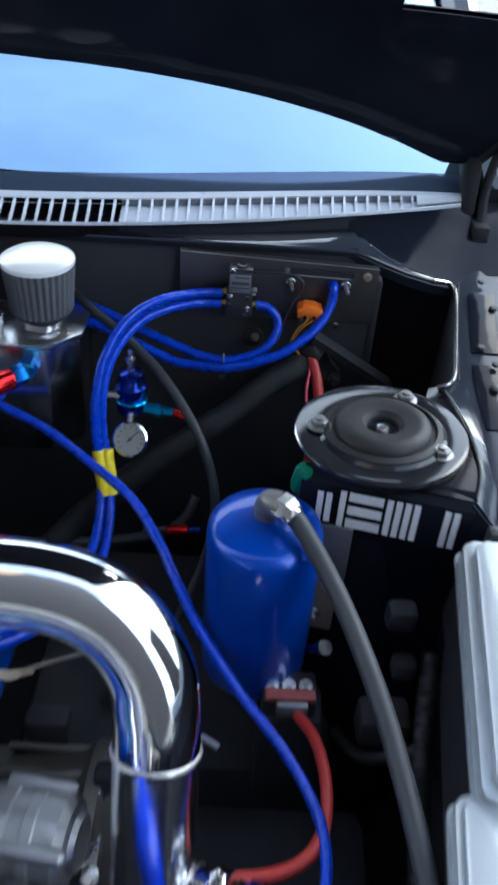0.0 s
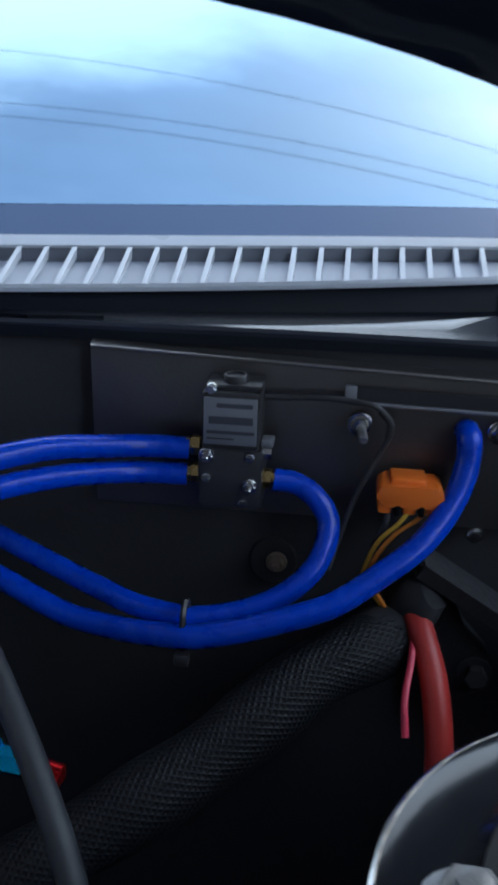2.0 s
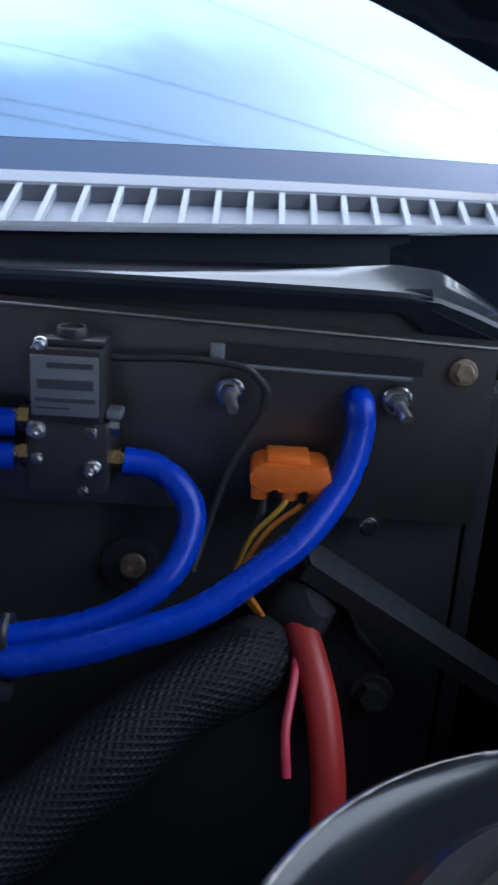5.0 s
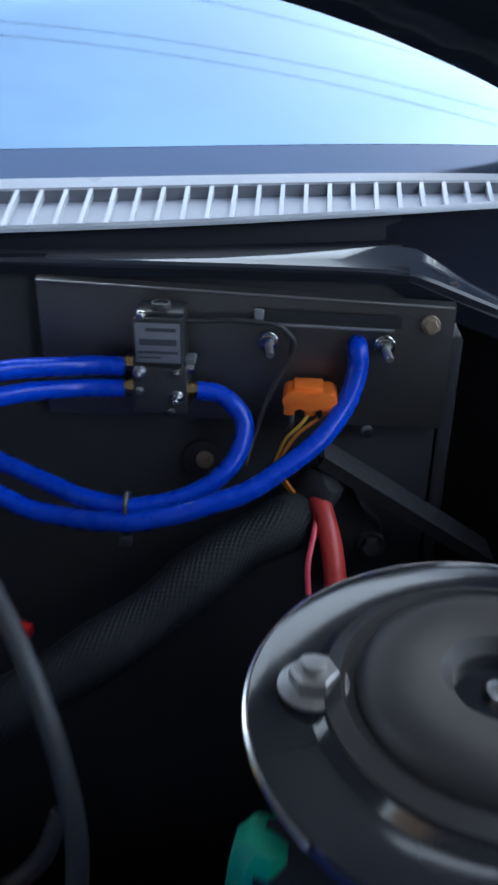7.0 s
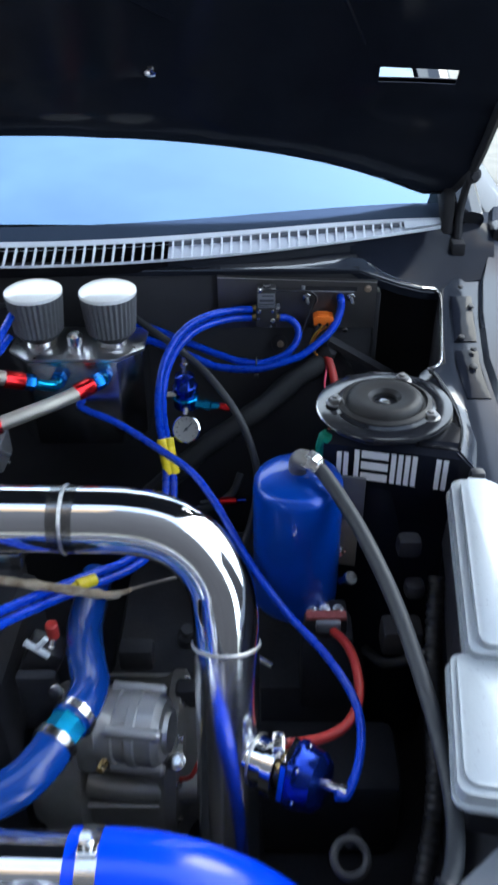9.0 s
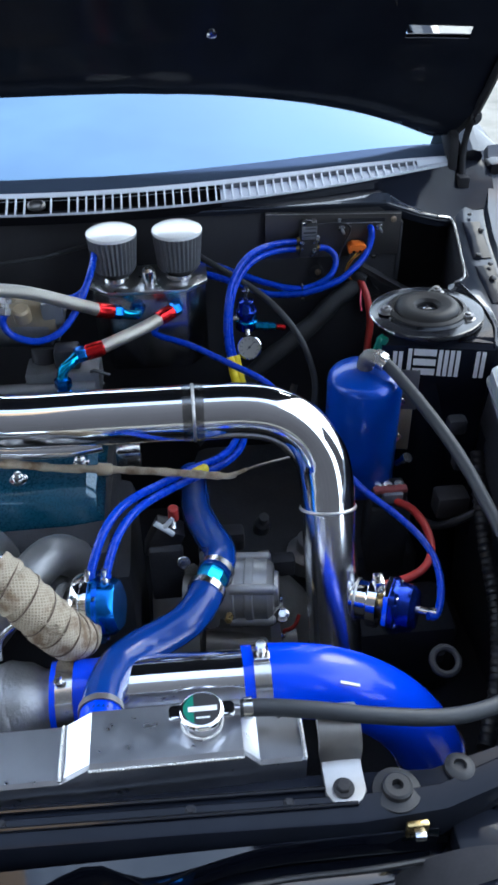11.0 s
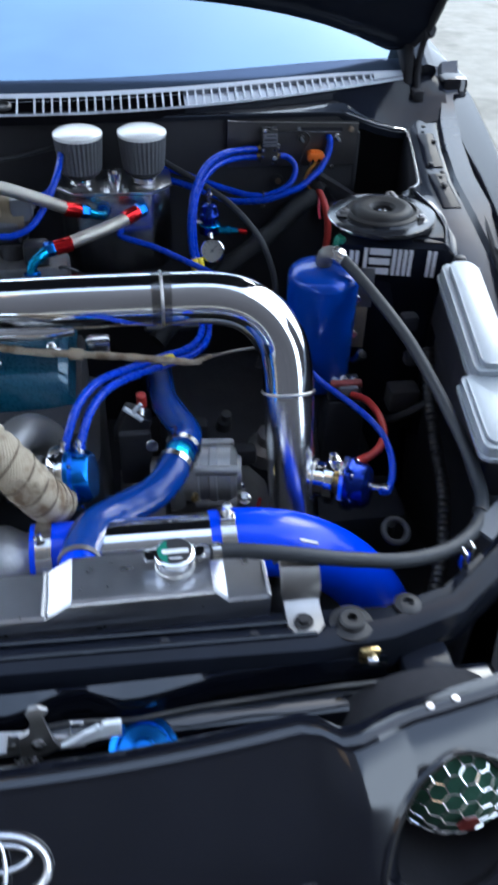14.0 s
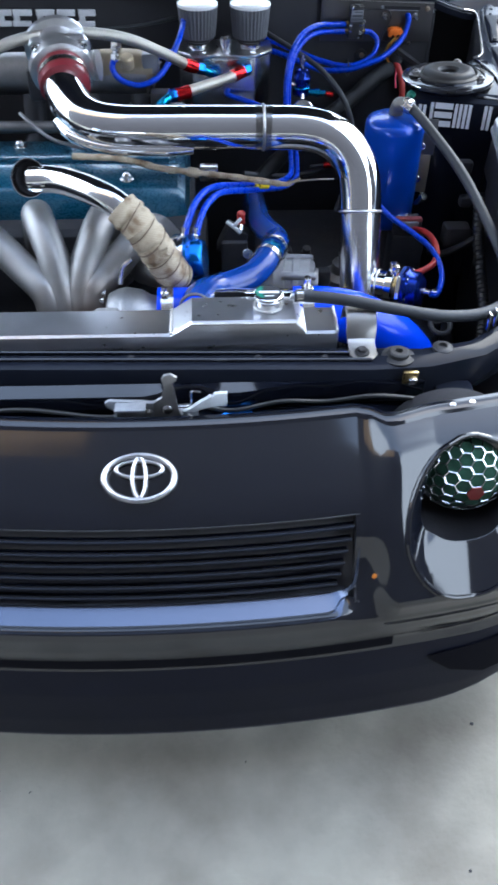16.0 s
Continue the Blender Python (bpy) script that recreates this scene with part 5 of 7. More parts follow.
# ---- engine: head, cam cover, plenum ----
eng = thing("engine", (-0.2, 0.74, 0.22), "dirty four-cylinder engine under a teal cam cover", "engine")
eb = bmesh.new()
box((-0.46, 0.62, 0.22), (0.10, 0.86, 0.56), 0.02, eb)
box((-0.45, 0.60, 0.50), (0.075, 0.88, 0.632), 0.012, eb)
part("block", eb, DIRTY_BLACK, eng)
cover = []
for x in (-0.46, -0.455, -0.30, -0.12, 0.045, 0.058, 0.066):
    lift = 0.0 if x < 0.05 else (-0.012 if x < 0.06 else -0.05)
    if x <= -0.46:
        lift = -0.05
    cover.append([(x, 0.650, 0.633), (x, 0.652, 0.668 + lift * 0.3), (x, 0.660, 0.688 + lift), (x, 0.675, 0.698 + lift), (x, 0.76, 0.705 + lift), (x, 0.87, 0.698 + lift), (x, 0.90, 0.675 + lift * 0.5), (x, 0.902, 0.633)])
part("cam_cover", sheet(cover, 0.003), TEAL, eng, "teal enamelled cam cover")
part("cover_ridge", box((-0.44, 0.755, 0.700), (0.03, 0.785, 0.711), 0.004), TEAL, eng)
for x, y in ((-0.30, 0.690), (-0.17, 0.690), (-0.05, 0.690), (0.035, 0.72), (-0.27, 0.840), (-0.16, 0.840), (-0.05, 0.840), (0.035, 0.81)):
    part("cap_nut", lathe([(0.013, 0), (0.013, 0.003), (0.008, 0.004), (0.008, 0.010), (0.005, 0.014), (0, 0.015)], (x, y, 0.698), seg=20), STEEL, eng)
part("breather_stub", lathe([(0.014, 0), (0.014, 0.03), (0.010, 0.034), (0.010, 0.046)], (0.005, 0.867, 0.698), seg=6), BLUE_ANO, eng, "blue anodised breather stub")
part("heat_shield", sheet([[(-0.46, 0.59, 0.585), (-0.46, 0.60, 0.615), (-0.46, 0.645, 0.642)], [(-0.2, 0.588, 0.585), (-0.2, 0.60, 0.615), (-0.2, 0.645, 0.642)], [(0.02, 0.592, 0.60), (0.02, 0.605, 0.625), (0.02, 0.645, 0.645)], [(0.07, 0.62, 0.615), (0.07, 0.63, 0.632), (0.07, 0.65, 0.648)]], 0.003), DIRTY_BLACK, eng)
pl = thing("intake_plenum", (-0.15, 0.97, 0.76), "cast alloy intake plenum with small fittings", "intake plenum")
pb2 = bmesh.new()
tube([(-0.42, 0.995, 0.785), (-0.2, 0.995, 0.79), (-0.03, 0.992, 0.79), (0.0, 0.99, 0.785)], lambda s: 0.04 if s < 0.97 else 0.03, 24, 6, pb2)
part("chamber", pb2, CAST, pl)
part("tan_end", tube([(-0.115, 0.990, 0.800), (-0.06, 0.990, 0.802), (-0.005, 0.988, 0.798)], 0.036, 20), TAN_CAST, pl, "tan stained end casting")
for x in (-0.36, -0.25, -0.14, -0.03):
    part("runner", tube([(x, 0.955, 0.76), (x, 0.93, 0.71), (x, 0.88, 0.67), (x, 0.84, 0.63)], 0.022, 16), DIRTY_BLACK, pl)
part("sensor", box((-0.026, 0.955, 0.80), (0.008, 0.985, 0.838), 0.004), LABEL_GREY, pl)
part("boss", lathe([(0.014, 0), (0.014, 0.02), (0.011, 0.024), (0, 0.024)], (-0.055, 0.955, 0.815), (0, -0.3, 1), 20), mat("tan_metal", (0.45, 0.36, 0.24), 0.45, 0.5, 0.25, 60, bump=0.2), pl)
part("small_boss", lathe([(0.008, 0), (0.008, 0.014), (0, 0.014)], (-0.02, 0.99, 0.825), (0, 0, 1), 12), STEEL, pl)
part("union", lathe([(0.010, 0), (0.011, 0.002), (0.011, 0.016), (0.007, 0.018), (0.007, 0.022), (0.0095, 0.024), (0.0095, 0.034), (0.005, 0.038)], (-0.073, 0.950, 0.865), (-0.15, -0.35, -1), 6), STEEL, pl)
part("union_arm", tube([(-0.075, 0.985, 0.83), (-0.074, 0.972, 0.856), (-0.073, 0.952, 0.865)], 0.009, 14), STEEL, pl)
part("lower_bracket", box((-0.06, 0.90, 0.70), (0.06, 0.96, 0.745), 0.008), CAST, pl)
part("injector_rail", tube([(-0.40, 0.90, 0.715), (0.05, 0.90, 0.715)], 0.012, 12), CAST, pl)
part("black_plug", box((-0.01, 0.905, 0.745), (0.03, 0.94, 0.78), 0.005), BLACK_PLASTIC, pl)
part("cable_clip", tube([(0.06, 0.93, 0.70), (0.04, 0.92, 0.72), (0.05, 0.90, 0.745), (0.075, 0.90, 0.735)], 0.003, 8), BLACK_PLASTIC, pl)

# ---- turbo side ----
mf = thing("exhaust_manifold", (-0.13, 0.5, 0.58), "bare steel tubular exhaust manifold running to a flange", "exhaust manifold")
for x0, xt, zt in ((-0.37, -0.285, 0.668), (-0.215, -0.192, 0.694), (-0.075, -0.088, 0.690), (0.03, -0.018, 0.668)):
    c = -0.135
    part("runner", tube([(x0, 0.615, 0.605), ((x0 + xt) / 2, 0.578, zt - 0.012), (xt, 0.535, zt), (xt + (c - xt) * 0.42, 0.484, zt - 0.034), (c + (xt - c) * 0.30, 0.446, 0.610), (c + (xt - c) * 0.24, 0.432, 0.570)], 0.0275, 22), MANIFOLD, mf)
part("flange", box((-0.205, 0.385, 0.556), (-0.060, 0.468, 0.574), 0.006), RUSTY, mf)
part("port_tube", tube([(0.0, 0.60, 0.575), (-0.02, 0.54, 0.60), (0.0, 0.50, 0.615), (0.045, 0.475, 0.62)], 0.026, 20), MANIFOLD, mf)
part("collector", lathe([(0.0, -0.05), (0.03, -0.045), (0.045, -0.02), (0.046, 0.0), (0.03, 0.03)], (-0.075, 0.56, 0.60), (0.2, -0.4, 0.9), 28), DULL_CAST, mf)
tu = thing("turbocharger", (-0.03, 0.39, 0.55), "cast alloy turbocharger housing with bolted clamps", "turbocharger")
vol = bmesh.new()
lathe([(0.026, -0.040), (0.044, -0.034), (0.052, -0.018), (0.054, 0.0), (0.051, 0.020), (0.043, 0.034), (0.040, 0.042), (0.040, 0.06), (0.036, 0.062)], (-0.035, 0.388, 0.590), (1, 0, 0), 40, vol)
part("compressor_housing", vol, CAST, tu)
part("volute", torus((-0.040, 0.388, 0.586), (1, 0, 0), 0.040, 0.018, 44, 14), CAST, tu)
for k in range(8):
    a = radians(45 * k + 10)
    part("housing_bolt", bolt_bm((-0.075, 0.388 + 0.046 * math.cos(a), 0.588 + 0.046 * math.sin(a)), (-1, 0, 0), 0.004, 0.006), STEEL, tu)
part("clamp_plate", prism(round_rect(-0.085, 0.612, -0.045, 0.648, 0.006), 0.326, 0.336, "y", 0.002), GREY_CAST, tu)
part("boss", box((-0.068, 0.318, 0.608), (-0.040, 0.335, 0.632), 0.004), CAST, tu)
part("boss_bolt", bolt_bm((-0.075, 0.326, 0.62), (-1, 0, 0), 0.006), STEEL, tu)
part("oil_union", lathe([(0.008, 0), (0.008, 0.02), (0.012, 0.022), (0.010, 0.03), (0.006, 0.034)], (-0.085, 0.335, 0.60), (-0.2, 0.2, 1), 12), WHITE_PRINT, tu)
part("turbine_housing", lathe([(0.04, -0.05), (0.065, -0.03), (0.07, 0.0), (0.06, 0.03), (0.03, 0.04)], (-0.15, 0.40, 0.49), (1, 0, 0), 32), DULL_CAST, tu)
part("wastegate_link", tube([(-0.05, 0.42, 0.64), (-0.045, 0.43, 0.665), (-0.03, 0.44, 0.675)], 0.004, 8), STEEL, tu)
op = thing("turbo_outlet_pipe", (0.03, 0.386, 0.60), "polished alloy pipe with a short blue coupler and clamps", "pipe")
part("coupler", tube([(0.012, 0.387, 0.604), (0.05, 0.387, 0.603), (0.075, 0.387, 0.603)], 0.0425, 32), BLUE_SILICONE, op, "bright blue silicone coupler")
part("pipe", tube([(0.06, 0.387, 0.603), (0.16, 0.387, 0.602), (0.27, 0.386, 0.600)], 0.0405, 36), CHROME, op)
part("strap", band((0.030, 0.387, 0.6035), (1, 0, 0), 0.043, 0.020), CLAMP, op)
part("strap_bolt", bolt_bm((0.026, 0.372, 0.652), (0, 0, 1), 0.004, 0.01), STEEL, op)
se = thing("silicone_elbow", (0.4, 0.38, 0.45), "bright blue silicone elbow hose with steel clamps", "hose")
part("elbow", tube([(0.240, 0.385, 0.600), (0.285, 0.385, 0.600), (0.34, 0.382, 0.592), (0.392, 0.378, 0.568), (0.437, 0.373, 0.53), (0.472, 0.367, 0.48), (0.492, 0.362, 0.43), (0.498, 0.358, 0.385)], 0.0455, 40, 8), BLUE_SILICONE, se)
part("strap", band((0.262, 0.385, 0.600), (1, 0, 0), 0.046, 0.020), CLAMP, se)
part("strap_lug", box((0.252, 0.378, 0.645), (0.272, 0.392, 0.652), 0.002), CLAMP, se)
part("strap_bolt", lathe([(0.006, 0), (0.006, 0.016), (0, 0.017)], (0.262, 0.392, 0.652), (0, -0.3, 1), 16), STEEL, se)
part("lower_strap", band((0.4875, 0.3635, 0.444), (0.30, -0.09, -1), 0.0463, 0.018), CLAMP, se)
part("white_mark", box((0.352, 0.352, 0.6215), (0.378, 0.356, 0.6235), 0.0005, turn=Matrix.Rotation(radians(22), 3, "Y")), WHITE_PRINT, se, "small plain white printed bar")
part("tail_pipe", tube([(0.4975, 0.358, 0.40), (0.50, 0.355, 0.33), (0.50, 0.35, 0.25)], 0.040, 28), CHROME, se)

# wastegate with its dump pipe
wg = thing("wastegate", (0.075, 0.49, 0.60), "chrome and blue anodised wastegate with two blue hoses", "wastegate")
WGA = Vector((1.0, -0.15, 0.15)).normalized()
WGP = Vector((0.052, 0.488, 0.645))
part("valve_body", lathe([(0.022, -0.03), (0.026, -0.012), (0.043, -0.010), (0.045, -0.007), (0.045, 0.002), (0.041, 0.003), (0.041, 0.006), (0.045, 0.007), (0.045, 0.012)], WGP, WGA, 40), CHROME, wg)
part("cover", lathe([(0.045, 0.012), (0.0465, 0.014), (0.0465, 0.019), (0.038, 0.022), (0.036, 0.036), (0.031, 0.042), (0.0, 0.043)], WGP, WGA, 36, wave=lambda a, i: 1 - (0.06 * (0.5 + 0.5 * math.cos(6 * a)) if i > 2 else 0)), BLUE_ANO, wg, "blue anodised spring cover")
for k in range(6):
    a = 2 * math.pi * k / 6
    part("screw", bolt_bm(WGP + frame_of(WGA) @ Vector((0.042 * math.cos(a), 0.042 * math.sin(a), 0.0195)), WGA, 0.003, 0.004, 0), STEEL, wg)
for dx in (-0.002, 0.018):
    part("barb", lathe([(0.006, 0), (0.006, 0.008), (0.0045, 0.010), (0.0045, 0.02)], WGP + Vector((0.008 + dx, 0.004, 0.038)), (0, 0.2, 1), 14), STEEL, wg)
part("v_band", torus(WGP - WGA * 0.03, WGA, 0.028, 0.006), DULL_CAST, wg)
part("stub", tube([WGP - WGA * 0.05, WGP - WGA * 0.02], 0.022, 20), MANIFOLD, wg)
dp = thing("dump_pipe", (-0.05, 0.46, 0.70), "chrome dump pipe with an open mouth, half covered in heat wrap", "pipe")
DP = [(-0.190, 0.538, 0.771), (-0.150, 0.522, 0.778), (-0.105, 0.490, 0.781), (-0.06, 0.455, 0.777), (-0.030, 0.437, 0.762)]

part("chrome_section", tube(DP, 0.0228, 32, 8), CHROME, dp)
MOUTH, MAXIS = Vector((-0.194, 0.528, 0.778)), Vector((-0.25, -0.84, 0.42)).normalized()
part("mouth_rim", lathe([(0.0240, -0.034), (0.0265, -0.016), (0.0315, 0.004), (0.0302, 0.004), (0.0240, -0.014)], MOUTH, MAXIS, 36, caps=False), CHROME, dp)
# black disc closes the mouth and paints in the shade inside the pipe
part("mouth_shade", lathe([(0.0302, 0.003), (0.0252, -0.010), (0.0225, -0.016), (0, -0.0165)], MOUTH, MAXIS, 36, caps=False), MATT_BLACK, dp, "black disc in place of the shaded inside of the mouth")
WR = [(-0.040, 0.442, 0.769), (-0.012, 0.428, 0.744), (0.010, 0.422, 0.712), (0.026, 0.424, 0.680), (0.037, 0.434, 0.655), (0.042, 0.45, 0.64)]
part("heat_wrap", tube(WR, lambda s: 0.0275 + 0.0024 * ((s * 7.0) % 1.0) + 0.0007 * math.sin(s * 71), 36, 14), WRAP, dp, "frayed tan heat wrap")
wl = spline(WR, 30)
for k in range(1, 8):
    i = int(k / 8 * (len(wl) - 1))
    way = (wl[min(i + 3, len(wl) - 1)] - wl[i - 3]).normalized() + Vector((0.1, 0.2, 0.1))
    part("wrap_seam", torus(wl[i], way, 0.0295, 0.0011, 40, 5), WRAP_WIRE, dp)

rnd = random.Random(8)
for k in range(14):
    p = wl[int(len(wl) * (0.42 + 0.010 * k))] + Vector((0.012 + rnd.uniform(-0.006, 0.006), -0.026, 0.016 + rnd.uniform(-0.004, 0.004)))
    part("frayed_strand", tube([p, p + Vector((rnd.uniform(-0.006, 0.008), -0.003, rnd.uniform(0.001, 0.006))), p + Vector((rnd.uniform(-0.012, 0.014), -0.002, rnd.uniform(-0.004, 0.006)))], 0.0007, 5, 3), WRAP, dp)

# ---- radiator hose, alternator ----
rh = thing("radiator_hose", (0.2, 0.5, 0.6), "dark blue silicone radiator hose joined by an anodised coupler", "hose")
part("upper_section", tube([(0.196, 0.80, 0.60), (0.197, 0.74, 0.606), (0.200, 0.69, 0.611), (0.213, 0.64, 0.618), (0.226, 0.595, 0.626), (0.224, 0.562, 0.632), (0.214, 0.535, 0.635)], 0.0225, 24, 8), NAVY_HOSE, rh)
part("joiner", tube([(0.220, 0.548, 0.6335), (0.211, 0.528, 0.636), (0.203, 0.508, 0.635)], 0.0215, 8, 3), CYAN_ANO, rh, "light blue anodised joiner")
part("lower_section", tube([(0.206, 0.515, 0.6355), (0.196, 0.492, 0.633), (0.176, 0.468, 0.627), (0.148, 0.452, 0.622), (0.118, 0.436, 0.622), (0.092, 0.405, 0.632), (0.080, 0.365, 0.644), (0.0765, 0.335, 0.650), (0.076, 0.312, 0.653)], 0.0232, 28, 8), NAVY_HOSE, rh)
part("end_sleeve", tube([(0.0765, 0.330, 0.651), (0.076, 0.318, 0.652), (0.076, 0.305, 0.653)], 0.0236, 28), BLUE_SILICONE, rh)
part("strap", band((0.2185, 0.5435, 0.634), (0.4, 0.9, -0.1), 0.0236, 0.010), CLAMP, rh)
part("strap", band((0.204, 0.510, 0.635), (0.4, 0.85, 0.05), 0.0240, 0.010), CLAMP, rh)
part("strap", band((0.0763, 0.326, 0.6515), (0.0, -1, 0.1), 0.0242, 0.008), DULL_CAST, rh)
al = thing("alternator", (0.28, 0.62, 0.50), "cast alloy alternator with bolted end casing", "alternator")
ALC = (0.268, 0.615, 0.52)
part("casing", lathe([(0.0, -0.055), (0.035, -0.053), (0.044, -0.045), (0.046, -0.02), (0.043, -0.018), (0.043, -0.004), (0.047, -0.002), (0.047, 0.008), (0.045, 0.010), (0.045, 0.030), (0.038, 0.038), (0.028, 0.040), (0.026, 0.046), (0.0, 0.046)], ALC, (1, -0.15, 0.05), 36), GREY_CAST, al)
for k in range(4):
    a = math.pi / 4 + math.pi / 2 * k
    part("ear", lathe([(0.008, -0.03), (0.008, 0.034), (0.005, 0.038), (0, 0.038)], Vector(ALC) + Vector((0, 0.047 * math.cos(a), 0.047 * math.sin(a))), (1, -0.15, 0.05), 14), GREY_CAST, al)
part("mount", box((0.21, 0.60, 0.448), (0.325, 0.65, 0.470), 0.006), DULL_CAST, al)
part("mount_bolt", bolt_bm((0.318, 0.598, 0.474), (0, -0.4, 1), 0.007, 0.008), STEEL, al)
part("end_plate", prism(round_rect(0.198, 0.480, 0.222, 0.570, 0.008), 0.578, 0.655, "y", 0.003), GREY_CAST, al)
part("lower_casting", tube([(0.20, 0.60, 0.425), (0.27, 0.595, 0.42), (0.34, 0.60, 0.415)], 0.018, 12), DULL_CAST, al)
part("brass_union", lathe([(0.006, 0), (0.006, 0.014), (0.004, 0.016)], (0.236, 0.566, 0.52), (-0.2, -1, 0.3), 6), BRASS, al)
part("pulley", lathe([(0.03, -0.02), (0.03, 0.0), (0.026, 0.004), (0.03, 0.008), (0.012, 0.01)], Vector(ALC) - Vector((0.075, 0, 0)), (1, -0.15, 0.05), 28), DULL_CAST, al)
al2 = thing("coil_bracket", (0.16, 0.6, 0.54), "dark bracket with bright bolts beside the engine", "bracket")
part("plate", box((0.125, 0.625, 0.50), (0.175, 0.64, 0.60), 0.004), DIRTY_BLACK, al2)
part("sensor_body", box((0.125, 0.655, 0.555), (0.170, 0.690, 0.612), 0.004, turn=Matrix.Rotation(radians(25), 3, "Y")), BLACK_PLASTIC, al2)
part("white_tee", tube([(0.136, 0.655, 0.630), (0.150, 0.654, 0.618), (0.162, 0.654, 0.606)], 0.0042, 10), WHITE_LEVER, al2, "pale plastic tee piece")
part("tee_branch", tube([(0.147, 0.654, 0.619), (0.156, 0.654, 0.628), (0.163, 0.655, 0.636)], 0.0036, 10), WHITE_LEVER, al2)
part("bolt", bolt_bm((0.14, 0.555, 0.53), (0, -1, 0.3), 0.007), STEEL, al2)
part("bolt", bolt_bm((0.175, 0.62, 0.58), (0, -1, 0.5), 0.006), STEEL, al2)
part("red_union", lathe([(0.008, 0), (0.008, 0.022), (0.006, 0.024)], (0.164, 0.680, 0.614), (0, -0.1, 1), 14), RED_CABLE, al2)
part("chrome_union", tube([(0.164, 0.68, 0.618), (0.163, 0.67, 0.606), (0.158, 0.66, 0.60)], 0.005, 10), STEEL, al2)
for (x, y, z), s in (((0.33, 0.70, 0.48), 0.022), ((0.25, 0.75, 0.50), 0.025)):
    solo("engine_bracket", box((x - s, y - s * 0.6, z - s * 0.8), (x + s, y + s * 0.6, z + s * 0.8), s * 0.3), DIRTY_BLACK, "dark oily cast bracket beside the gearbox", "bracket", "dark brackets", at=(x, y, z))
solo("red_wire", tube([(0.345, 0.60, 0.47), (0.335, 0.59, 0.455), (0.315, 0.60, 0.435), (0.29, 0.62, 0.42)], 0.003, 8), RED_CABLE, "thin red wire beside the alternator", "wire", at=(0.36, 0.56, 0.55))

# ---- blow-off valve ----
bv = thing("blow_off_valve", (0.44, 0.53, 0.54), "polished blow-off valve with a dark blue anodised cap", "valve")
BA = Vector((0.11, -0.055, 0.012)).normalized()
B0 = Vector((0.402, 0.560, 0.548))
part("stub", lathe([(0.029, -0.012), (0.029, 0.042)], B0, BA, 28), CHROME, bv)
ring_bead(B0 + BA * 0.020, BA, 0.0288, bv, 0.002, 54)
part("v_band", lathe([(0.030, 0.036), (0.036, 0.039), (0.036, 0.052), (0.030, 0.055)], B0, BA, 28), CHROME, bv)
part("clamp_lug", box(B0 + BA * 0.047 + Vector((-0.007, -0.011, 0.033)), B0 + BA * 0.047 + Vector((0.007, 0.011, 0.049)), 0.002), STEEL, bv)
part("clamp_screw", lathe([(0.004, -0.016), (0.004, 0.016), (0, 0.017)], B0 + BA * 0.047 + Vector((0, 0, 0.038)), (0, 1, 0), 12), STEEL, bv)
part("piston_window", lathe([(0.022, 0.05), (0.022, 0.066)], B0, BA, 28), BRASS, bv)
part("flange", lathe([(0.038, 0.061), (0.041, 0.063), (0.041, 0.069), (0.038, 0.071)], B0, BA, 6), CHROME, bv)
part("cap", lathe([(0.040, 0.071), (0.040, 0.078), (0.036, 0.082), (0.034, 0.098), (0.026, 0.106), (0, 0.109)], B0, BA, 28, wave=lambda a, i: 1 + (0.05 * math.cos(6 * a) if i < 2 else 0)), NAVY_ANO, bv, "dark blue anodised cap")
for k in range(6):
    a = 2 * math.pi * k / 6
    part("screw", bolt_bm(B0 + BA * 0.0785 + frame_of(BA) @ Vector((0.036 * math.cos(a), 0.036 * math.sin(a), 0)), BA, 0.003, 0.004, 0), STEEL, bv)
part("barb", lathe([(0.006, 0.108), (0.006, 0.122), (0.008, 0.124), (0.008, 0.132)], B0, BA, 12), STEEL, bv)

# ---- blue catch can with its grey hose ----
cc = thing("oil_catch_can", (0.472, 0.812, 0.52), "blue painted cylindrical catch can with a rounded shoulder", "catch can")
CCX, CCY = 0.472, 0.812
part("body", lathe([(0.0, 0.548), (0.05, 0.550), (0.057, 0.558), (0.0585, 0.568), (0.0585, 0.749), (0.0578, 0.757), (0.0545, 0.763), (0.048, 0.7665), (0.036, 0.769), (0.016, 0.771), (0, 0.771)], (CCX, CCY, 0), seg=48), BLUE_PAINT, cc)
part("neck", lathe([(0.012, 0.769), (0.012, 0.779), (0.010, 0.781)], (CCX, CCY + 0.006, 0), seg=6), DULL_CAST, cc)
part("elbow", tube([(CCX, CCY + 0.006, 0.772), (CCX, CCY + 0.005, 0.782), (CCX + 0.003, CCY - 0.001, 0.793), (CCX + 0.014, CCY - 0.009, 0.794)], 0.0128, 18), DULL_CAST, cc, "dull grey elbow fitting")
part("swivel_nut", lathe([(0.0125, -0.009), (0.0142, -0.007), (0.0142, 0.003), (0.0125, 0.005), (0.0118, 0.012)], (CCX + 0.016, CCY - 0.010, 0.794), (0.75, -0.62, -0.12), 6), STEEL, cc, "bright hexagon nut")
part("bracket", box((0.526, 0.814, 0.690), (0.559, 0.818, 0.762), 0.001, turn=Matrix.Rotation(radians(-10), 3, "Z")), BRACKET_GREY, cc, "dull grey bracket")
part("bracket_foot", box((0.527, 0.8145, 0.610), (0.554, 0.8175, 0.700), 0.001, turn=Matrix.Rotation(radians(-10), 3, "Z")), TAN_CAST, cc, "tan stained lower end of the bracket")
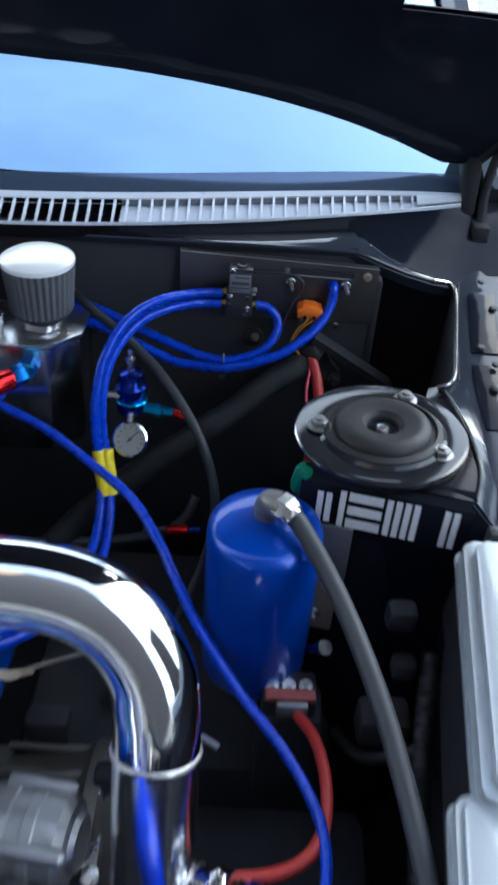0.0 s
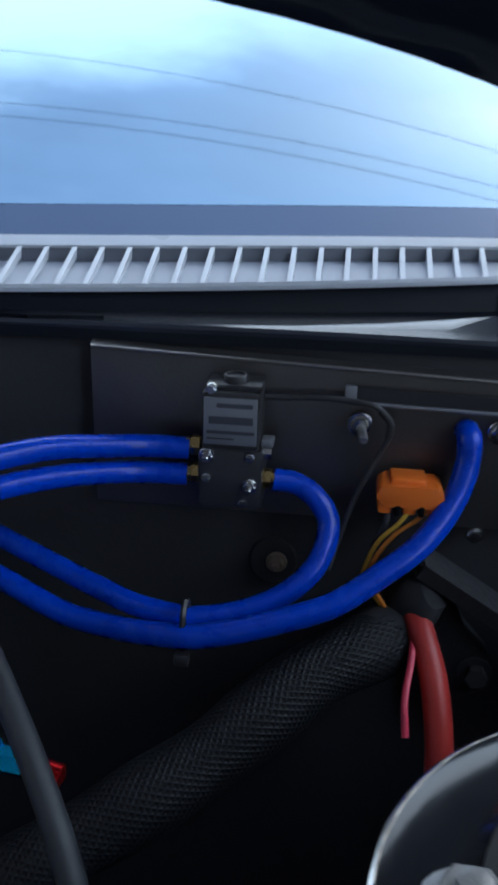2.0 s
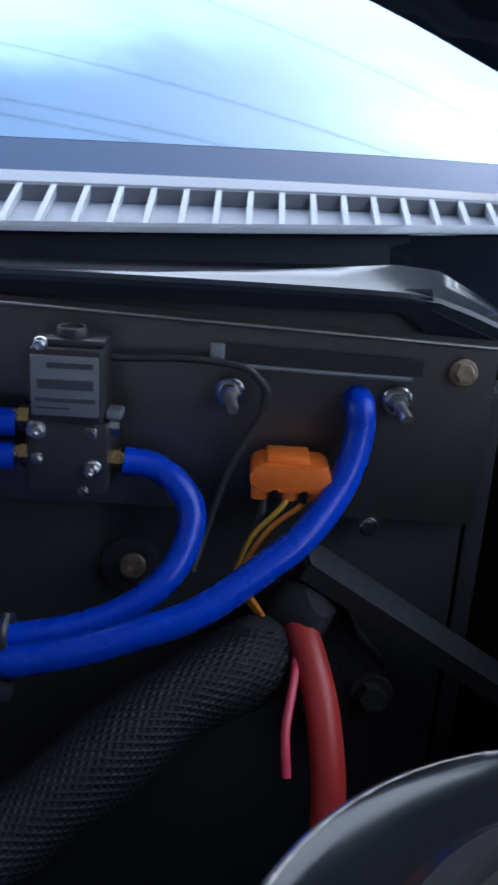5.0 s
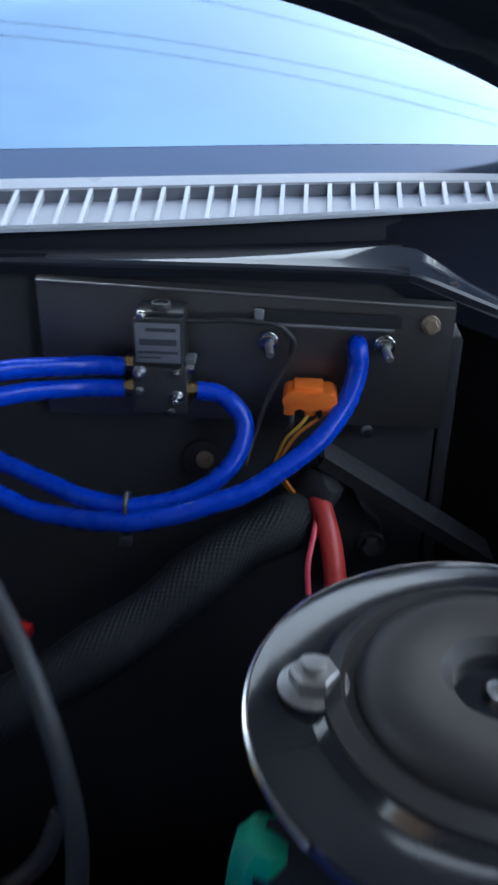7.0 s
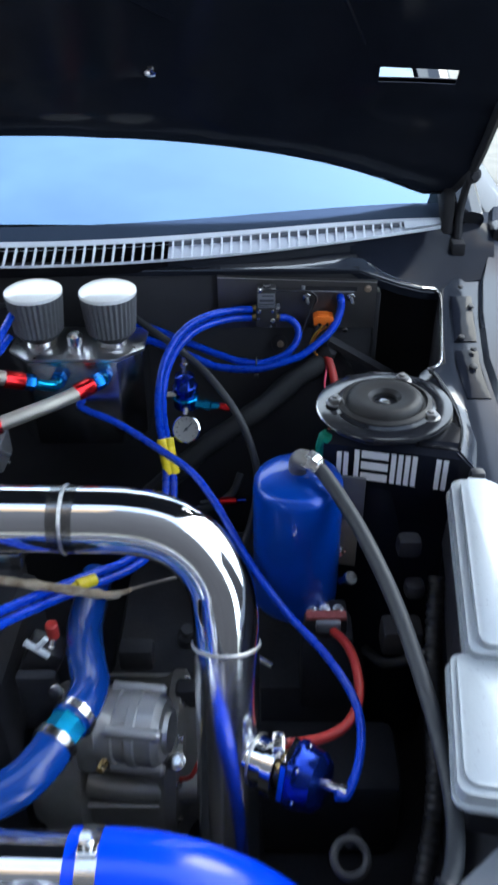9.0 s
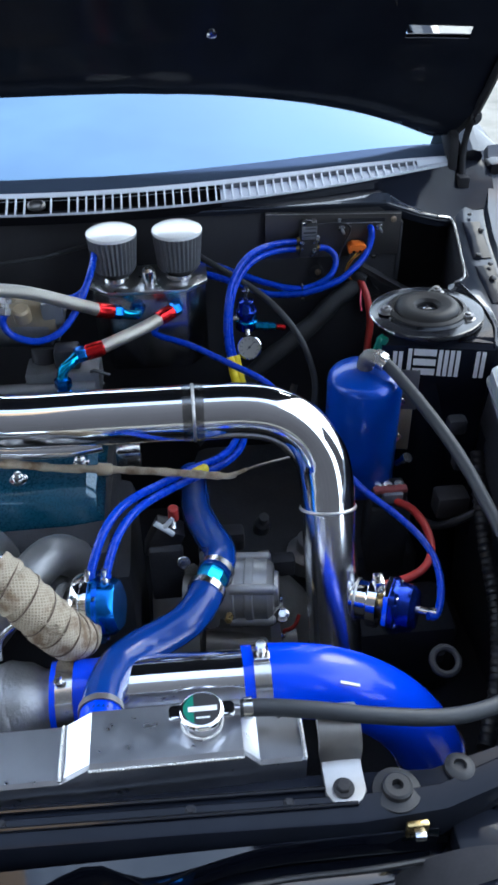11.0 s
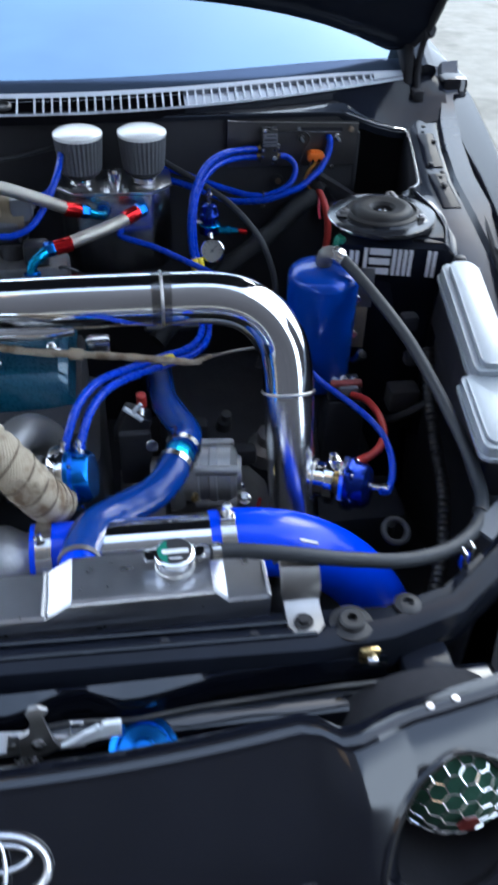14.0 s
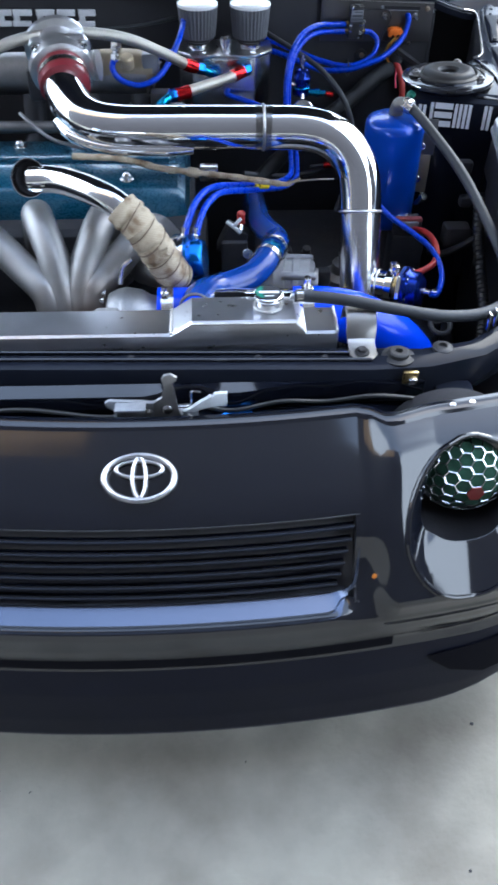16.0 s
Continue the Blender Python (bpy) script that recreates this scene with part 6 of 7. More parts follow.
for x, y, z in ((0.531, 0.812, 0.708), (0.532, 0.811, 0.640)):
    part("bolt", bolt_bm((x, y, z), (-0.2, -1, 0), 0.005, 0.008), STEEL, cc)
part("drain_tap", lathe([(0.006, 0), (0.006, 0.02), (0.009, 0.022), (0.009, 0.03)], (0.535, 0.80, 0.592), (0.3, -0.4, 0.6), 10), STEEL, cc)
grn = thing("green_cap", (0.505, 0.868, 0.765), "green plastic cap beside the strut tower", "cap")
part("cap", lathe([(0.007, -0.02), (0.010, -0.012), (0.010, 0.012), (0.007, 0.018), (0, 0.019)], (0.508, 0.868, 0.779), (0.15, -0.2, 1), 18, wave=lambda a, i: 1 + 0.05 * math.cos(9 * a)), GREEN, grn)
ov = thing("overflow_hose", (0.5, 0.8, 0.78), "thick grey rubber hose from catch can to radiator neck", "hose")
part("hose", tube([(0.486, 0.803, 0.793), (0.503, 0.788, 0.786), (0.540, 0.728, 0.755), (0.570, 0.650, 0.728), (0.590, 0.580, 0.700), (0.606, 0.500, 0.670), (0.611, 0.430, 0.652), (0.600, 0.370, 0.648), (0.570, 0.322, 0.652), (0.520, 0.285, 0.660), (0.455, 0.265, 0.672), (0.38, 0.262, 0.688), (0.31, 0.268, 0.700), (0.26, 0.275, 0.703), (0.228, 0.277, 0.703)], 0.0092, 18, 8), GREY_HOSE, ov)
part("end_ferrule", tube([(0.484, 0.805, 0.793), (0.489, 0.800, 0.792), (0.497, 0.793, 0.789)], 0.0118, 18), STEEL, ov)
part("neck_clamp", band((0.236, 0.277, 0.703), (1, 0, 0), 0.0098, 0.010), CLAMP, ov)
part("zip_tie", band((0.590, 0.352, 0.6495), (0.6, 0.8, 0), 0.0098, 0.004), BLACK_PLASTIC, ov)

# ---- strut tower ----
ST = Vector((0.590, 0.912, 0.808))
SA = Vector((-0.03, 0.02, 1)).normalized()
st = thing("strut_tower", (0.59, 0.91, 0.25), "glossy black suspension strut tower with a round top mount", "strut tower")
twr = bmesh.new()
lathe([(0.10, -0.56), (0.080, -0.30), (0.066, -0.10), (0.066, -0.03), (0.072, -0.014), (0.0885, -0.004), (0.088, -0.001)], ST, SA, 48, twr)
part("tower", twr, BAY_PAINT, st)
part("shoulder", sheet([[(0.655, 1.010, 0.806), (0.645, 0.975, 0.808), (0.650, 0.930, 0.8075), (0.640, 0.868, 0.803), (0.622, 0.838, 0.796)], [(0.662, 1.004, 0.812), (0.664, 0.976, 0.812), (0.668, 0.932, 0.811), (0.661, 0.866, 0.806), (0.648, 0.832, 0.796)], [(0.668, 0.998, 0.8145), (0.675, 0.962, 0.8135), (0.682, 0.915, 0.812), (0.684, 0.862, 0.806), (0.676, 0.828, 0.794)]], 0.003), STRUT_PAINT, st)
part("shoulder_slope", sheet([[(0.6685, 0.998, 0.8150), (0.6755, 0.962, 0.8140), (0.6825, 0.915, 0.8125), (0.6845, 0.862, 0.8065), (0.6765, 0.828, 0.7945)], [(0.678, 1.000, 0.820), (0.688, 0.962, 0.815), (0.697, 0.912, 0.805), (0.702, 0.858, 0.792), (0.700, 0.815, 0.770)], [(0.690, 1.004, 0.826), (0.696, 0.962, 0.817), (0.702, 0.910, 0.802), (0.706, 0.855, 0.785), (0.707, 0.805, 0.755)]], 0.003), FLANGE, st)
part("shoulder_front", sheet([[(0.674, 0.826, 0.793), (0.676, 0.822, 0.72), (0.676, 0.822, 0.40)], [(0.700, 0.813, 0.769), (0.702, 0.810, 0.70), (0.702, 0.810, 0.40)]], 0.003), BAY_PAINT, st)
part("front_face", sheet([[(0.506 + 0.034 * k, 0.870 - 0.0075 * k, 0.40), (0.506 + 0.034 * k, 0.865 - 0.0075 * k, 0.715), (0.506 + 0.034 * k, 0.857 - 0.0075 * k, 0.728), (0.506 + 0.034 * k, 0.857 - 0.0075 * k, 0.786), (0.510 + 0.034 * k, 0.868 - 0.0065 * k, 0.800)] for k in range(6)], 0.003), BAY_PAINT, st)
part("shoulder_edge", tube([(0.664, 1.002, 0.8150), (0.669, 0.992, 0.8160), (0.6755, 0.962, 0.8150), (0.6825, 0.915, 0.8135), (0.6845, 0.862, 0.8075), (0.6765, 0.828, 0.7955)], 0.0022, 10), STRUT_PAINT, st)
part("top_flange", lathe([(0.0895, -0.004), (0.0905, 0.0), (0.0895, 0.0035), (0.084, 0.0045), (0.068, 0.004), (0.064, 0.007)], ST, SA, 64), STRUT_PAINT, st)
part("edge_ring", tube([ST + SA * 0.0015 + Vector((0.0902 * math.cos(radians(a)), 0.0902 * math.sin(radians(a)), 0.0027 * math.cos(radians(a)) - 0.0018 * math.sin(radians(a)))) for a in range(30, 226, 8)], 0.0017, 8, 2), STEEL, st, "rim worn to bright metal")
part("mount_rubber", lathe([(0.064, 0.004), (0.063, 0.009), (0.057, 0.012), (0.055, 0.0085), (0.052, 0.0085), (0.050, 0.014), (0.047, 0.0165), (0.042, 0.0185), (0.036, 0.0185), (0.030, 0.0175), (0.022, 0.0160), (0.0175, 0.011), (0.0165, -0.008), (0, -0.008)], ST, SA, 56), STRUT_RUBBER, st)
part("centre_nut", bolt_bm(ST - SA * 0.0075, SA, 0.0125, 0.014, 1.1, 0.003), STEEL, st)
for dx, dy in ((-0.066, 0.002), (0.032, 0.060), (0.056, -0.036)):
    part("stud_nut", bolt_bm(ST + SA * 0.005 + Vector((dx, dy, 0)), SA, 0.0092, 0.008, 1.45, 0.003), CAST, st)
U = Vector((0.17, -0.0375, 0)).normalized()
N = Vector((U.y, -U.x, 0)).normalized()


def print_bar(u0, v0, u1, v1, slant=0.0):
    """A flat white bar on the tower's front face; u along it, v down."""
    o = Vector((0.512, 0.8557, 0.7835)) + N * 0.0022
    b = bmesh.new()
    vs = [b.verts.new(o + U * (u + slant * (v - v0)) + Vector((0, 0, -v))) for u, v in ((u0, v0), (u1, v0), (u1, v1), (u0, v1))]
    b.faces.new(vs)
    ret = bmesh.ops.extrude_face_region(b, geom=list(b.faces))
    bmesh.ops.translate(b, verts=[q for q in ret["geom"] if isinstance(q, bmesh.types.BMVert)], vec=N * 0.0006)
    part("print_bar", b, WHITE_PRINT, st, "plain white printed bar")


for u0 in (0.0125, 0.0215, 0.0355, 0.0830, 0.0920, 0.1010, 0.1100, 0.1400, 0.1490):
    print_bar(u0, 0.0 if u0 > 0.03 else 0.006, u0 + 0.0062, 0.047 if u0 > 0.03 else 0.044)
for v0 in (0.0, 0.0175, 0.035):
    print_bar(0.0445, v0, 0.0795, v0 + 0.0115)

# ---- fuse box ----
fb = thing("fuse_box", (0.67, 0.6, 0.66), "pale grey fuse box lid in two stepped halves", "fuse box")
FU = Matrix.Rotation(radians(-8), 3, "Z")


def fuse_lid(cx, cy, w, l, z0, z1):
    b = bmesh.new()
    prism(round_rect(-w / 2, -l / 2, w / 2, l / 2, 0.012), z0, z1, "z", min(0.003, (z1 - z0) * 0.4), b)
    bmesh.ops.transform(b, matrix=Matrix.Translation((cx, cy, 0)) @ FU.to_4x4(), verts=b.verts)
    return b


REAR = Matrix.Translation((0.6805, 0.668, 0.7635)) @ Matrix.Rotation(radians(-4.7), 4, "Z") @ Matrix.Rotation(radians(10.5), 4, "X")


def rear_lid(w, l, z0, z1):
    b = bmesh.new()
    prism(round_rect(-w / 2, -l / 2, w / 2, l / 2, 0.010), z0, z1, "z", min(0.003, (z1 - z0) * 0.4), b)
    bmesh.ops.transform(b, matrix=REAR, verts=b.verts)
    return b


part("rear_lid", rear_lid(0.060, 0.245, -0.031, -0.010), SILVER_PLASTIC, fb)
part("rear_lid_top", rear_lid(0.041, 0.233, -0.011, 0.0), SILVER_PLASTIC, fb)
part("rear_seam", rear_lid(0.066, 0.251, -0.037, -0.030), SILVER_PLASTIC, fb)
part("rear_base", rear_lid(0.054, 0.235, -0.12, -0.036), BLACK_PLASTIC, fb)
part("front_lid", fuse_lid(0.661, 0.479, 0.096, 0.166, 0.698, 0.716), SILVER_PLASTIC, fb)
part("front_lid_top", fuse_lid(0.661, 0.480, 0.084, 0.154, 0.715, 0.722), SILVER_PLASTIC, fb)
part("lid_seam", fuse_lid(0.661, 0.479, 0.102, 0.172, 0.693, 0.699), SILVER_PLASTIC, fb)
part("base", fuse_lid(0.676, 0.61, 0.058, 0.36, 0.60, 0.706), BLACK_PLASTIC, fb)
part("latch_tab", box((0.712, 0.535, 0.692), (0.724, 0.56, 0.712), 0.003), SILVER_PLASTIC, fb)
part("rear_plug", box((0.685, 0.792, 0.735), (0.705, 0.808, 0.785), 0.006), BLACK_PLASTIC, fb)

# ---- breather tank with two filters ----
bt = thing("breather_tank", (0.145, 1.095, 0.655), "brushed aluminium breather tank with chamfered corners", "breather tank")
T0, T1, TY0, TY1 = 0.044, 0.243, 1.045, 1.150
tank = prism([(T0, TY0 + 0.03), (T0 + 0.030, TY0), (T1 - 0.035, TY0), (T1, TY0 + 0.035), (T1, TY1), (T0, TY1)], 0.655, 0.806, "z", 0.003)
part("body", tank, TANK_ALLOY, bt)
part("lid_flange", prism([(T0 - 0.003, TY0 + 0.029), (T0 + 0.029, TY0 - 0.003), (T1 - 0.034, TY0 - 0.003), (T1 + 0.003, TY0 + 0.034), (T1 + 0.003, TY1), (T0 - 0.003, TY1)], 0.803, 0.809, "z", 0.0015), BRUSHED, bt)
for x in (0.088, 0.198):
    part("filter_neck", lathe([(0.017, 0.808), (0.017, 0.835)], (x, 1.090, 0), seg=28), BRUSHED, bt)
part("vent_cap", lathe([(0.009, 0.808), (0.009, 0.822), (0.012, 0.823), (0.012, 0.836), (0.008, 0.840), (0, 0.840)], (0.146, 1.068, 0), seg=24), STEEL, bt)
bft = thing("breather_filter", (0.088, 1.090, 0.826), "small conical breather filter, its cap whitened for mirrored sky", "breather filter", "breather filters")
part("media", lathe([(0.031, 0.831), (0.0360, 0.835), (0.0412, 0.893), (0.041, 0.895)], (0.088, 1.09, 0), seg=192, wave=lambda a, i: 1 + 0.030 * math.cos(32 * a)), FILTER_MEDIA, bft, "pleated grey gauze")
part("base_rubber", lathe([(0.020, 0.816), (0.022, 0.824), (0.033, 0.829), (0.034, 0.834)], (0.088, 1.09, 0), seg=40), RUBBER, bft)
part("neck_clamp", lathe([(0.0215, 0.812), (0.023, 0.813), (0.023, 0.821), (0.0215, 0.822)], (0.088, 1.09, 0), seg=40), CLAMP, bft)
# sky reflection of the chrome cap is put into a white colour
part("cap", lathe([(0.0420, 0.8925), (0.0430, 0.895), (0.0422, 0.8985), (0.036, 0.902), (0.02, 0.9045), (0, 0.9055)], (0.088, 1.09, 0), seg=48), CAP_SKY_WHITE, bft, "domed cap in white for the sky its chrome mirrors")
copy_thing(bft, pose(0.198, 1.090, 0.826))


def hose_end(at, way, elbow, label):
    """Red socket on the hose, blue nut and elbow on to the tank."""
    f = thing("hose_end", at, label, "hose fitting", "anodised hose ends")
    a, w = Vector(at), Vector(way).normalized()
    part("red_socket", lathe([(0.0105, -0.014), (0.0125, -0.012), (0.0125, 0.014), (0.0115, 0.016)], a, w, 24, wave=lambda q, i: 1 + 0.03 * math.cos(6 * q)), RED_ANO, f, "red anodised socket")
    part("blue_nut", lathe([(0.0118, 0.016), (0.0125, 0.018), (0.0125, 0.030), (0.010, 0.033)], a, w, 6), BLUE_ANO, f, "blue anodised nut")
    part("blue_elbow", tube([a + w * 0.03] + [Vector(p) for p in elbow], 0.0085, 16), CYAN_ANO, f, "light blue anodised elbow")
    e = Vector(elbow[-1])
    d = (e - Vector(elbow[-2])).normalized()
    part("swivel_nut", lathe([(0.0125, -0.006), (0.0135, -0.004), (0.0135, 0.008), (0.0125, 0.010)], e, d, 6), BLUE_ANO, f)
    return f


hose_end((0.070, 0.985, 0.807), (0.9, 0.35, -0.35), [(0.105, 1.000, 0.790), (0.120, 1.014, 0.781), (0.122, 1.034, 0.780)], "red and blue anodised hose end on the breather tank")
hose_end((0.168, 0.990, 0.789), (0.75, 0.55, 0.15), [(0.186, 1.010, 0.793), (0.190, 1.022, 0.788), (0.188, 1.036, 0.782)], "red and blue anodised hose end beside the breather tank")
hose_end((0.058, 0.900, 0.783), (-0.93, -0.25, -0.12), [(0.022, 0.880, 0.776), (0.010, 0.872, 0.769), (0.005, 0.868, 0.757), (0.005, 0.867, 0.748)], "red and blue anodised hose end turned down to the cam cover")
for x, z in ((0.122, 0.780), (0.188, 0.782)):
    solo("tank_port", lathe([(0.013, 0), (0.013, 0.012), (0.010, 0.014)], (x, 1.046, z), (0, -1, 0.0), 6), BLUE_ANO, "blue anodised hexagon port on the breather tank", "port", "tank ports", at=(x, 1.046, z))
hose("braided_hose", [(-0.34, 0.84, 0.80), (-0.31, 0.845, 0.86), (-0.27, 0.855, 0.886), (-0.205, 0.875, 0.897), (-0.13, 0.900, 0.895), (-0.05, 0.930, 0.875), (0.02, 0.955, 0.840), (0.062, 0.981, 0.811)], 0.0105, BRAID_STEEL, "long braided steel breather hose arched over the throttle body", "hose", "braided hoses", 18, 8)
hose("braided_hose", [(0.064, 0.902, 0.784), (0.095, 0.920, 0.788), (0.130, 0.950, 0.788), (0.160, 0.982, 0.787)], 0.0105, BRAID_STEEL, "short braided steel hose between two red fittings", "hose", "braided hoses", 18, 8)

# ---- boost solenoid on its plate ----
bp2 = thing("mounting_plate", (0.48, 1.155, 0.83), "dark brushed metal plate bolted to the firewall", "plate")
rows = []
for x, zt in ((0.3565, 0.890), (0.3575, 0.890), (0.602, 0.8815), (0.603, 0.8815)):
    rows.append([(x, 1.1575, 0.803), (x, 1.156, 0.82), (x, 1.155, zt - 0.004), (x, 1.1555, zt), (x, 1.160, zt + 0.002)])
part("plate", sheet(rows, 0.0025), mat("dark_brushed_plate", (0.12, 0.115, 0.118), 0.38, 0.8, 0.3, 14, bump=0.08, bump_scale=500, dirt=(0.15, 0.13, 0.115), dirt_amount=0.6), bp2)
# one pale tube carries both the bare edge and its painted highlight
part("bright_top_edge", tube([(0.357, 1.1545, 0.8895), (0.44, 1.1545, 0.8868), (0.52, 1.1545, 0.8841), (0.602, 1.1545, 0.8812)], 0.0008, 8, 3), BRACKET_STEEL, bp2, "bright line for the worn top edge and the highlight along it")
part("slot", sheet([[(0.488 + 0.014 * k, 1.1515, 0.8772 - 0.0003 * k), (0.488 + 0.014 * k, 1.1515, 0.8705 - 0.0003 * k)] for k in range(7)], 0.001), FIREWALL, bp2)
part("slot_edge", tube([(0.492, 1.1505, 0.8690), (0.53, 1.1505, 0.8682), (0.568, 1.1505, 0.8674)], 0.0010, 8), LABEL_GREY, bp2)
part("slot_clip", box((0.486, 1.149, 0.869), (0.492, 1.152, 0.878), 0.001), LABEL_GREY, bp2)
part("corner_bolt", bolt_bm((0.589, 1.1535, 0.871), (0, -1, 0.05), 0.0042, 0.004, 1.35), RUSTY, bp2)
part("low_bolt", bolt_bm((0.5575, 1.1535, 0.801), (0, -1, 0.05), 0.0034, 0.004, 1.3), STEEL, bp2)
for x, z in ((0.4945, 0.8575), (0.5635, 0.8575)):
    s = thing("stud", (x, 1.154, z), "threaded steel stud with a bright nut and washer", "stud", "plate studs")
    part("nut", bolt_bm((x, 1.1535, z), (0, -1, -0.05), 0.0045, 0.005, 1.45), STEEL, s)
    part("thread", lathe([(0.0024, 0.004), (0.0024, 0.014), (0.002, 0.0155), (0, 0.0155)], (x, 1.1535, z), (0.15, -1, -0.25), 14), BRIGHT_CAST, s)

so = thing("boost_solenoid", (0.432, 1.14, 0.85), "black four-port boost solenoid with a grey label", "solenoid valve")
so_b = bmesh.new()
box((0.4165, 1.118, 0.848), (0.4465, 1.152, 0.8795), 0.0022, so_b)
part("coil", so_b, BLACK_PLASTIC, so)
part("valve_block", box((0.4145, 1.120, 0.8155), (0.4485, 1.152, 0.8485), 0.002), BLACK_PLASTIC, so)
part("label_plate", box((0.4178, 1.1168, 0.8515), (0.4452, 1.1182, 0.8765), 0.0004), LABEL_GREY, so, "grey printed label")
for x0, z0, x1, z1 in ((0.4245, 0.8715, 0.443, 0.8738), (0.4205, 0.8628, 0.4432, 0.8668), (0.4195, 0.8575, 0.444, 0.8592), (0.4195, 0.8545, 0.4335, 0.8554)):
    part("print_bar", box((x0, 1.1163, z0), (x1, 1.1169, z1), 0), GREY_PRINT, so, "plain dark printed bar")
part("top_knob", lathe([(0.0064, 0), (0.0064, 0.003), (0.0058, 0.0042), (0.0048, 0.0042), (0.0046, 0.0028), (0, 0.0028)], (0.4325, 1.131, 0.8825), (0, -0.1, 1), 24), BLACK_PLASTIC, so)
part("top_bracket", box((0.418, 1.122, 0.8795), (0.447, 1.150, 0.8825), 0.001), BLACK_PLASTIC, so)
for x, z, r, st_ in ((0.4192, 0.8445, 0.0034, 0.004), (0.4418, 0.8445, 0.0022, 0.0), (0.4420, 0.8285, 0.0034, 0.006), (0.4190, 0.8320, 0.0022, 0.0), (0.4385, 0.8185, 0.0020, 0.0), (0.4215, 0.8805, 0.0024, 0.0)):
    part("screw", bolt_bm((x, 1.1205, z), (0, -1, -0.1), r, 0.0035, 1.3, st_), STEEL, so)
for x, z, s in ((0.4145, 0.8465, -1), (0.4145, 0.8305, -1), (0.4485, 0.8300, 1)):
    part("brass_port", lathe([(0.0058, 0), (0.0058, 0.0045), (0.0045, 0.005), (0.004, 0.010)], (x, 1.131, z), (s, 0, 0), 6), BRASS, so, "brass hose port")
part("steel_port", lathe([(0.0048, 0), (0.0048, 0.004), (0.003, 0.0045), (0, 0.0045)], (0.4485, 1.131, 0.8452), (1, 0, 0), 6), STEEL, so)
part("port_tab", box((0.4470, 1.124, 0.849), (0.4535, 1.138, 0.853), 0.001), LABEL_GREY, so)
part("cable", tube([(0.447, 1.138, 0.8735), (0.458, 1.139, 0.8735), (0.475, 1.139, 0.8745), (0.492, 1.139, 0.8738), (0.505, 1.1385, 0.8715), (0.5125, 1.138, 0.864), (0.5125, 1.138, 0.855), (0.508, 1.137, 0.845), (0.4985, 1.132, 0.825), (0.4905, 1.125, 0.80), (0.486, 1.115, 0.785)], 0.0016, 10), BLACK_PLASTIC, so)
part("cable_sleeve", tube([(0.507, 1.1384, 0.870), (0.5128, 1.138, 0.8635), (0.5126, 1.138, 0.855)], 0.0021, 10), RUBBER, so)

so.location, so.scale = (0.4325, 1.1485, 0.848), (0.95, 0.75, 0.95)

# hoses at the solenoid
hose("vacuum_hose", [(0.410, 1.142, 0.8425), (0.393, 1.139, 0.8435), (0.376, 1.130, 0.8455), (0.347, 1.103, 0.8515), (0.318, 1.077, 0.848), (0.296, 1.052, 0.833), (0.280, 1.025, 0.806), (0.2725, 1.005, 0.765), (0.2725, 0.993, 0.725), (0.277, 0.984, 0.699), (0.281, 0.968, 0.670), (0.282, 0.93, 0.640), (0.278, 0.87, 0.632), (0.264, 0.81, 0.645), (0.240, 0.765, 0.657), (0.205, 0.722, 0.676), (0.160, 0.665, 0.699), (0.108, 0.585, 0.732), (0.080, 0.535, 0.730), (0.0625, 0.500, 0.700), (0.0605, 0.494, 0.689)], 0.0058, BLUE_HOSE, "bright blue vacuum hose from solenoid to wastegate", "hose", "blue vacuum hoses", 14, 6)
hose("vacuum_hose", [(0.409, 1.142, 0.8283), (0.389, 1.139, 0.8290), (0.372, 1.130, 0.831), (0.350, 1.108, 0.8355), (0.326, 1.082, 0.836), (0.303, 1.058, 0.8235), (0.286, 1.034, 0.799), (0.2785, 1.015, 0.765), (0.2785, 1.003, 0.725), (0.283, 0.994, 0.699), (0.290, 0.972, 0.668), (0.294, 0.93, 0.634), (0.290, 0.87, 0.624), (0.275, 0.81, 0.636), (0.250, 0.765, 0.646), (0.215, 0.722, 0.663), (0.172, 0.665, 0.688), (0.124, 0.585, 0.722), (0.097, 0.535, 0.722), (0.0815, 0.500, 0.698), (0.0805, 0.494, 0.689)], 0.0058, BLUE_HOSE, "bright blue vacuum hose beside its twin to the wastegate", "hose", "blue vacuum hoses", 14, 6)
for at, ax, n in (((0.2785, 0.980, 0.692), (0.17, -0.5, -0.87), 4), ((0.198, 0.708, 0.676), (-0.7, -0.75, 0.3), 2)):
    yt = thing("yellow_tape", at, "yellow tape wound round a pair of blue hoses", "tape")
    for k in range(n):
        p = Vector(at) + Vector(ax).normalized() * (k * 0.013 - 0.006)
        part("winding", lathe([(0.0074, -0.008), (0.0078, -0.007), (0.0078, 0.007), (0.0074, 0.008)], p + Vector((-0.0005, 0, 0)), Vector(ax) + Vector((0.06 * (-1) ** k, 0, 0)), 18), YELLOW_TAPE, yt)
        part("winding", lathe([(0.0074, -0.008), (0.0078, -0.007), (0.0078, 0.007), (0.0074, 0.008)], p + Vector((0.0085, 0.003, 0)), Vector(ax) - Vector((0.06 * (-1) ** k, 0, 0)), 18), YELLOW_TAPE, yt)
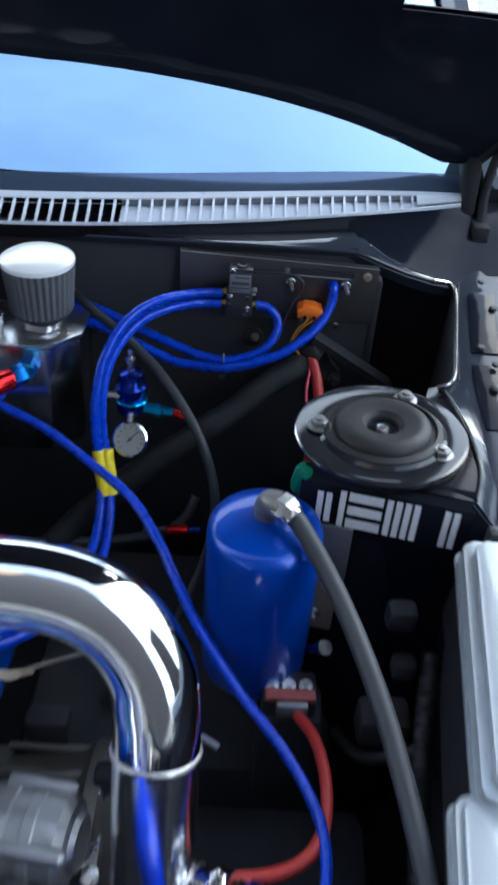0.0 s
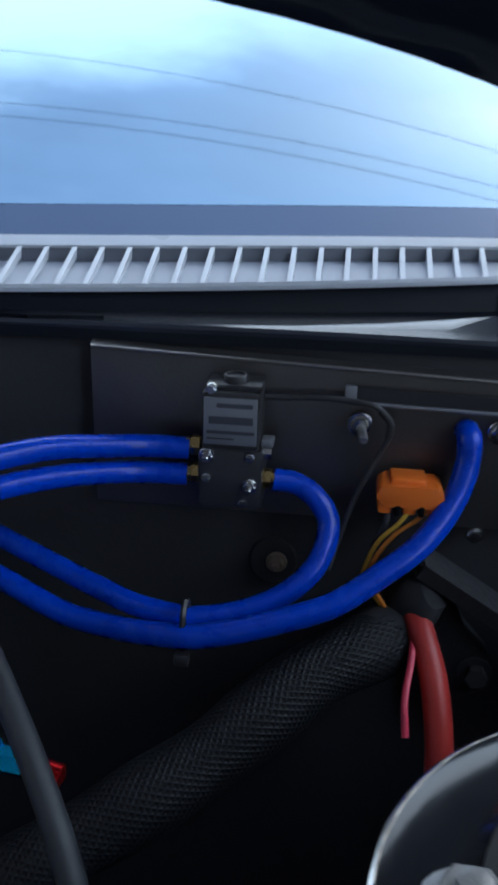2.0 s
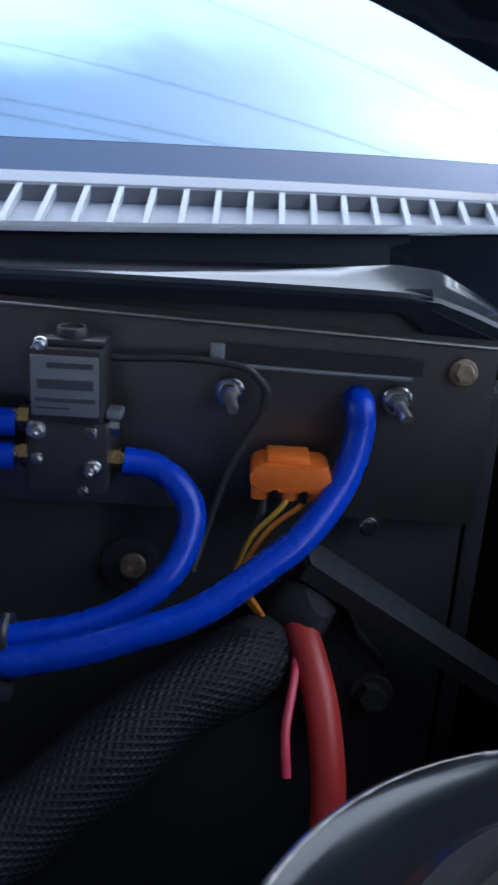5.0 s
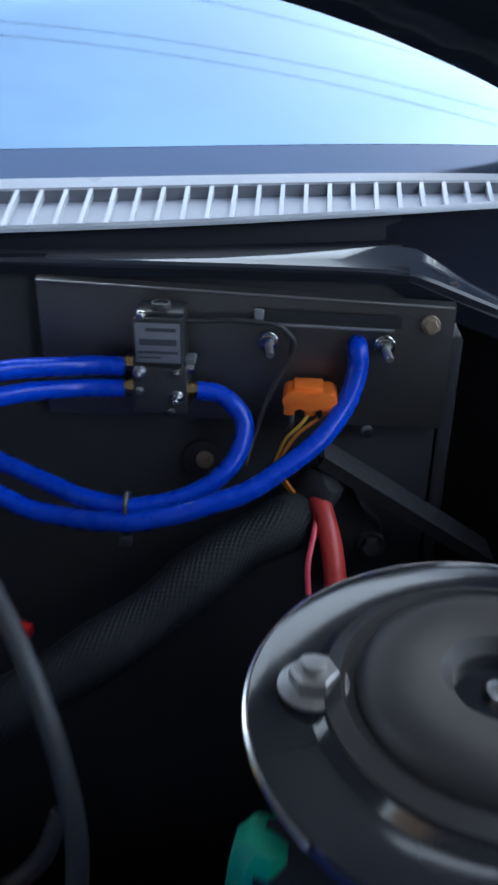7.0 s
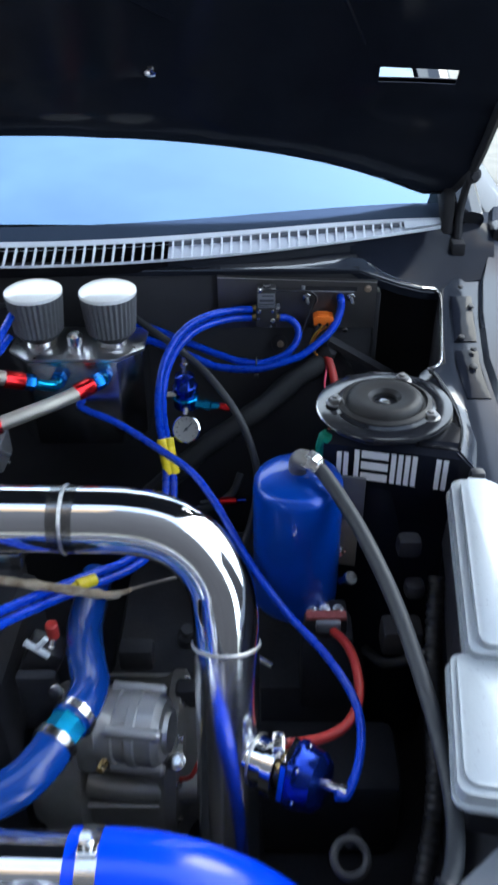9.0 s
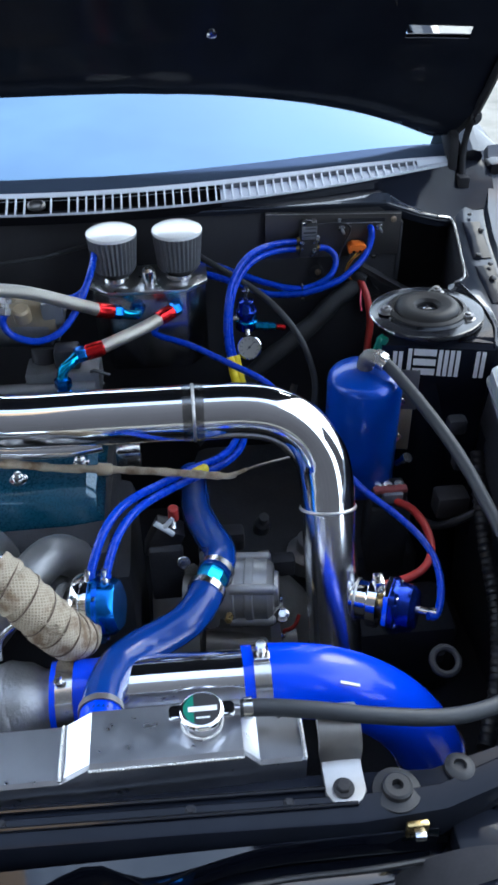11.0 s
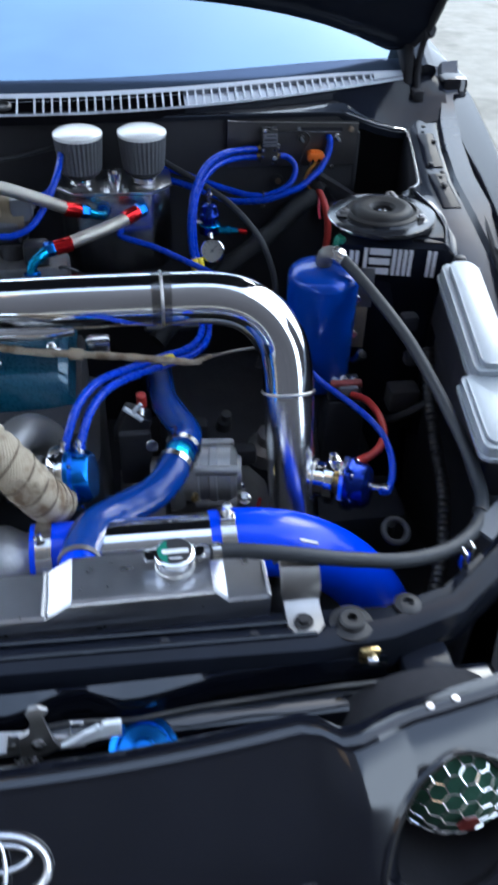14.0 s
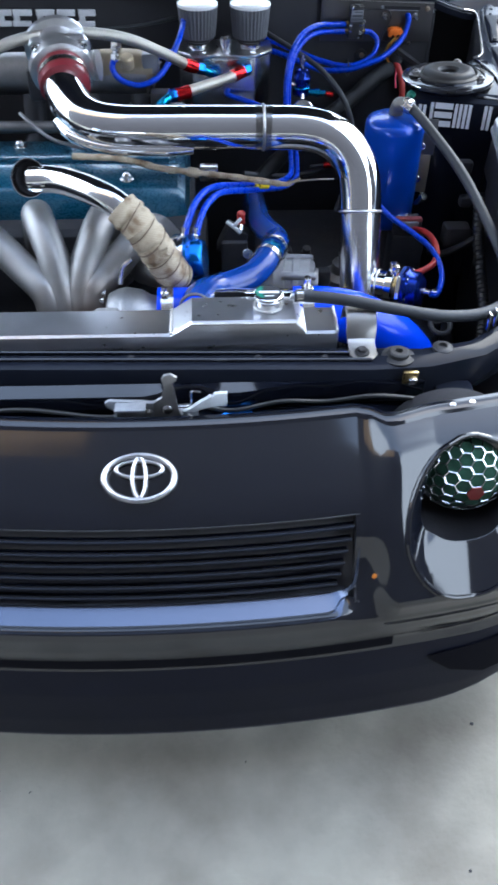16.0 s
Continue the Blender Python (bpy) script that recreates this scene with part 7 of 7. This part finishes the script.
hose("vacuum_hose", [(0.453, 1.1425, 0.8285), (0.465, 1.144, 0.8265), (0.475, 1.141, 0.821), (0.4815, 1.137, 0.813), (0.4825, 1.131, 0.805), (0.479, 1.123, 0.795), (0.471, 1.116, 0.786), (0.458, 1.111, 0.7775), (0.441, 1.107, 0.7715), (0.423, 1.106, 0.7675), (0.414, 1.106, 0.767), (0.389, 1.111, 0.768), (0.367, 1.119, 0.7715), (0.345, 1.127, 0.776), (0.3, 1.138, 0.79), (0.255, 1.148, 0.805), (0.2, 1.157, 0.818)], 0.0058, BLUE_HOSE, "bright blue vacuum hose looped below the solenoid", "hose", "blue vacuum hoses", 14, 6)
hose("vacuum_hose", [(0.547, 1.166, 0.856), (0.5475, 1.147, 0.8565), (0.548, 1.143, 0.845), (0.542, 1.134, 0.827), (0.528, 1.12, 0.8105), (0.509, 1.109, 0.7975), (0.488, 1.099, 0.7855), (0.467, 1.094, 0.7785), (0.446, 1.092, 0.7715), (0.426, 1.092, 0.766), (0.416, 1.093, 0.764), (0.391, 1.101, 0.759), (0.366, 1.109, 0.757), (0.348, 1.113, 0.759), (0.31, 1.122, 0.772), (0.262, 1.135, 0.786), (0.2, 1.152, 0.8)], 0.0061, BLUE_HOSE, "bright blue vacuum hose curving out of the firewall", "hose", "blue vacuum hoses", 14, 6)
zt = thing("zip_tie", (0.4165, 1.099, 0.765), "black zip tie holding two blue hoses together", "zip tie")
zb = bmesh.new()
zo = [(0.0, 0.0145), (0.006, 0.010), (0.0075, 0.0), (0.0065, -0.009), (0.0, -0.0135), (-0.0065, -0.009), (-0.0075, 0.0), (-0.006, 0.010), (0.0, 0.0145)]
tube([(0.4165, 1.0995 + a, 0.7655 + b) for a, b in zo], 0.0016, 6, 4, zb, cap=False)
part("strap", zb, BLACK_PLASTIC, zt)
part("head", box((0.4130, 1.0875, 0.7500), (0.4200, 1.0935, 0.7565), 0.001), BLACK_PLASTIC, zt)

# orange connector and its wires
oc = thing("orange_connector", (0.522, 1.13, 0.825), "orange electrical plug with yellow and orange wires", "connector")
ob_ = bmesh.new()
prism(round_rect(0.5050, 0.8235, 0.5370, 0.8345, 0.0042), 1.130, 1.150, "y", 0.0015, ob_)
box((0.5110, 1.133, 0.833), (0.5285, 1.149, 0.8372), 0.0012, ob_)
part("shell", ob_, ORANGE, oc)
for x in (0.5090, 0.5210, 0.5325):
    part("socket", box((x - 0.0032, 1.131, 0.8190), (x + 0.0036, 1.147, 0.8262), 0.0016), ORANGE, oc)
# black blocks paint in the dark between the sockets
for x in (0.5152, 0.5268):
    part("cavity_shade", box((x - 0.0012, 1.1285, 0.8195), (x + 0.0014, 1.144, 0.8245), 0.0006), HOLE_SHADE_BLACK, oc)
part("wire", tube([(0.523, 1.134, 0.824), (0.517, 1.131, 0.815), (0.508, 1.132, 0.804), (0.503, 1.133, 0.791), (0.502, 1.133, 0.781), (0.512, 1.133, 0.767), (0.519, 1.132, 0.757), (0.525, 1.132, 0.759)], 0.0012, 8), YELLOW_WIRE, oc)
part("wire", tube([(0.532, 1.134, 0.824), (0.525, 1.131, 0.817), (0.515, 1.131, 0.808), (0.507, 1.131, 0.795), (0.5045, 1.131, 0.783), (0.5130, 1.131, 0.7685), (0.520, 1.131, 0.758), (0.526, 1.131, 0.7605)], 0.0012, 8), ORANGE_WIRE, oc)
part("black_lead", tube([(0.5110, 1.136, 0.8195), (0.5105, 1.134, 0.812), (0.506, 1.137, 0.800), (0.503, 1.140, 0.785)], 0.0016, 8), BLACK_PLASTIC, oc)
solo("rubber_boot", lathe([(0, -0.016), (0.010, -0.012), (0.0135, -0.004), (0.013, 0.006), (0.009, 0.012), (0, 0.014)], (0.530, 1.136, 0.767), (0.5, -0.2, 0.6), 20, wave=lambda a, i: 1 + 0.12 * math.sin(3 * a + i)), MATT_BLACK, "black rubber boot where the wires pass the firewall", "boot", at=(0.530, 1.136, 0.767))
hose("red_cable", [(0.527, 1.136, 0.767), (0.532, 1.12, 0.761), (0.5375, 1.104, 0.748), (0.5405, 1.092, 0.733), (0.542, 1.082, 0.715), (0.541, 1.073, 0.695), (0.535, 1.055, 0.66), (0.525, 1, 0.59), (0.515, 0.9, 0.53)], 0.0068, RED_CABLE, "thick red battery cable coming through the firewall", "cable", "red cables", 16)
hose("pink_wire", [(0.5265, 1.13, 0.767), (0.528, 1.12, 0.76), (0.527, 1.106, 0.7545), (0.524, 1.09, 0.742), (0.525, 1.081, 0.728)], 0.0018, PINK_WIRE, "thin pink wire beside the red cable", "wire", "", 10)
bk = thing("firewall_bracket", (0.555, 1.15, 0.74), "black pressed bracket bolted to the firewall", "bracket")
bkb = prism([(0.512, 0.778), (0.535, 0.776), (0.552, 0.766), (0.556, 0.748), (0.572, 0.735), (0.574, 0.712), (0.552, 0.700), (0.542, 0.705), (0.54, 0.75), (0.52, 0.765)], 1.146, 1.160, "y", 0.002)
part("plate", bkb, DIRTY_BLACK, bk)
part("bolt", bolt_bm((0.5655, 1.145, 0.7235), (0, -1, 0.05), 0.0065, 0.007, 1.5), DIRTY_BLACK, bk)
solo("diagonal_rail", sheet([[(0.530 + 0.11 * k, 1.150 + 0.0 * k, 0.797 - 0.068 * k), (0.532 + 0.11 * k, 1.130, 0.793 - 0.068 * k), (0.528 + 0.11 * k, 1.132, 0.785 - 0.068 * k), (0.526 + 0.11 * k, 1.152, 0.783 - 0.068 * k)] for k in (0, 0.25, 0.5, 0.75, 1.0)], 0.002), DIRTY_BLACK, "black pressed rail running down across the firewall", "rail", at=(0.53, 1.15, 0.79))
fb2 = thing("firewall_stud", (0.455, 1.16, 0.77), "rusty stud and round plate on the firewall", "stud")
part("plate", lathe([(0.0135, 0), (0.0125, 0.002), (0.006, 0.003), (0, 0.003)], (0.4535, 1.163, 0.772), (0, -1, 0.1), 24), FIREWALL, fb2)
part("nut", bolt_bm((0.4555, 1.159, 0.773), (0, -1, 0.1), 0.0042, 0.006, 1.4, 0.004), RUSTY, fb2)
SLEEVE = [(0.520, 1.135, 0.748), (0.510, 1.122, 0.750), (0.496, 1.110, 0.749), (0.479, 1.099, 0.744), (0.457, 1.082, 0.732), (0.434, 1.065, 0.7185), (0.395, 1.04, 0.700), (0.33, 1.01, 0.665), (0.26, 0.98, 0.61), (0.2, 0.93, 0.57)]
sl_t = thing("braided_sleeve", SLEEVE[0], "thick black braided cable sleeve along the firewall", "cable sleeve")
part("braid", tube(SLEEVE, lambda s: 0.0172 + 0.0008 * math.sin(s * 40), 28, 8), BRAID_BLACK, sl_t)
part("end_collar", tube([(0.522, 1.139, 0.747), (0.515, 1.129, 0.7495), (0.507, 1.119, 0.750)], 0.0182, 24), MATT_BLACK, sl_t, "black tape round the end")
part("inner_cable", tube([(0.53, 1.16, 0.745), (0.520, 1.137, 0.748)], 0.011, 16), RUBBER, sl_t)

# pressure regulator with gauge
rg = thing("fuel_pressure_regulator", (0.309, 1.04, 0.73), "blue anodised fuel pressure regulator with a round gauge", "pressure regulator")
part("body", lathe([(0.016, 0.728), (0.0185, 0.731), (0.0185, 0.744), (0.015, 0.747), (0.015, 0.756), (0.0195, 0.759), (0.0195, 0.766), (0.016, 0.770), (0.0145, 0.783), (0.006, 0.786)], (0.309, 1.040, 0), seg=32), NAVY_ANO, rg)
part("adjuster", lathe([(0.0045, 0.784), (0.0045, 0.797), (0.007, 0.798), (0.007, 0.803), (0.0035, 0.804), (0.0035, 0.812), (0, 0.812)], (0.309, 1.040, 0), seg=6), STEEL, rg)
part("ring", lathe([(0.0192, 0.744), (0.0202, 0.745), (0.0202, 0.747), (0.0192, 0.748)], (0.309, 1.040, 0), seg=32), CYAN_ANO, rg)
part("stem", tube([(0.310, 1.025, 0.735), (0.310, 1.018, 0.724)], 0.005, 10), STEEL, rg)
part("union", lathe([(0.007, 0), (0.007, 0.012), (0.0085, 0.013), (0.0085, 0.022), (0.006, 0.024), (0.006, 0.036)], (0.325, 1.033, 0.737), (1, -0.1, -0.05), 6), CYAN_ANO, rg, "light blue anodised union")
part("red_end", lathe([(0.0055, 0), (0.0055, 0.016), (0, 0.018)], (0.361, 1.0295, 0.7353), (1, -0.1, -0.2), 14), RED_ANO, rg)
part("left_union", lathe([(0.006, 0), (0.006, 0.018), (0.004, 0.02)], (0.295, 1.036, 0.752), (-1, -0.1, 0.1), 6), STEEL, rg)
GC, GA = Vector((0.311, 1.006, 0.709)), Vector((-0.05, -0.86, 0.50)).normalized()
gd = part("gauge", lathe([(0.019, -0.016), (0.0205, -0.014), (0.0215, 0.0), (0.0215, 0.003), (0.0195, 0.004), (0.0188, 0.001)], GC, GA, 40), CHROME, rg, "chrome gauge case")
part("dial", lathe([(0.0188, 0.0008), (0.0188, 0.0014), (0, 0.0014)], GC, GA, 36), GAUGE_FACE, gd, "white dial")
rotG = frame_of(GA)
tick = bmesh.new()
for k in range(11):
    a = radians(-135 + 27 * k)
    p = [GC + rotG @ Vector((r_ * math.sin(a) + s_ * math.cos(a), r_ * math.cos(a) - s_ * math.sin(a), 0.0018)) for r_, s_ in ((0.013, -0.0005), (0.013, 0.0005), (0.0168, 0.0005), (0.0168, -0.0005))]
    tick.faces.new([tick.verts.new(q) for q in p])
part("tick_marks", tick, GREY_PRINT, gd)
nd = bmesh.new()
tube([GC + rotG @ Vector((-0.004, -0.004, 0.0026)), GC + rotG @ Vector((0.010, 0.011, 0.0026))], 0.0007, 6, 2, nd)
lathe([(0.0024, 0.0014), (0.0024, 0.0032), (0, 0.0034)], GC, GA, 14, nd)
part("needle", nd, GREY_PRINT, gd)

hose("grey_hose", [(0.215, 1.145, 0.836), (0.245, 1.120, 0.826), (0.313, 1.07, 0.799), (0.358, 1.022, 0.777), (0.396, 0.98, 0.737), (0.4165, 0.952, 0.682), (0.417, 0.932, 0.638), (0.405, 0.91, 0.59), (0.38, 0.87, 0.54)], 0.0056, GREY_HOSE, "dark grey rubber hose running down beside the regulator", "hose", "grey hoses", 14)
hose("grey_hose", [(0.392, 1.0, 0.63), (0.380, 0.985, 0.605), (0.350, 0.972, 0.588), (0.30, 0.965, 0.58), (0.24, 0.95, 0.585), (0.18, 0.93, 0.60)], 0.0062, GREY_HOSE, "thin grey rubber hose low behind the pipe", "hose", "grey hoses", 12)
rc = thing("red_connector", (0.373, 0.966, 0.602), "small red crimp connector on a low cable", "connector")
part("sleeve", lathe([(0.005, -0.014), (0.0065, -0.012), (0.0065, 0.012), (0.004, 0.014)], (0.373, 0.966, 0.602), (1, 0.05, 0.05), 14), RED_ANO, rc)
part("lead", tube([(0.33, 0.963, 0.600), (0.36, 0.966, 0.602)], 0.004, 10), GREY_HOSE, rc)
part("blue_tip", lathe([(0.004, 0.014), (0.004, 0.028)], (0.373, 0.966, 0.602), (1, 0.05, 0.05), 12), NAVY_ANO, rc)
hose("vacuum_hose", [(0.15, 1.045, 0.737), (0.151, 1.03, 0.732), (0.211, 1, 0.722), (0.279, 0.95, 0.708), (0.326, 0.908, 0.7), (0.36, 0.861, 0.684), (0.382, 0.82, 0.672), (0.403, 0.786, 0.654), (0.429, 0.755, 0.631), (0.46, 0.722, 0.608), (0.501, 0.675, 0.594), (0.526, 0.632, 0.588), (0.5385, 0.6, 0.58), (0.5405, 0.565, 0.573), (0.533, 0.528, 0.567), (0.519, 0.5, 0.5605), (0.506, 0.497, 0.563)], 0.0056, BLUE_HOSE, "long thin blue hose from breather tank to blow-off valve", "hose", "blue vacuum hoses", 14, 6)
hose("vacuum_hose", [(-0.079, 0.939, 0.835), (-0.083, 0.935, 0.818), (-0.070, 0.932, 0.798), (-0.033, 0.930, 0.787), (0.004, 0.940, 0.798), (0.031, 0.965, 0.824), (0.046, 0.99, 0.848), (0.056, 1.03, 0.866), (0.058, 1.10, 0.87)], 0.0058, BLUE_HOSE, "short blue hose looped from the plenum union", "hose", "blue vacuum hoses", 14, 6)
hose("vacuum_hose", [(-0.015, 1.005, 0.822), (0.01, 1.01, 0.818), (0.035, 1.03, 0.822), (0.048, 1.07, 0.832)], 0.0055, BLUE_HOSE, "short blue hose at the plenum's back", "hose", "blue vacuum hoses", 12, 6)

# wrapped oil line above the engine
ol2 = thing("wrapped_oil_line", (0.1, 0.70, 0.69), "oil line in worn tan wrap across the engine", "oil line")
OL = [(-0.14, 0.655, 0.760), (-0.05, 0.659, 0.752), (0.013, 0.671, 0.730), (0.072, 0.676, 0.719), (0.15, 0.672, 0.711), (0.238, 0.666, 0.700), (0.258, 0.668, 0.699)]
part("wrap", tube(OL, lambda s: (0.0052 + 0.0010 * ((s * 17) % 1.0) + 0.0005 * math.sin(s * 61)) * (1 if s < 0.95 else 0.75), 14, 10), WRAP, ol2)
part("end_wire", tube([(0.250, 0.667, 0.699), (0.275, 0.680, 0.698), (0.31, 0.700, 0.692), (0.345, 0.722, 0.682)], 0.0020, 8), DULL_CAST, ol2)
part("joint", lathe([(0.008, -0.01), (0.009, -0.008), (0.009, 0.008), (0.008, 0.01)], (0.074, 0.6765, 0.7185), (0.9, 0.0, -0.15), 14), WRAP, ol2)
part("loose_end", tube([(0.245, 0.666, 0.700), (0.262, 0.664, 0.706), (0.272, 0.662, 0.712)], 0.0028, 8), WRAP, ol2)
part("metal_plug", box((0.085, 0.735, 0.672), (0.122, 0.76, 0.70), 0.004), STEEL, ol2)

# battery terminal, red cable
tm = thing("fuse_terminal", (0.507, 0.745, 0.56), "fuse holder with a red strip and bright screws", "fuse holder")
part("block", box((0.482, 0.740, 0.550), (0.540, 0.780, 0.580), 0.004), BLACK_PLASTIC, tm)
part("red_strip", box((0.484, 0.737, 0.581), (0.538, 0.750, 0.589), 0.002), mat("faded_red_strip", (0.30, 0.07, 0.07), 0.5, 0, 0.5, 160), tm)
part("clear_cover", box((0.497, 0.730, 0.565), (0.530, 0.743, 0.584), 0.003), LABEL_GREY, tm)
for x in (0.492, 0.510, 0.528):
    part("screw", bolt_bm((x, 0.757, 0.583), (0, -0.2, 1), 0.005, 0.006), STEEL, tm)
solo("fuse_tray", box((0.48, 0.735, 0.40), (0.55, 0.79, 0.550), 0.008), DIRTY_BLACK, "dirty black tray below the fuse holder", "tray", at=(0.515, 0.75, 0.46))
hose("red_cable", [(0.520, 0.730, 0.570), (0.535, 0.695, 0.582), (0.543, 0.650, 0.585), (0.541, 0.610, 0.578), (0.525, 0.582, 0.572), (0.495, 0.568, 0.565), (0.455, 0.568, 0.553), (0.41, 0.575, 0.53)], 0.0062, RED_CABLE, "red battery cable looped beside the blow-off valve", "cable", "red cables", 14)

# firewall lettering strip and small cables at the far side
fl = thing("printed_strip", (-0.24, 1.158, 0.85), "row of plain white printed blocks on the firewall", "print")
for x0, x1 in ((-0.345, -0.315), (-0.312, -0.272), (-0.262, -0.224), (-0.218, -0.180), (-0.172, -0.136)):
    part("print_bar", box((x0, 1.158, 0.832), (x1, 1.1648, 0.842), 0.0004), WHITE_PRINT, fl)
    part("print_bar", box((x0 + 0.003, 1.158, 0.853), (x1 + 0.003, 1.1648, 0.865), 0.0004), WHITE_PRINT, fl)
    part("print_bar", box((x0 + 0.004, 1.158, 0.842), (x0 + 0.016, 1.1648, 0.853), 0.0004), WHITE_PRINT, fl)
hose("black_cable", [(-0.30, 1.15, 0.80), (-0.15, 1.13, 0.83), (-0.04, 1.12, 0.845), (0.06, 1.155, 0.855)], 0.004, GREY_HOSE, "thin dark cable along the firewall", "cable", "", 10)

# right-hand bay: loose dark parts below the strut tower
dk = thing("wiring_loom", (0.62, 0.62, 0.5), "black ribbed wiring loom against the inner wing", "wiring loom")
part("trunk", tube([(0.66, 0.78, 0.62), (0.65, 0.72, 0.58), (0.64, 0.64, 0.54), (0.63, 0.54, 0.50), (0.60, 0.44, 0.47), (0.56, 0.36, 0.45)], lambda s: 0.011 + 0.0012 * math.sin(s * 260), 12, 30), LOOM, dk)
part("branch", tube([(0.65, 0.70, 0.57), (0.62, 0.70, 0.55), (0.59, 0.72, 0.52), (0.57, 0.76, 0.50)], 0.007, 10), LOOM, dk)
part("plug", box((0.60, 0.765, 0.665), (0.632, 0.79, 0.695), 0.008), DIRTY_BLACK, dk)
part("plug", box((0.615, 0.755, 0.60), (0.642, 0.78, 0.625), 0.008), DIRTY_BLACK, dk)
part("bracket", box((0.585, 0.72, 0.53), (0.64, 0.76, 0.575), 0.008), DIRTY_BLACK, dk)
rr_ = thing("rubber_ring", (0.505, 0.455, 0.50), "black rubber ring bracket beside the elbow hose", "bracket")
part("ring", torus((0.520, 0.445, 0.530), (0, -0.5, 1), 0.018, 0.005), RUBBER, rr_)
part("stalk", tube([(0.52, 0.465, 0.525), (0.53, 0.49, 0.50), (0.54, 0.51, 0.45)], 0.006, 10), RUBBER, rr_)

# ---- the rest of the car, plain, and the wires over the street ----
body = thing("car_body", (0, 2.4, 0.2), "plain black coupe body behind the engine bay", "car body")
for s in (-1, 1):
    part("side_panel", prism([(1.27, 0.22), (3.9, 0.24), (4.0, 0.50), (3.95, 0.86), (3.2, 0.93), (1.27, 0.925)], s * 0.80, s * 0.855, "x", 0.012), BLACK_PAINT, body)
    part("pillar", tube([screen(s * 0.72, 0.0) + Vector((s * 0.04, 0.0, -0.01)), screen(s * 0.72, 0.5) + Vector((s * 0.03, 0, 0)), screen(s * 0.72, 1.0) + Vector((0, 0.02, 0)), Vector((s * 0.63, 2.6, 1.40)), Vector((s * 0.70, 3.2, 0.95))], 0.03, 10), BLACK_PAINT, body)
part("tail_panel", box((-0.84, 3.9, 0.25), (0.84, 3.96, 0.88), 0.02), BLACK_PAINT, body)
part("floor_pan", box((-0.80, 1.20, 0.20), (0.80, 3.9, 0.24), 0.01), MATT_BLACK, body)
part("dashboard", box((-0.78, 1.30, 0.60), (0.78, 1.62, 0.90), 0.05), MATT_BLACK, body)
part("rear_deck", sheet([[(x, 2.55, 1.40), (x, 3.25, 0.94), (x, 3.92, 0.88)] for x in (-0.62, 0.0, 0.62)], 0.01), BLACK_PAINT, body)
for s in (-1, 1):
    for y in (0.52, 3.05):
        wh = thing("wheel", (s * 0.74, y, 0.0), "black car wheel on the concrete", "wheel", "wheels")
        part("tyre", lathe([(0.19, -0.07), (0.27, -0.073), (0.295, -0.05), (0.298, 0.05), (0.27, 0.073), (0.19, 0.07)], (s * 0.772, y, 0.297), (s, 0, 0), 40), RUBBER, wh)
        part("rim", lathe([(0.19, -0.065), (0.18, 0.05), (0.06, 0.03), (0, 0.035)], (s * 0.772, y, 0.297), (s, 0, 0), 32), DULL_CAST, wh)
for x, y0, y1 in ((-14.0, 10.0, 6.0), (-14.0, 4.7, 4.3), (14.0, 3.65, 2.0)):
    pole = thing("utility_pole", (x, (y0 + y1) / 2, 0), "grey wooden utility pole carrying street wires", "utility pole", "utility poles")
    part("post", lathe([(0.14, 0), (0.12, 4), (0.10, 7.4), (0, 7.42)], (x, (y0 + y1) / 2, 0), seg=16), DULL_CAST, pole)
    part("crossarm", box((x - 0.05, y1 - 0.2, 6.93), (x + 0.05, y0 + 0.2, 7.03), 0.01), DULL_CAST, pole)
for ya, yb in ((9.9, 2.1), (6.1, 3.2), (4.6, 3.55), (4.42, 3.4)):
    hose("overhead_wire", [(-14.0, ya, 7.05), (-7, ya + (yb - ya) * 0.25, 6.98), (0, (ya + yb) / 2, 6.95), (7, ya + (yb - ya) * 0.75, 6.98), (14.0, yb, 7.05)], 0.0042, MATT_BLACK, "black overhead street wire strung between two poles", "wire", "overhead wires", 6, 8)
